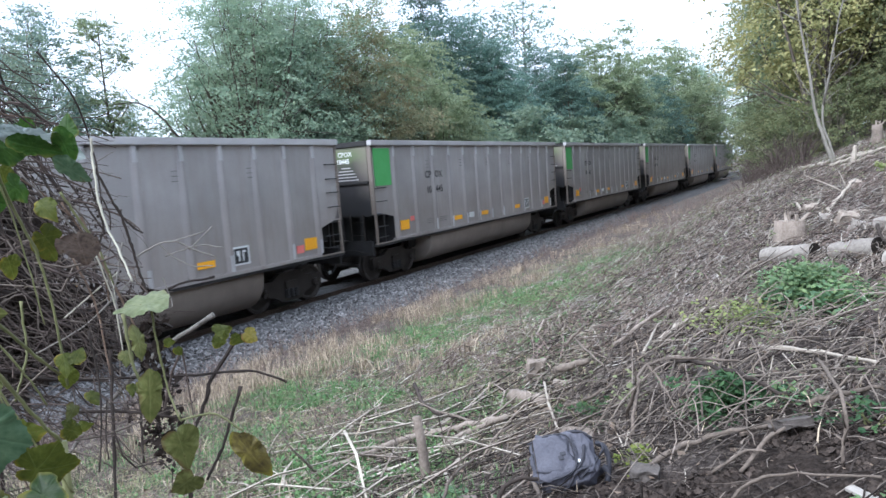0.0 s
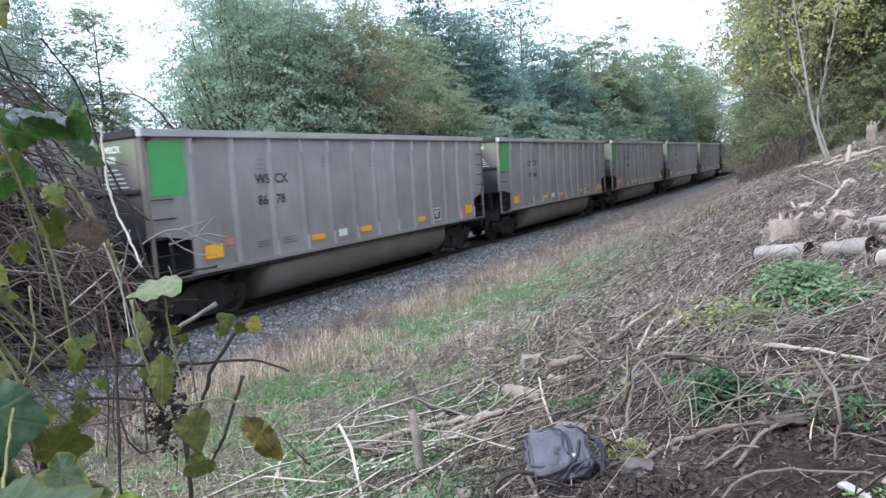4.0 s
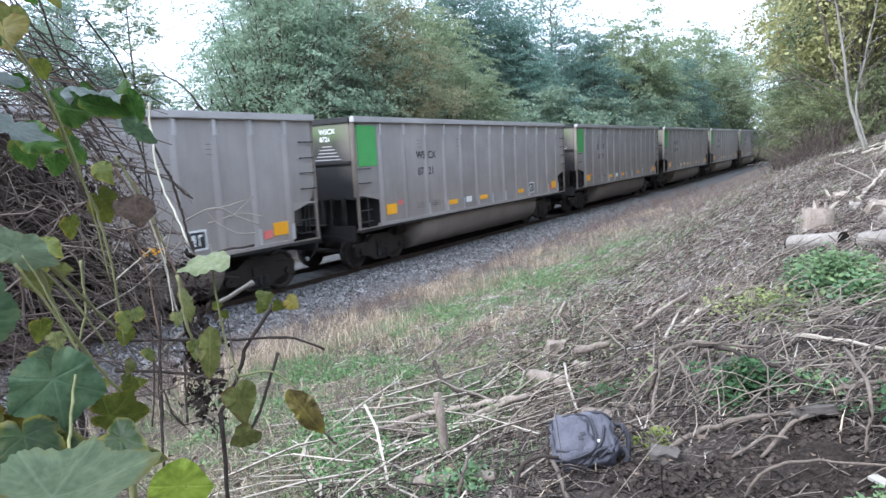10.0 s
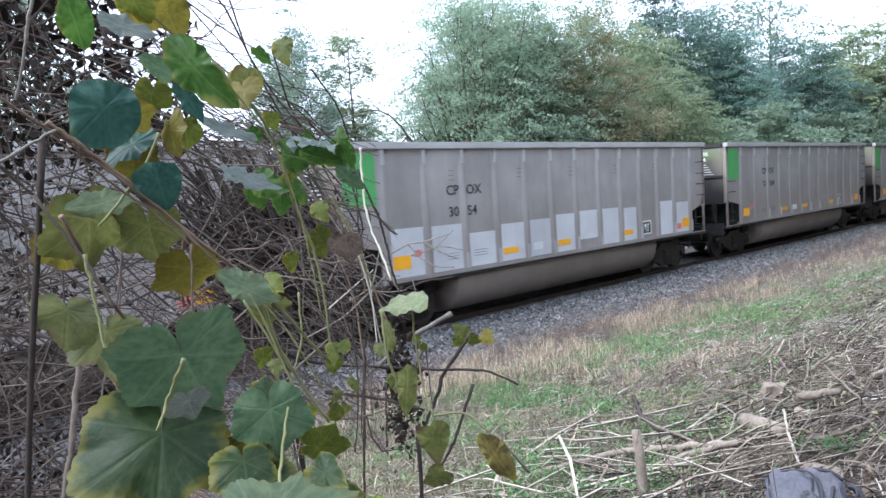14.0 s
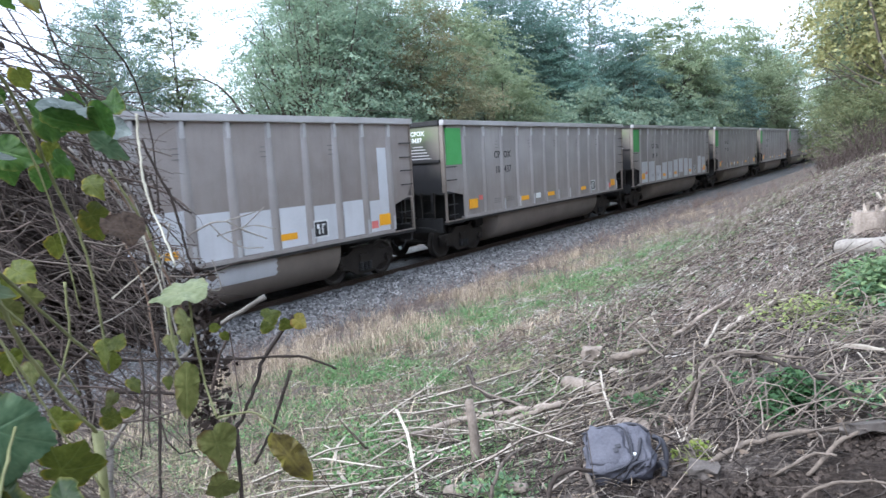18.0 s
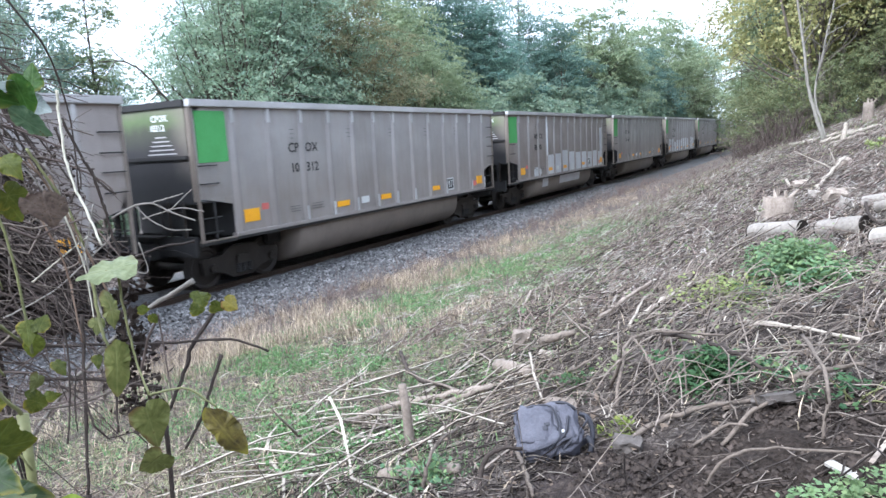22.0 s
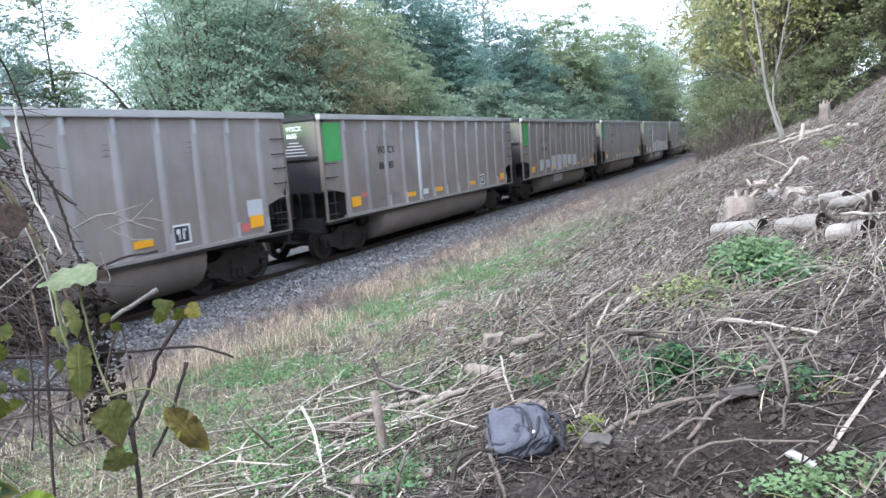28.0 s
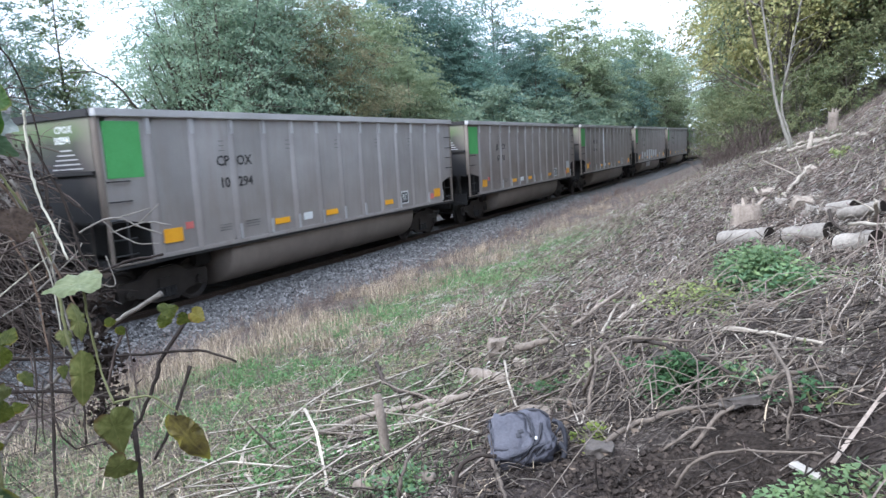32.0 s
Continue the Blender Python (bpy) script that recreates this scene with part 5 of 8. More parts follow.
def rods(name, n, x, y, length, radius, material, label, category, rng, rise=0.12, lift=0.03):
    """Straight twigs, three-sided, lying every way on the ground."""
    a = np.where(rng.random(n) < 0.55, rng.uniform(0, 2 * np.pi, n), rng.normal(0.5, 0.7, n))
    ln = length * rng.uniform(0.35, 1.5, n)
    r = radius * rng.uniform(0.5, 1.6, n)
    dx, dy = np.cos(a) * ln / 2, np.sin(a) * ln / 2
    za, zb = lie(x - dx, y - dy), lie(x + dx, y + dy)
    A = np.stack([x - dx, y - dy, za + rng.exponential(lift, n) + r], 1)
    B = np.stack([x + dx, y + dy, zb + rng.exponential(lift, n) + np.abs(rng.normal(0, rise, n)) * ln + r], 1)
    d = (B - A) / np.linalg.norm(B - A, axis=1)[:, None]
    u = np.cross(d, [0, 0, 1.0])
    u /= np.linalg.norm(u, axis=1)[:, None] + 1e-9
    w = np.cross(u, d)
    rings = []
    M = (A + B) / 2 + np.stack([rng.normal(0, 0.05, n) * ln, rng.normal(0, 0.05, n) * ln, np.abs(rng.normal(0, 0.03, n)) * ln], 1)
    for P, k in ((A, 1.0), (M, 0.85), (B, 0.5)):
        for ang in (0.5, 2.6, 4.7):
            rings.append(P + (u * math.cos(ang) + w * math.sin(ang)) * (r * k)[:, None])
    V = np.stack(rings, 1).reshape(-1, 3)
    i = np.arange(n)[:, None] * 9
    F = np.concatenate([i + np.array([[p + j, p + (j + 1) % 3, p + 3 + (j + 1) % 3, p + 3 + j]]) for p in (0, 3) for j in range(3)], 0)
    return tagged(raw(name, V, F, material), label, category, kind="stuff")


def blades(name, x, y, height, width, material, label, category, rng, bend=0.5):
    n = len(x)
    a = rng.uniform(0, 6.28, n)
    h = height * rng.uniform(0.4, 1.4, n)
    w = width * rng.uniform(0.6, 1.4, n)
    z = lie(x, y) - 0.01
    lean = rng.normal(0, bend, n) * h
    lx, ly = np.cos(a), np.sin(a)
    p = np.stack([x, y, z], 1)
    side = np.stack([-ly, lx, 0 * lx], 1) * w[:, None]
    mid = p + np.stack([lx * lean * 0.35, ly * lean * 0.35, h * 0.6], 1)
    tip = p + np.stack([lx * lean, ly * lean, h * rng.uniform(0.75, 1.0, n)], 1)
    V = np.stack([p - side, p + side, mid - side * 0.7, mid + side * 0.7, tip], 1).reshape(-1, 3)
    i = np.arange(n)[:, None] * 5
    F = [tuple(f) for f in (i + np.array([[0, 1, 3, 2]])).tolist()] + [tuple(f) for f in (i + np.array([[2, 3, 4]])).tolist()]
    return tagged(raw(name, V, F, material), label, category, kind="stuff")


def picked(fn, n, rng, x0, x1, y0, y1, near=1.6):
    """Places picked by a mask."""
    x, y = scatter(n, rng, x0, x1, y0, y1, near)
    k = rng.random(n) < fn(x, y)
    return x[k], y[k]


rng = np.random.default_rng(40)
x, y = scatter(24000, rng, -5.2, 2.6, 2.2, 24)
k = rng.random(len(x)) < 1 - 0.75 * np.clip(green_mask(x, y), 0, 1) - bare_mask(x, y)
x, y = x[k], y[k]
rods("twig_litter", len(x), x, y, 0.12, 0.0036, M_TWIG, "brown broken twigs strewn over the bank", "twigs", rng)
x, y = rng.uniform(-4.5, 3.0, 3600), rng.uniform(-3.0, 2.4, 3600)
rods("twig_litter", len(x), x, y, 0.13, 0.0038, M_TWIG, "brown broken twigs strewn at the foot of the vine", "twigs", rng)
x, y = scatter(9000, rng, -4.8, 2.8, 2.4, 25, 1.3)
k = rng.random(len(x)) < 0.95 * (1 - bare_mask(x, y)) * (0.1 + 0.9 * patchy(x * 1.2, y * 1.2, 31))
x, y = x[k], y[k]
rods("pale_stick_litter", len(x), x, y, 0.11, 0.0042, M_PALESTICK, "pale dry sticks and chips strewn over the bank", "sticks", rng)
x, y = scatter(12000, rng, -3.2, 2.4, 2.6, 20)
k = rng.random(len(x)) < 1 - 0.8 * bare_mask(x, y)
x, y = x[k], y[k]
rods("dark_twig_litter", len(x), x, y, 0.2, 0.004, M_DARKTWIG, "dark twigs lying on the bank", "twigs", rng)
x, y = scatter(150, rng, -3.6, 2.0, 3.2, 16)
k = (rng.random(len(x)) < 1 - bare_mask(x, y)) & (np.hypot(x + 1.0, y - 3.8) > 0.75)
x, y = x[k], y[k]
rods("long_stick_litter", len(x), x, y, 0.85, 0.0085, M_DEADWOOD, "long grey cut sticks lying on the bank", "sticks", rng, rise=0.06)
# a fine mat of bleached chips and shredded stems further up the slope
x, y = scatter(26000, rng, -6.6, 2.8, 5.5, 24, 1.2)
k = rng.random(len(x)) < (0.04 + 0.96 * patchy(x * 1.1, y * 1.1, 21)) * np.clip((x + 7.2) / 2.6, 0.12, 1) * np.clip((y - 4.5) / 5, 0.2, 1) * (1 - 0.8 * green_mask(x, y))
x, y = x[k], y[k]
rods("shredded_stems", len(x), x, y, 0.17, 0.0046, M_CHIP, "bleached shredded stems matted over the slope", "sticks", rng, rise=0.16, lift=0.025)
x, y = scatter(5000, rng, -4.5, 2.8, 6.5, 24, 1.2)
rods("purple_brown_stems", len(x), x, y, 0.26, 0.005, M_REDTWIG, "purple-brown cut stems over the slope", "twigs", rng, rise=0.25, lift=0.04)
# a layer of cut poles all lying one way on the lower verge
x, y = rng.uniform(-4.2, -2.2, 55), rng.uniform(3.1, 5.6, 55)
rods("cut_pole_litter", 55, x, y, 1.0, 0.011, M_PALESTICK, "pale cut saplings lying side by side", "sticks", rng, rise=0.02)


# dead grass grows in tufts that lean every way
x, y = picked(straw_mask, 8500, rng, -9.4, -3.6, 3.0, 36, 1.3)
x, y = np.repeat(x, 15) + rng.normal(0, 0.05, len(x) * 15), np.repeat(y, 15) + rng.normal(0, 0.05, len(y) * 15)
blades("dead_grass", x, y, 0.23, 0.0036, M_STRAW, "tan dead grass in tufts along the ballast", "dead grass", rng, 0.75)
x, y = scatter(80000, rng, -8.2, -2.2, 3.0, 24, 1.3)
k = rng.random(len(x)) < (1 - 0.8 * green_mask(x, y)) * np.exp(-(((x + 4.9) / 2.6) ** 4)) * (0.15 + 0.8 * patchy(x * 1.3, y * 1.3, 9))
x, y = x[k], y[k]
blades("fading_grass", x, y, 0.06, 0.0042, M_DRYGRASS, "short fading grass over the verge", "grass", rng, 1.2)
# flat straw lying over the lower verge
x, y = scatter(9500, rng, -6.5, -1.9, 2.8, 12, 1.3)
k = rng.random(len(x)) < (0.15 + 0.85 * patchy(x * 1.2, y * 1.2, 12)) * (1 - 0.6 * green_mask(x, y))
x, y = x[k], y[k]
rods("lying_straw", len(x), x, y, 0.13, 0.0024, M_STRAW, "pale straw lying flat over the verge", "straw", rng, rise=0.08, lift=0.02)
# brown stubble of cut stems on the slope
x, y = scatter(17000, rng, -6.8, 2.6, 2.6, 26, 1.4)
k = rng.random(len(x)) < (1 - 0.95 * bare_mask(x, y)) * (0.15 + 0.85 * patchy(x, y, 7))
x, y = x[k], y[k]
blades("cut_stubble", x, y, 0.11, 0.0028, M_REDTWIG, "brown stubble of cut weeds on the slope", "stubble", rng, 0.8)
x, y = scatter(6000, rng, -6.5, 2.6, 2.2, 24)
k = rng.random(len(x)) < 1 - 0.9 * bare_mask(x, y)
x, y = x[k], y[k]
blades("dead_grass_sprigs", x, y, 0.13, 0.004, M_STRAW, "thin straw sprigs among the cut brush", "dead grass", rng, 0.9)
x, y = picked(green_mask, 150000, rng, -8.4, -1.8, 2.8, 26, 1.5)
blades("green_grass", x, y, 0.085, 0.0040, M_GRASS, "short green grass in patches on the verge", "grass", rng, 0.8)
x, y = picked(lambda a, b: 0.55 * green_mask(a, b) ** 1.5, 26000, rng, -7.5, -2.5, 3.2, 16, 1.3)
V, F = leaf_cards(np.stack([x, y, lie(x, y) + 0.05], 1), np.full(len(x), 0.03), 3, 0.036, rng)
tagged(raw("ground_ivy", V, F, M_GRASS), "low bright green ground plants on the verge", "ground plants", kind="stuff")
x, y = scatter(9000, rng, -5.5, 2.4, 2.2, 22)
k = rng.random(len(x)) < 1 - bare_mask(x, y)
x, y = x[k], y[k]
V, F = leaf_cards(np.stack([x, y, lie(x, y) + 0.025], 1), np.full(len(x), 0.02), 1, 0.055, rng, 0.45)
tagged(raw("fallen_leaves", V, F, M_DEADLEAF), "brown and grey fallen leaves among the twigs", "leaves", kind="stuff")


x, y = picked(lambda a, b: 0.7 * bare_mask(a, b), 420, rng, -1.5, 0.8, 2.2, 4.0, 1.0)
rods("soil_twigs", len(x), x, y, 0.15, 0.0028, M_TWIG, "broken twigs lying on the dug soil", "twigs", rng, rise=0.1, lift=0.012)
x, y = picked(lambda a, b: 0.8 * bare_mask(a, b), 420, rng, -1.5, 0.8, 2.2, 4.0, 1.0)
V, F = leaf_cards(np.stack([x, y, lie(x, y) + 0.012], 1), np.full(len(x), 0.008), 1, 0.034, rng, 0.25)
tagged(raw("soil_leaves", V, F, M_DEADLEAF), "brown fallen leaves lying on the dug soil", "leaves", kind="stuff")


def slope_weeds():
    """Small dull green and olive sprouts spread thinly over the cut slope."""
    r = np.random.default_rng(64)
    x, y = scatter(420, r, -4.2, 2.4, 4.5, 23, 1.2)
    k = (bare_mask(x, y) < 0.2) & (r.random(len(x)) < 0.15 + 0.85 * patchy(x * 0.6, y * 0.6, 44))
    x, y = x[k], y[k]
    V, F = leaf_cards(np.stack([x, y, lie(x, y) + 0.05], 1), r.uniform(0.04, 0.14, len(x)) * (1 + 0.03 * y), 26, 0.042, r, 0.5)
    V[:, 2] = np.maximum(V[:, 2], lie(V[:, 0], V[:, 1]) + 0.01)
    tagged(raw("slope_weeds", V, F, M_SPROUT), "small dull green sprouts over the cut slope", "weeds", kind="stuff")


slope_weeds()


def verge_weeds():
    """Brown weeds standing along the ballast edge and thinly over the verge: stems with side sprigs and seed heads."""
    r = np.random.default_rng(91)
    stems, heads = Pile(), []
    for i in range(1500):
        y = 4 + 40 * r.random() ** 1.5
        edge = -9.5 + 0.7 * math.exp(-(((y - 17) / 6) ** 2)) + 0.25 * math.sin(y * 1.3)
        far = r.random()
        x = edge + (r.exponential(0.6) if far < 0.6 else r.uniform(0, 5.5))
        n = r.integers(2, 5)
        tall = r.uniform(0.12, 0.34) * (1.5 if r.random() < 0.07 else 1.0) * (1 + 0.02 * y)
        for _ in range(n):
            a = np.array([x + r.normal(0, 0.05), y + r.normal(0, 0.05), 0.0])
            a[2] = lie_at(a[0], a[1]) - 0.02
            b = a + [r.normal(0, 0.3) * tall, r.normal(0, 0.3) * tall, tall * r.uniform(0.6, 1.1)]
            C = wander(a, b, 4, 0.012, r)
            stems.tube(C, np.linspace(0.0035, 0.0015, 4), 3, caps=False)
            for q in range(2):
                c = C[2 + q % 2]
                e = c + r.normal(0, 0.06, 3) + [0, 0, 0.05]
                stems.tube([c, e], [0.0018, 0.001], 3, caps=False)
                heads.append(e)
    t = tagged(new("verge_weeds"), "brown seeding weeds standing along the edge of the ballast", "weeds", kind="stuff")
    tagged(stems.done("weed_stems", M_REDTWIG, t), kind="stuff")
    V, F = leaf_cards(np.array(heads), np.full(len(heads), 0.012), 2, 0.018, r, 0.8)
    tagged(raw("seed_heads", V, F, M_REDTWIG, t), kind="stuff")


verge_weeds()


def stick(material, radius, *pts):
    """One branch lying on the bank through (x, y, height over the ground), with knots and a few side twigs."""
    seed = int(abs(pts[0][0] * 913 + pts[0][1] * 377)) + len(pts)
    r = np.random.default_rng(seed)
    P = np.array([(px, py, lie_at(px, py) + h) for px, py, h in pts])
    t = np.linspace(0, 1, len(P))
    q = np.linspace(0, 1, max(8, 4 * len(P)))
    C = np.stack([np.interp(q, t, P[:, i]) for i in range(3)], 1)
    for _ in range(2):
        C[1:-1] = (C[:-2] + 2 * C[1:-1] + C[2:]) / 4
    step = np.linalg.norm(C[-1] - C[0]) / len(C)
    C[1:-1] += r.normal(0, min(radius * 0.35, 0.12 * step), (len(C) - 2, 3))
    pile = Pile()
    rad = radius * np.linspace(1.1, 0.75, len(C)) * (1 + r.normal(0, 0.08, len(C)))
    pile.tube(C, rad, 8)
    ln = np.linalg.norm(C[-1] - C[0])
    if radius < 0.035 and ln > 0.3:
        for _ in range(r.integers(1, 4)):
            a = C[r.integers(2, len(C) - 2)]
            e = a + r.normal(0, 0.22, 3) * ln * 0.6 + [0, 0, 0.06]
            e[2] = max(e[2], lie_at(e[0], e[1]) + 0.01)
            pile.tube(wander(a, e, 4, 0.012, r), np.linspace(radius * 0.5, radius * 0.15, 4), 5)
    thick = material in (M_BARKLOG, M_CUTWOOD)
    ob = pile.done("log" if thick and radius > 0.035 else "branch", material)
    words = {M_DEADWOOD: "grey-brown dead branch lying on the cut brush", M_PALESTICK: "pale barkless branch lying on the bank", M_BARKLOG: "short brown cut log lying on the bank", M_DARKTWIG: "dark crooked twig arching over the litter", M_BRANCH: "thin brown vine stem curling over the brush", M_CUTWOOD: "split piece of pale fresh wood on the soil"}
    tagged(ob, words[material], "log" if thick else "branch", "cut branches on the bank")


x, y = picked(bare_mask, 20000, rng, -1.6, 1.0, 2.0, 4.2, 1.0)
n = len(x)
base = np.array([(1, 0, 0), (-1, 0, 0), (0, 1, 0), (0, -1, 0), (0, 0, 0.7), (0, 0, -0.7), (0.6, 0.6, 0.4), (-0.6, 0.5, 0.45), (-0.5, -0.6, 0.4), (0.6, -0.55, 0.45)])
tri = np.array([(0, 6, 4), (6, 2, 4), (2, 7, 4), (7, 1, 4), (1, 8, 4), (8, 3, 4), (3, 9, 4), (9, 0, 4), (2, 6, 0), (1, 7, 2), (3, 8, 1), (0, 9, 3), (2, 0, 5), (1, 2, 5), (3, 1, 5), (0, 3, 5)])
P = base[None] * rng.uniform(0.6, 1.4, (n, 10, 3)) * (0.004 + 0.022 * rng.random(n) ** 4)[:, None, None] + np.stack([x, y, lie(x, y) + 0.004], 1)[:, None, :]
tagged(raw("soil_crumbs", P.reshape(-1, 3), (tri[None] + (np.arange(n) * 10)[:, None, None]).reshape(-1, 3), M_SOIL), "dark crumbs and clods of dug soil", "soil", kind="stuff")
stick(M_DEADWOOD, 0.030, (-3.84, 3.67, 0.02), (-3.69, 3.94, 0.02), (-3.47, 4.30, 0.03), (-3.24, 4.71, 0.05), (-2.84, 4.91, 0.06), (-2.37, 4.94, 0.06))
stick(M_PALESTICK, 0.020, (-3.19, 3.19, 0.03), (-3.22, 3.63, 0.03), (-3.12, 4.08, 0.06))
stick(M_BARKLOG, 0.042, (-2.31, 3.16, 0.06), (-2.02, 3.18, 0.06), (-1.79, 3.21, 0.05))
stick(M_DEADWOOD, 0.031, (-2.84, 4.34, 0.03), (-2.69, 4.69, 0.05), (-2.37, 4.87, 0.07))
stick(M_PALESTICK, 0.011, (-2.67, 4.21, 0.03), (-2.64, 4.65, 0.05))
stick(M_BARKLOG, 0.071, (-2.57, 5.45, 0.06), (-2.12, 5.12, 0.05))
stick(M_BARKLOG, 0.037, (-2.28, 5.77, 0.10), (-1.94, 5.75, 0.12))
stick(M_PALESTICK, 0.017, (-2.66, 7.04, 0.03), (-2.45, 7.68, 0.06))
stick(M_DARKTWIG, 0.019, (-3.69, 5.53, 0.25), (-3.47, 5.28, 0.18), (-3.26, 5.15, 0.10), (-2.90, 5.14, 0.05))
stick(M_DARKTWIG, 0.014, (-1.52, 2.91, 0.02), (-1.55, 3.00, 0.12), (-1.52, 3.04, 0.20), (-1.43, 3.08, 0.22), (-1.37, 3.15, 0.18))
stick(M_BRANCH, 0.013, (-1.49, 3.34, 0.10), (-1.36, 3.14, 0.06), (-1.23, 2.93, 0.02))
stick(M_PALESTICK, 0.027, (-1.41, 6.05, 0.04), (-1.27, 6.51, 0.06), (-1.11, 6.78, 0.10), (-0.80, 7.12, 0.08))
stick(M_BRANCH, 0.015, (-0.94, 3.60, 0.04), (-0.79, 3.83, 0.06), (-0.61, 3.91, 0.08), (-0.47, 3.88, 0.10), (-0.29, 4.04, 0.05))
stick(M_PALESTICK, 0.014, (-0.49, 5.27, 0.08), (-0.12, 4.97, 0.08), (0.20, 4.53, 0.08))
stick(M_DARKTWIG, 0.014, (-1.04, 4.92, 0.20), (-0.74, 4.57, 0.25), (-0.45, 4.37, 0.20), (-0.29, 4.26, 0.12), (-0.19, 4.24, 0.10))
stick(M_BRANCH, 0.008, (-0.47, 3.26, 0.02), (-0.43, 3.25, 0.12), (-0.36, 3.26, 0.18), (-0.22, 3.27, 0.20), (-0.04, 3.24, 0.18), (0.15, 3.20, 0.12))
stick(M_BRANCH, 0.010, (-0.10, 4.23, 0.30), (0.00, 3.71, 0.32), (0.03, 3.56, 0.28), (0.02, 3.53, 0.16), (0.01, 3.51, 0.03))
stick(M_BRANCH, 0.014, (-0.17, 4.23, 0.06), (0.03, 4.17, 0.10), (0.19, 4.03, 0.14))
stick(M_PALESTICK, 0.016, (0.48, 7.15, 0.25), (0.63, 6.79, 0.28), (0.77, 6.40, 0.30))
stick(M_PALESTICK, 0.050, (-0.95, 21.87, 0.05), (-0.60, 21.10, 0.06), (-0.26, 20.37, 0.06))
stick(M_PALESTICK, 0.055, (-0.08, 19.29, 0.06), (0.46, 19.01, 0.07), (0.80, 18.66, 0.07), (1.06, 18.29, 0.06))
stick(M_PALESTICK, 0.045, (-0.30, 20.9, 0.05), (0.20, 20.1, 0.10), (0.75, 19.4, 0.06))
stick(M_DEADWOOD, 0.040, (0.10, 18.6, 0.05), (0.60, 18.3, 0.06), (0.90, 17.7, 0.05))
stick(M_PALESTICK, 0.055, (0.36, 18.53, 0.0), (0.42, 18.52, 0.42))
stick(M_PALESTICK, 0.040, (1.21, 17.35, 0.05), (1.30, 15.64, 0.06))
stick(M_DEADWOOD, 0.035, (0.85, 17.4, 0.04), (1.20, 16.6, 0.06), (1.5, 15.9, 0.05))
stick(M_PALESTICK, 0.030, (-0.09, 11.65, 0.05), (0.10, 12.2, 0.12), (0.28, 12.89, 0.22))
stick(M_PALESTICK, 0.026, (-0.46, 12.40, 0.02), (-0.55, 12.50, 0.20))
stick(M_PALESTICK, 0.024, (-0.05, 11.11, 0.0), (-0.10, 11.15, 0.17))
stick(M_PALESTICK, 0.022, (0.72, 7.59, 0.10), (0.68, 7.02, 0.40))
stick(M_DARKTWIG, 0.016, (0.35, 7.80, 0.30), (0.37, 7.63, 0.20), (0.46, 7.56, 0.10))
stick(M_DEADWOOD, 0.020, (-1.90, 6.38, 0.05), (-1.49, 6.82, 0.20))
stick(M_BRANCH, 0.015, (-2.35, 6.28, 0.20), (-2.22, 6.41, 0.30))
stick(M_BRANCH, 0.010, (-2.19, 6.15, 0.25), (-1.83, 5.61, 0.15), (-1.57, 5.29, 0.05))
stick(M_BRANCH, 0.013, (-1.89, 4.84, 0.05), (-1.61, 4.70, 0.12), (-1.44, 4.84, 0.15))
stick(M_PALESTICK, 0.010, (-2.14, 5.16, 0.20), (-1.89, 4.65, 0.10), (-1.66, 4.26, 0.05))
stick(M_BRANCH, 0.012, (-1.24, 4.40, 0.05), (-1.13, 4.23, 0.30), (-1.14, 4.48, 0.35), (-1.00, 4.69, 0.30), (-0.56, 4.69, 0.20))
stick(M_BRANCH, 0.010, (-1.10, 4.46, 0.35), (-1.01, 4.40, 0.25), (-0.87, 4.29, 0.05))
stick(M_BRANCH, 0.012, (-1.13, 4.11, 0.03), (-1.14, 4.22, 0.15), (-1.17, 4.47, 0.25))
stick(M_PALESTICK, 0.011, (-1.32, 5.23, 0.20), (-1.51, 6.58, 0.10), (-1.53, 7.08, 0.05))
stick(M_BRANCH, 0.012, (-0.44, 3.57, 0.02), (-0.32, 3.71, 0.12), (-0.24, 3.74, 0.15))
stick(M_BRANCH, 0.008, (-0.58, 3.57, 0.02), (-0.42, 3.64, 0.10), (-0.32, 3.60, 0.10))
stick(M_DARKTWIG, 0.017, (-0.28, 8.00, 0.10), (-0.48, 7.77, 0.15), (-0.64, 7.78, 0.10), (-0.80, 7.80, 0.05))
stick(M_BRANCH, 0.022, (-0.87, 8.51, 0.05), (-0.72, 8.46, 0.10))
stick(M_BRANCH, 0.011, (-1.90, 2.98, 0.03), (-1.89, 3.01, 0.15), (-1.93, 3.18, 0.22), (-2.16, 3.89, 0.10))


def fallen_log(a, b, radius, h, label):
    """A cut trunk with rings of bark and sawn ends."""
    r = np.random.default_rng(int(a[1] * 100))
    A, B = np.array([a[0], a[1], lie_at(*a) + h]), np.array([b[0], b[1], lie_at(*b) + h])
    t = tagged(new("log"), label, "log", "cut logs on the bank")
    C = wander(A, B, 10, 0.006, r)
    p = Pile()
    p.tube(C, radius * (1 + r.normal(0, 0.03, 10)), 18, caps=False)
    p.done("bark", M_LOG, t)
    for e, f in ((C[0], C[1]), (C[-1], C[-2])):
        d = (e - f) / np.linalg.norm(e - f)
        q = Pile()
        q.tube([e - d * 0.02, e + d * 0.004], [radius * 0.99] * 2, 18, caps=False)
        # Near-black closed disc: the shade inside the hollow is put into its colour.
        q.tube([e + d * 0.004, e - d * 0.05], [radius * 0.99, radius * 0.9], 18)
        q.done("hollow_end", M_LOGEND, t, smooth=False)


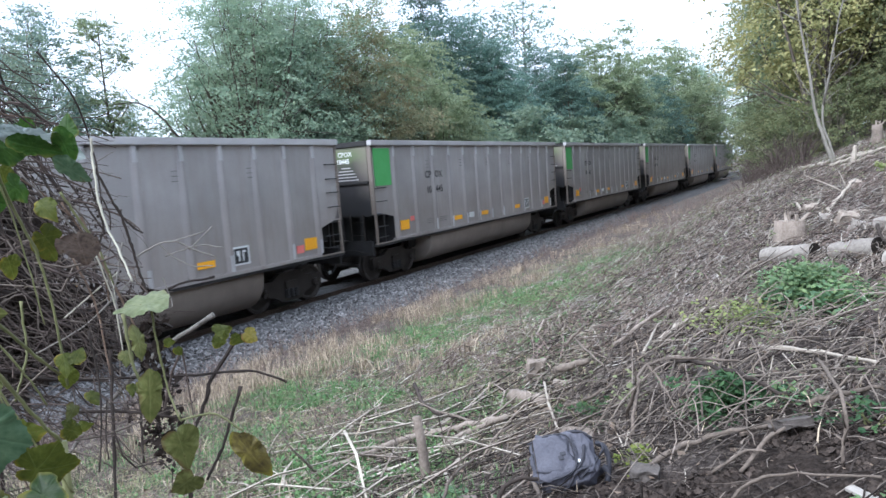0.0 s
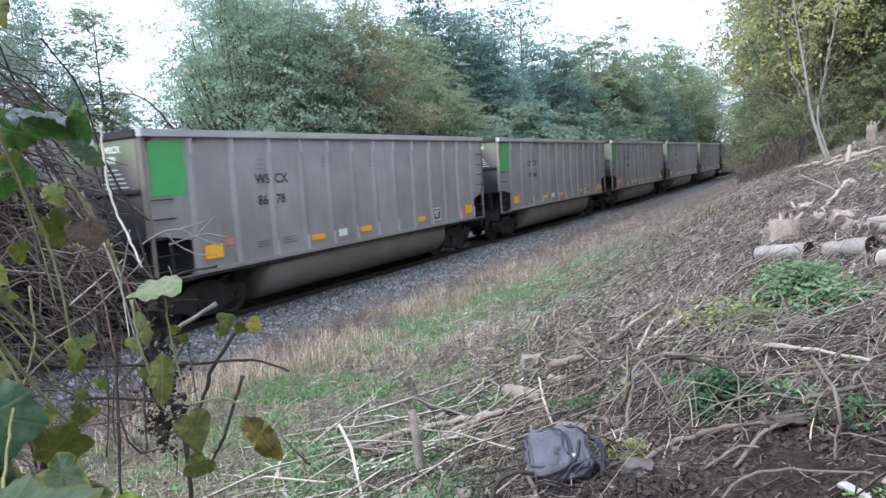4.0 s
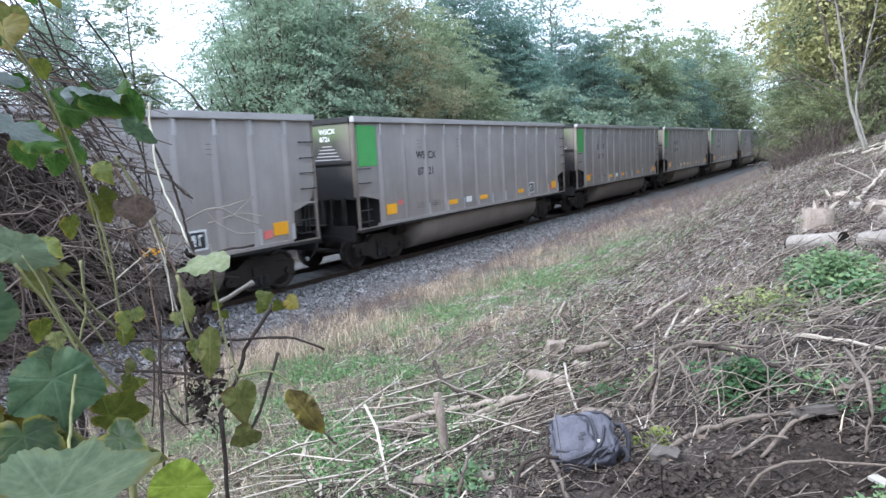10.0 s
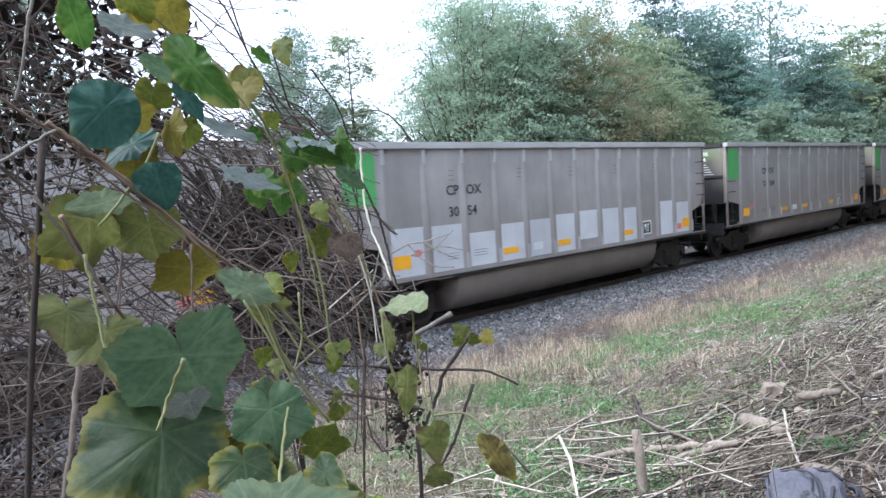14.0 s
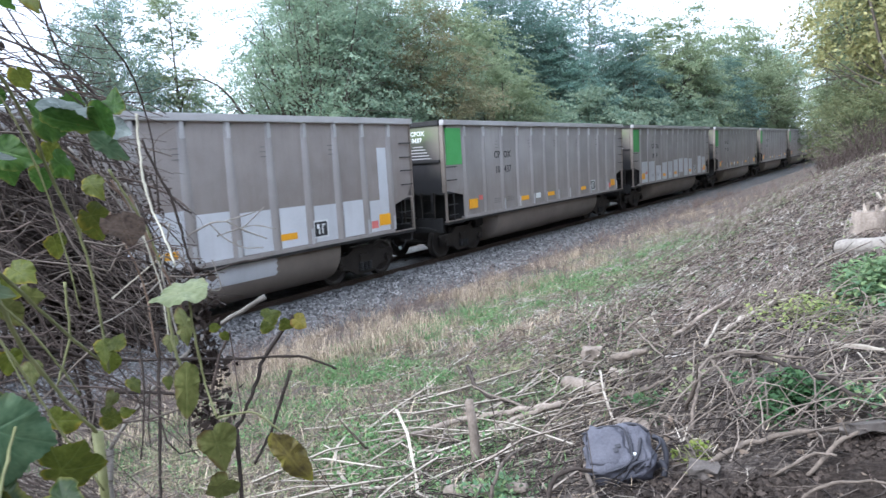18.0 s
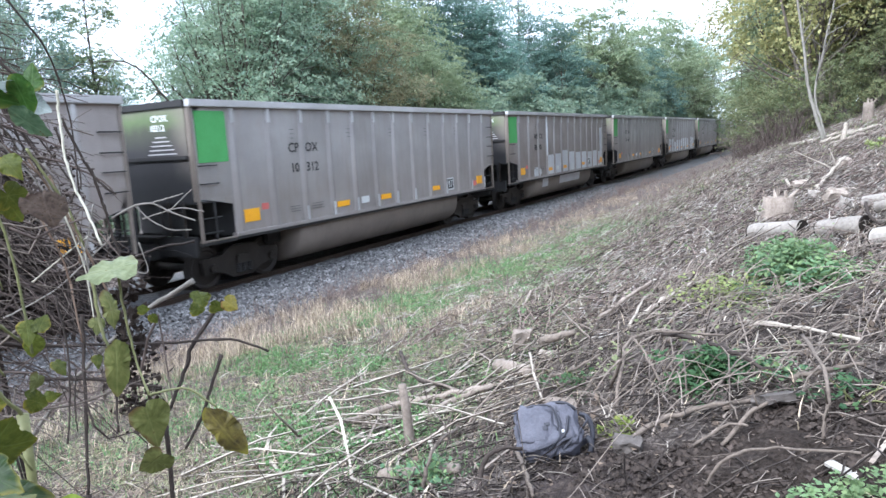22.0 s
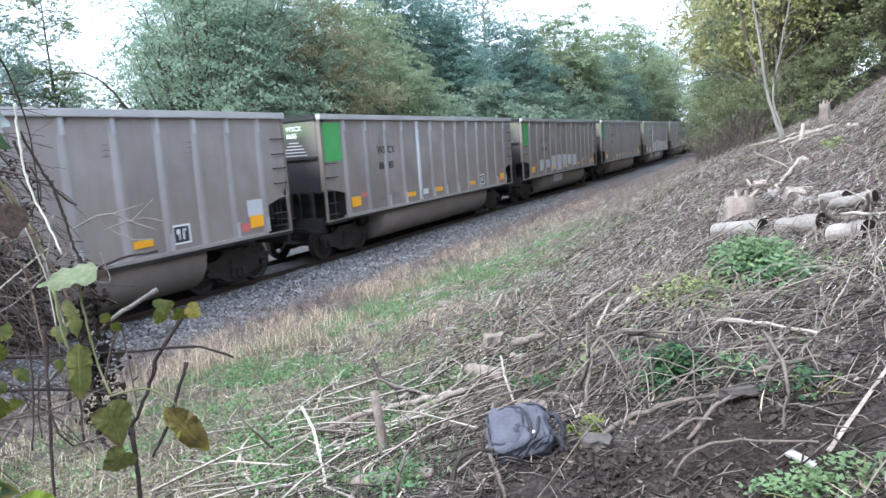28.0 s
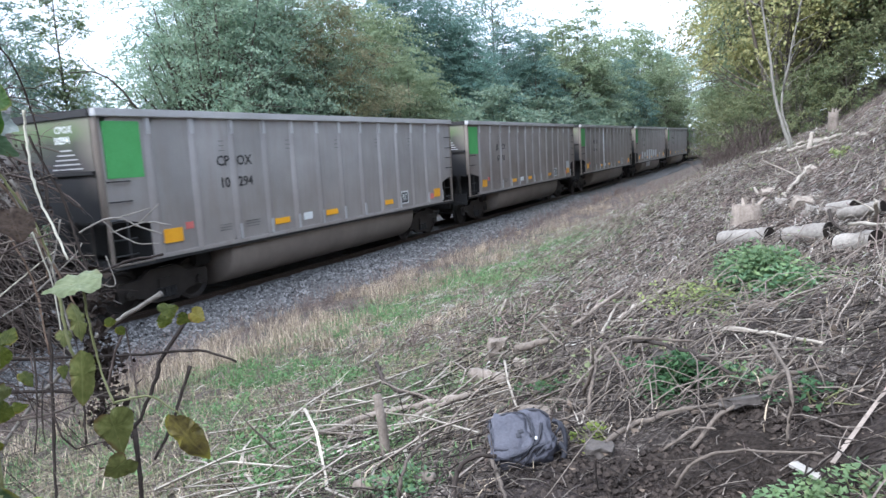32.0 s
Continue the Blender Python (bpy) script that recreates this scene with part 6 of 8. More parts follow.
fallen_log((-0.74, 8.75), (-0.20, 8.30), 0.098, 0.085, "pale cut log with a dark hollow sawn end")
fallen_log((-0.02, 8.06), (0.37, 7.74), 0.100, 0.085, "pale cut log with a dark sawn end")
fallen_log((0.40, 8.80), (0.62, 8.55), 0.075, 0.10, "small pale cut log lying behind the others")
fallen_log((0.46, 8.00), (0.80, 7.75), 0.060, 0.17, "slim pale cut log resting on other wood")
fallen_log((0.40, 7.22), (0.68, 6.95), 0.090, 0.08, "thick pale cut log end on the bank")


def stump(x, y, radius, height):
    r = np.random.default_rng(9)
    t = tagged(new("tree_stump"), "pale splintered tree stump standing in the cut brush", "stump")
    z = lie_at(x, y)
    p = Pile()
    p.tube([(x, y, z - 0.1), (x, y, z + 0.05), (x, y, z + height * 0.6), (x, y, z + height)], [radius * 1.25, radius * 1.12, radius, radius * 0.97], 16)
    p.done("trunk", M_BARKLOG, t)
    for k in range(9):
        a = r.uniform(0, 6.28)
        b = np.array([x + math.cos(a) * radius * 0.7, y + math.sin(a) * radius * 0.7, z + height - 0.02])
        q = Pile()
        q.tube([b, b + [r.normal(0, 0.04), r.normal(0, 0.04), r.uniform(0.04, 0.14)]], [0.03, 0.008], 5)
        q.done("splinter", M_CUTWOOD, t, smooth=False)


stump(-0.52, 9.80, 0.185, 0.30)
stump(1.0, 21.9, 0.13, 0.50)


def wood_block(x, y, w, d, h, turn, material=M_CUTWOOD, label="split block of pale wood lying on the bank", name="wood_block", lift=0.0, tip=0.15):
    r = np.random.default_rng(int(abs(x * 700 + y * 90)))
    bm = boxes((-w / 2, w / 2, -d / 2, d / 2, 0, h))
    bmesh.ops.subdivide_edges(bm, edges=bm.edges[:], cuts=2, use_grid_fill=True)
    for v in bm.verts:
        v.co += Vector(r.normal(0, min(w, d, h) * 0.09, 3))
    bmesh.ops.bevel(bm, geom=bm.edges[:], offset=min(w, d, h) * 0.04, segments=1, affect="EDGES")
    ob = link(name, bm, material)
    ob.matrix_basis = Matrix.Translation((x, y, lie_at(x, y) - 0.02 + lift)) @ Matrix.Rotation(turn, 4, "Z") @ Matrix.Rotation(tip, 4, "X")
    return tagged(ob, label, "wood block", "wood blocks on the bank")


wood_block(0.12, 10.16, 0.26, 0.16, 0.20, 0.5, tip=0.35)
wood_block(0.23, 9.30, 0.20, 0.16, 0.16, 1.0, M_LOG)
wood_block(-0.35, 12.25, 0.20, 0.13, 0.16, 0.2, tip=0.5)
wood_block(0.25, 13.60, 0.22, 0.14, 0.20, 0.9, tip=0.4)
wood_block(-0.12, 10.90, 0.16, 0.13, 0.14, 0.3, M_LOG)
wood_block(0.34, 10.6, 0.3, 0.10, 0.08, 0.8, tip=0.1)
wood_block(0.10, 3.26, 0.18, 0.045, 0.016, -0.75, M_SPLIT, "split piece of pale fresh wood on the soil", lift=0.03, tip=0.1)
wood_block(-2.6, 6.1, 0.17, 0.12, 0.2, 0.5, M_BARKLOG)
wood_block(-2.12, 5.6, 0.2, 0.1, 0.06, 0.2)
wood_block(-1.55, 4.25, 0.2, 0.14, 0.08, 0.4, M_BARKLOG)
for x, y, w, h, turn in ((-0.77, 4.78, 0.15, 0.15, 0.3), (-0.92, 3.56, 0.15, 0.085, 0.1)):
    rock = wood_block(x, y, w, w * 0.8, h, turn, M_ROCK, "grey-brown stone half sunk in the soil", "stone", 0.0, 0.05)
    tagged(rock, category="stone", group="stones on the bank")
slabstone = wood_block(-0.2, 4.0, 0.24, 0.13, 0.05, 0.75, M_ROCK, "flat grey stone slab tilted on the soil edge", "flat_stone", 0.05, -0.3)
tagged(slabstone, category="stone", group="stones on the bank")


def post(x, y):
    r = np.random.default_rng(2)
    z = lie_at(x, y)
    p = Pile()
    p.tube([(x + 0.01, y, z - 0.1), (x, y, z + 0.1), (x - 0.02, y + 0.01, z + 0.28), (x - 0.05, y + 0.02, z + 0.46)], [0.046, 0.037, 0.034, 0.030], 12)
    ob = p.done("cut_sapling", M_BARKLOG)
    tagged(ob, "upright grey sapling stub cut off at knee height", "stump")


post(-2.56, 3.88)


def clump(name, x, y, w, h, count, size, material, label, seed, stems=6, lift=0.0):
    """A low plant: thin stems and a mound of small leaves."""
    r = np.random.default_rng(seed)
    t = tagged(new(name), label, "plant", "weeds on the bank")
    z = lie_at(x, y)
    p = Pile()
    for _ in range(stems):
        e = (x + r.normal(0, w * 0.3), y + r.normal(0, w * 0.3), z + r.uniform(0.4, 1.0) * h)
        p.tube(wander((x + r.normal(0, w * 0.12), y + r.normal(0, w * 0.12), z - 0.02), e, 5, 0.012, r), np.linspace(0.006, 0.002, 5), 5)
    tagged(p.done("stalk", M_VINE, t), kind="stuff")
    n = max(6, count // 12)
    C = np.stack([x + r.normal(0, w * 0.32, n), y + r.normal(0, w * 0.32, n), z + lift + h * r.uniform(0.15, 0.95, n)], 1)
    C[:, 2] -= h * 0.5 * np.clip(((C[:, 0] - x) ** 2 + (C[:, 1] - y) ** 2) / (w * w * 0.3), 0, 0.8)
    V, F = leaf_cards(C, np.full(n, w * 0.07), 12, size, r, 0.45)
    tagged(raw("leaves", V, F, material, t), kind="stuff")
    return t


clump("bramble_bush", -0.22, 6.55, 0.72, 0.40, 2600, 0.055, M_BRUSH, "bright green bramble bush growing among cut brush", 1, 14)
clump("bramble_bush", 0.02, 6.3, 0.52, 0.30, 1200, 0.050, M_BRUSH, "bright green bramble bush growing among cut brush", 2, 8)
clump("bramble_bush", -0.38, 7.1, 0.5, 0.30, 900, 0.050, M_BRUSH, "bright green bramble bush growing among cut brush", 12, 8)
clump("yellow_weed", -0.64, 6.2, 0.72, 0.2, 1500, 0.038, M_LIMEWEED, "yellow-green low weeds beside the bramble", 3, 8)
clump("green_weed", -0.62, 4.42, 0.36, 0.26, 1500, 0.045, M_DEEPWEED, "dark green leafy weed in front of the brush pile", 4, 8)
clump("green_weed", -0.2, 4.35, 0.34, 0.14, 300, 0.04, M_BRUSH, "light green weed under the fallen branch", 5)
clump("yellow_weed", -1.0, 3.72, 0.2, 0.12, 260, 0.03, M_LIME, "yellow-green moss-like weed beside the backpack", 6)
clump("green_weed", -1.9, 3.1, 0.4, 0.14, 500, 0.04, M_BRUSH, "light green weed beside a short log", 7)
clump("green_weed", 0.12, 3.02, 0.34, 0.08, 420, 0.032, M_BRUSH, "green leafy weed on the bare soil", 8)
clump("green_weed", 0.3, 2.9, 0.36, 0.10, 420, 0.034, M_BRUSH, "green leafy weed on the bare soil", 9)
clump("yellow_weed", 0.86, 14.4, 0.34, 0.2, 260, 0.05, M_LIMEWEED, "yellow-green tuft on the upper bank", 10)
clump("green_weed", -1.55, 4.6, 0.4, 0.16, 200, 0.035, M_DEEPWEED, "sparse green weed behind the backpack", 11)
clump("green_weed", 0.15, 3.9, 0.3, 0.14, 160, 0.035, M_DEEPWEED, "small green weed among dead vines", 13)


def brush_pile():
    """The tangle of thin dead vines in the middle of the bank."""
    r = np.random.default_rng(31)
    p, q = Pile(), Pile()
    for i in range(420):
        x, y = r.normal(-0.75, 0.75), r.uniform(3.9, 8.0)
        ln = r.uniform(0.3, 0.9)
        a = r.normal(0.4, 0.8)
        x2, y2 = x + ln * math.cos(a), y + ln * math.sin(a)
        C = wander((x, y, lie_at(x, y) + 0.01), (x2, y2, lie_at(x2, y2) + r.uniform(0, 0.12)), 7, 0.015, r)
        C[:, 2] += np.sin(np.linspace(0, np.pi, 7)) * r.uniform(0.02, 0.26)
        (p if i % 3 else q).tube(C, np.linspace(1, 0.5, 7) * r.uniform(0.0025, 0.0065), 5, caps=False)
    t = tagged(new("brush_pile"), "tangle of thin dead vines and twigs piled on the bank", "brush")
    tagged(p.done("vines", M_TWIG, t), kind="stuff")
    tagged(q.done("dead_twig_tangle", M_DEADWOOD, t), kind="stuff")
    # bare thicket at the edge of the clearing, under the trees
    b = tagged(new("thicket"), "bare grey-brown thicket at the edge of the clearing", "brush")
    p, q = Pile(), Pile()
    for i in range(440):
        x, y = r.uniform(-2.5, -0.7), r.uniform(22.5, 27)
        z = lie_at(x, y)
        C = wander((x, y, z - 0.05), (x + r.normal(0.1, 0.5), y + r.normal(-0.2, 0.5), z + r.uniform(0.2, 0.8) + 0.4 * (x > -1.6)), 6, 0.06, r)
        C[:, 2] += np.sin(np.linspace(0, np.pi, 6)) * 0.2
        (p if i % 2 else q).tube(C, np.linspace(0.011, 0.004, 6), 4, caps=False)
    tagged(p.done("cane_tangle", M_BACKTWIG, b), kind="stuff")
    tagged(q.done("dead_cane_tangle", M_BACKTWIG, b), kind="stuff")


brush_pile()


def brush_mounds():
    """Low heaps of cut twigs that break up the slope."""
    r = np.random.default_rng(55)
    p, q, c = Pile(), Pile(), Pile()
    spots = [(-2.2, 9.0), (-1.3, 10.2), (-2.8, 11.5), (-1.0, 12.5), (-2.0, 14.0), (-0.4, 14.5), (-1.4, 17), (0.6, 12.5), (-2.6, 18), (-3.2, 15), (0.9, 9.5), (1.2, 16), (-1.6, 7.6), (-3.0, 8.0), (0.8, 6.2), (1.3, 8.0), (-0.1, 17.5), (-2.4, 21)]
    for sx, sy in spots:
        w = r.uniform(0.35, 0.7)
        for i in range(75):
            x, y = sx + r.normal(0, w), sy + r.normal(0, w * 1.3)
            ln, a = r.uniform(0.1, 0.34), r.uniform(0, 6.28)
            x2, y2 = x + ln * math.cos(a), y + ln * math.sin(a)
            C = wander((x, y, lie_at(x, y)), (x2, y2, lie_at(x2, y2) + abs(r.normal(0, 0.12))), 5, 0.015, r)
            C[:, 2] += np.sin(np.linspace(0, np.pi, 5)) * abs(r.normal(0, 0.09))
            (p, q, c)[i % 3].tube(C, np.linspace(1, 0.5, 5) * r.uniform(0.002, 0.006), 4, caps=False)
    t = tagged(new("cut_brush"), "low heaps of cut twigs scattered over the slope", "brush", kind="stuff")
    for pile, m in ((p, M_TWIG), (q, M_PALESTICK), (c, M_REDTWIG)):
        tagged(pile.done("twigs", m, t), kind="stuff")


brush_mounds()


def backpack():
    """A soft grey daypack lying on its back, top to the uphill side."""
    t = tagged(new("backpack"), "dark grey-blue daypack with black straps lying on the brush", "backpack")
    r = np.random.default_rng(6)

    def pillow(w, d, h, power=2.8, n=22, m=14, crumple=0.006, taper=0.12):
        """A rounded soft block, w along its length."""
        V, F = [], []
        for i in range(m + 1):
            ph = -math.pi / 2 + math.pi * i / m
            for j in range(n):
                th = 2 * math.pi * j / n
                f = lambda v: math.copysign(abs(v) ** (2 / power), v)
                x, y, z = f(math.cos(ph)) * f(math.cos(th)), f(math.cos(ph)) * f(math.sin(th)), f(math.sin(ph))
                s = 1 - taper * (x + 1) / 2
                k = 1 + crumple / 0.1 * noise.noise(Vector((x * 3, y * 3, z * 3)))
                V.append((x * w / 2 * k, y * d / 2 * s * k, (z * s) * h / 2 * k))
        for i in range(m):
            for j in range(n):
                F.append((i * n + j, i * n + (j + 1) % n, (i + 1) * n + (j + 1) % n, (i + 1) * n + j))
        return np.array(V), F

    V, F = pillow(0.40, 0.36, 0.25, power=3.4, n=40, m=26, crumple=0.024, taper=0.1)
    raw("body", V, F, M_PACK, t, True)
    V, F = pillow(0.23, 0.29, 0.06, n=32, m=16, crumple=0.03, taper=0.05)
    raw("front_pocket", V + [-0.06, 0.01, 0.105], F, M_PACK, t, True)
    V, F = pillow(0.11, 0.27, 0.07, n=32, m=16, crumple=0.03, taper=0.0)
    raw("lid_pocket", V + [0.125, 0, 0.085], F, M_PACK, t, True)
    for name, pts, rad in (
        ("zip", [(-0.19, -0.13, 0.09), (-0.06, -0.145, 0.12), (0.06, -0.12, 0.135), (0.085, 0.0, 0.14), (0.06, 0.12, 0.135), (-0.06, 0.145, 0.12), (-0.19, 0.13, 0.09)], 0.006),
        ("compression_strap", [(-0.06, -0.17, 0.0), (-0.03, -0.15, 0.09), (0.1, -0.09, 0.13), (0.14, 0.02, 0.137)], 0.009),
        ("compression_strap", [(0.0, -0.18, -0.06), (0.03, -0.165, 0.05), (0.13, -0.12, 0.11)], 0.009),
        ("shoulder_strap", [(0.22, -0.08, 0.02), (0.25, -0.12, 0.0), (0.2, -0.19, -0.06), (0.05, -0.22, -0.1), (-0.12, -0.19, -0.11)], 0.018),
        ("shoulder_strap", [(0.22, 0.06, 0.05), (0.265, 0.02, 0.06), (0.27, -0.06, 0.02), (0.24, -0.12, -0.04)], 0.016),
        ("seam", [(-0.17, -0.15, 0.07), (-0.18, -0.05, 0.115), (-0.175, 0.06, 0.115), (-0.16, 0.15, 0.07)], 0.004),
        ("seam", [(0.06, -0.15, 0.085), (0.065, -0.05, 0.135), (0.065, 0.06, 0.135), (0.06, 0.15, 0.085)], 0.004),
        ("webbing", [(-0.10, -0.19, -0.02), (0.0, -0.175, 0.07), (0.05, -0.12, 0.125), (0.16, -0.10, 0.10), (0.2, -0.05, 0.08)], 0.010),
        ("webbing", [(0.02, 0.18, 0.0), (0.07, 0.15, 0.10), (0.15, 0.12, 0.115), (0.2, 0.08, 0.08)], 0.010),
        ("haul_loop", [(0.215, -0.04, 0.08), (0.245, -0.02, 0.11), (0.245, 0.02, 0.11), (0.215, 0.04, 0.08)], 0.007),
    ):
        q = np.linspace(0, 1, 4 * len(pts))
        P = np.stack([np.interp(q, np.linspace(0, 1, len(pts)), np.array(pts)[:, i]) for i in range(3)], 1)
        for _ in range(3):
            P[1:-1] = (P[:-2] + 2 * P[1:-1] + P[2:]) / 4
        p = Pile()
        p.tube(P, [rad] * len(P), 8)
        p.done(name, M_STRAP, t)
    part("badge", boxes((0.075, 0.095, -0.075, -0.055, 0.118, 0.134), bevel=0.003), M_INKW, t, "small white square badge")
    part("emblem", boxes((-0.03, 0.0, -0.04, -0.01, 0.132, 0.139), (-0.015, 0.02, -0.015, 0.01, 0.132, 0.139), bevel=0.003), M_STRAP, t)
    t.matrix_basis = Matrix.Translation((-1.36, 3.50, lie_at(-1.36, 3.50) + 0.13)) @ Matrix.Rotation(radians(28), 4, "Z") @ Matrix.Rotation(radians(-10), 4, "Y") @ Matrix.Rotation(radians(40), 4, "X") @ Matrix.Scale(0.92, 4)


backpack()


# ---- the near vine and dead brush beside the lens ----
EYE = Vector((0, 0, 2.6))
vine = tagged(new("grapevine"), "wild grapevine with large green and yellowing leaves on dead brush", "vine")


LEAF_FORMS = {
    # centre along the blade, its outline as (degrees from the tip, reach), tooth depth, teeth round the edge, cupping
    "grape": (0.0, [(0, 0.82), (14, 0.70), (28, 0.58), (44, 0.64), (56, 0.70), (72, 0.61), (88, 0.53), (108, 0.58), (130, 0.53), (152, 0.48), (170, 0.36), (180, 0.06)], 0.045, 38, 0.22),
    "heart": (0.36, [(0, 0.66), (12, 0.52), (28, 0.41), (50, 0.36), (80, 0.36), (110, 0.39), (138, 0.41), (160, 0.41), (173, 0.37), (180, 0.31)], 0.014, 46, 0.24),
    "curl": (0.45, [(0, 0.55), (14, 0.42), (35, 0.28), (65, 0.19), (95, 0.18), (125, 0.21), (155, 0.33), (180, 0.44)], 0.02, 30, 0.9),
}
LEAF_FORMS["ovate"] = (0.45, [(0, 0.56), (12, 0.46), (30, 0.36), (60, 0.28), (90, 0.25), (120, 0.27), (150, 0.34), (168, 0.42), (180, 0.44)], 0.005, 44, 0.25)
LEAF_FORMS["round"] = (0.42, [(0, 0.58), (14, 0.50), (40, 0.43), (80, 0.40), (110, 0.39), (140, 0.37), (165, 0.36), (180, 0.35)], 0.005, 44, 0.2)
VEINS = {"ovate": (0, 32, -32), "round": (0, 36, -36), "grape": (0, 54, -54, 106, -106), "heart": (0, 38, -38, 72, -72), "curl": (0, 24, -24)}


def vine_leaf(kind, material, place, size, angle, lean):
    """A single cupped leaf with sunk veins and a toothed edge, hung at place with its tip that way in the eye's view."""
    r = np.random.default_rng(int(abs(place[0] * 7919 + place[1] * 104729 + place[2] * 1299)) + int(size * 1e4))
    mid, form, tooth, teeth, cup = LEAF_FORMS[kind]
    th = np.linspace(-180, 180, 161)[:-1]
    deg, reach = [v[0] for v in form], [v[1] for v in form]
    lop = 1 + 0.10 * np.sin(np.radians(th) + r.uniform(0, 6.28)) + 0.05 * np.sin(np.radians(th * 3) + r.uniform(0, 6.28))
    saw = np.abs((th / 360 * teeth + 0.5 * np.sin(np.radians(th))) % 1.0 - 0.3)
    R = np.interp(np.abs(th), deg, reach) * lop + tooth * (0.5 - saw) * r.uniform(0.6, 1.3, len(th)) * np.clip((178 - np.abs(th)) / 12, 0, 1)
    rings = np.array([0.03, 0.15, 0.3, 0.45, 0.6, 0.75, 0.88, 1.0])
    f, t = np.meshgrid(rings, np.radians(th), indexing="ij")
    a, b = mid + np.cos(t) * f * R[None, :], np.sin(t) * f * R[None, :]
    ph = r.uniform(0, 6.28, 4)
    z = -cup * b * b * 1.5 - r.uniform(0.05, 0.4) * (a - 0.3) ** 2 + 0.022 * np.sin(8 * a + ph[0]) * np.cos(9 * b + ph[1]) + 0.035 * f ** 3 * np.sin(5 * t + ph[2]) + 0.02 * f ** 4 * np.sin(11 * t + ph[3])
    vein = np.zeros_like(a)
    for k, d in enumerate(VEINS[kind]):
        c, s = math.cos(radians(d)), math.sin(radians(d))
        along, off = a * c + b * s, np.abs(-a * s + b * c)
        vein = np.maximum(vein, np.where(along > 0, np.exp(-(off / (0.017 - 0.008 * np.clip(along, 0, 1))) ** 2), 0))
        # side veins branch off both ways
        for q in (0.18, 0.34, 0.5):
            for g in (-1, 1):
                e, h = math.cos(radians(d + g * 38)), math.sin(radians(d + g * 38))
                u, w = (a - c * q) * e + (b - s * q) * h, np.abs(-(a - c * q) * h + (b - s * q) * e)
                vein = np.maximum(vein, np.where((u > 0) & (u < 0.4), 0.6 * np.exp(-(w / 0.008) ** 2), 0))
    z = z - 0.010 * vein
    V = np.stack([a, b, z], -1).reshape(-1, 3) * size
    n, m = len(th), len(rings)
    i, j = np.meshgrid(np.arange(m - 1), np.arange(n), indexing="ij")
    p, q = (i * n + j).ravel(), (i * n + (j + 1) % n).ravel()
    F = [tuple(v) for v in np.stack([p, p + n, q + n, q], 1).tolist()] + [tuple(range(n))]
    ob = raw("leaf", V, F, material, vine, True)
    for name, values in (("vein", vein), ("margin", f ** 3)):
        at = ob.data.attributes.new(name, "FLOAT", "POINT")
        at.data.foreach_set("value", values.ravel().astype(np.float32))
    p = Vector(place)
    to_eye = (EYE - p).normalized()
    right = to_eye.cross(Vector((0, 0, 1))).normalized() * -1
    up = to_eye.cross(right)
    c, s = math.cos(radians(angle)), math.sin(radians(angle))
    along = right * c + up * s
    out = to_eye.cross(along)
    base = Matrix((along, out, to_eye)).transposed().to_4x4()
    tilt = Matrix.Rotation(radians(lean) * (1 if r.random() < 0.6 else -1), 4, "Y") @ Matrix.Rotation(radians(r.normal(0, 18)), 4, "X")
    if lean < 0:
        tilt = Matrix.Rotation(radians(-lean), 4, "X")
    ob.matrix_basis = Matrix.Translation(p) @ base @ tilt @ Matrix.Translation((-(0.15 if kind == "grape" else 0.4) * size, 0, 0))


def vine_stem(material, radius, *pts):
    r = np.random.default_rng(int(abs(pts[0][0] * 7919 + pts[0][1] * 1047)))
    P = np.array(pts)
    q = np.linspace(0, 1, 5 * len(P))
    C = np.stack([np.interp(q, np.linspace(0, 1, len(P)), P[:, i]) for i in range(3)], 1)
    for _ in range(4):
        C[1:-1] = (C[:-2] + 2 * C[1:-1] + C[2:]) / 4
    C[1:-1] += r.normal(0, radius * 0.25, (len(C) - 2, 3))
    pile = Pile()
    rad = radius * np.linspace(1.05, 0.8, len(C))
    rad[::9] *= 1.3
    pile.tube(C, rad, 8)
    pile.done("stem", material, vine)


vine_leaf("round", M_LPALEGREEN, (-0.563, 0.404, 2.505), 0.056, 188, -64)
vine_leaf("curl", M_LOLIVE, (-0.570, 0.399, 2.420), 0.057, -95, 20)
vine_leaf("heart", M_LOLIVE, (-0.535, 0.400, 2.368), 0.044, -80, 25)
vine_leaf("heart", M_LOLIVE, (-0.518, 0.387, 2.340), 0.034, -150, 40)
vine_leaf("curl", M_LBROWN, (-0.493, 0.440, 2.355), 0.064, -58, 20)
vine_leaf("heart", M_LDEAD, (-0.801, 0.492, 2.547), 0.066, -80, 48)
vine_leaf("heart", M_LLEAF, (-0.822, 0.508, 2.695), 0.037, 80, 30)
vine_leaf("heart", M_LLEAF, (-0.846, 0.470, 2.691), 0.048, -10, 50)
vine_leaf("heart", M_LPALE, (-0.824, 0.510, 2.666), 0.039, -30, 45)
vine_leaf("heart", M_LLIME, (-0.838, 0.416, 2.719), 0.032, -70, 30)
vine_leaf("grape", M_LLIME, (-0.863, 0.488, 2.560), 0.030, -60, 30)
vine_leaf("heart", M_LLIME, (-0.718, 0.406, 2.434), 0.028, -90, 30)
vine_leaf("heart", M_LLIME, (-0.712, 0.417, 2.437), 0.024, 60, 30)
vine_leaf("heart", M_LDEEP, (-0.485, 0.247, 2.399), 0.041, -40, 40)
vine_leaf("heart", M_LLIME, (-0.577, 0.164, 2.370), 0.035, -60, 30)
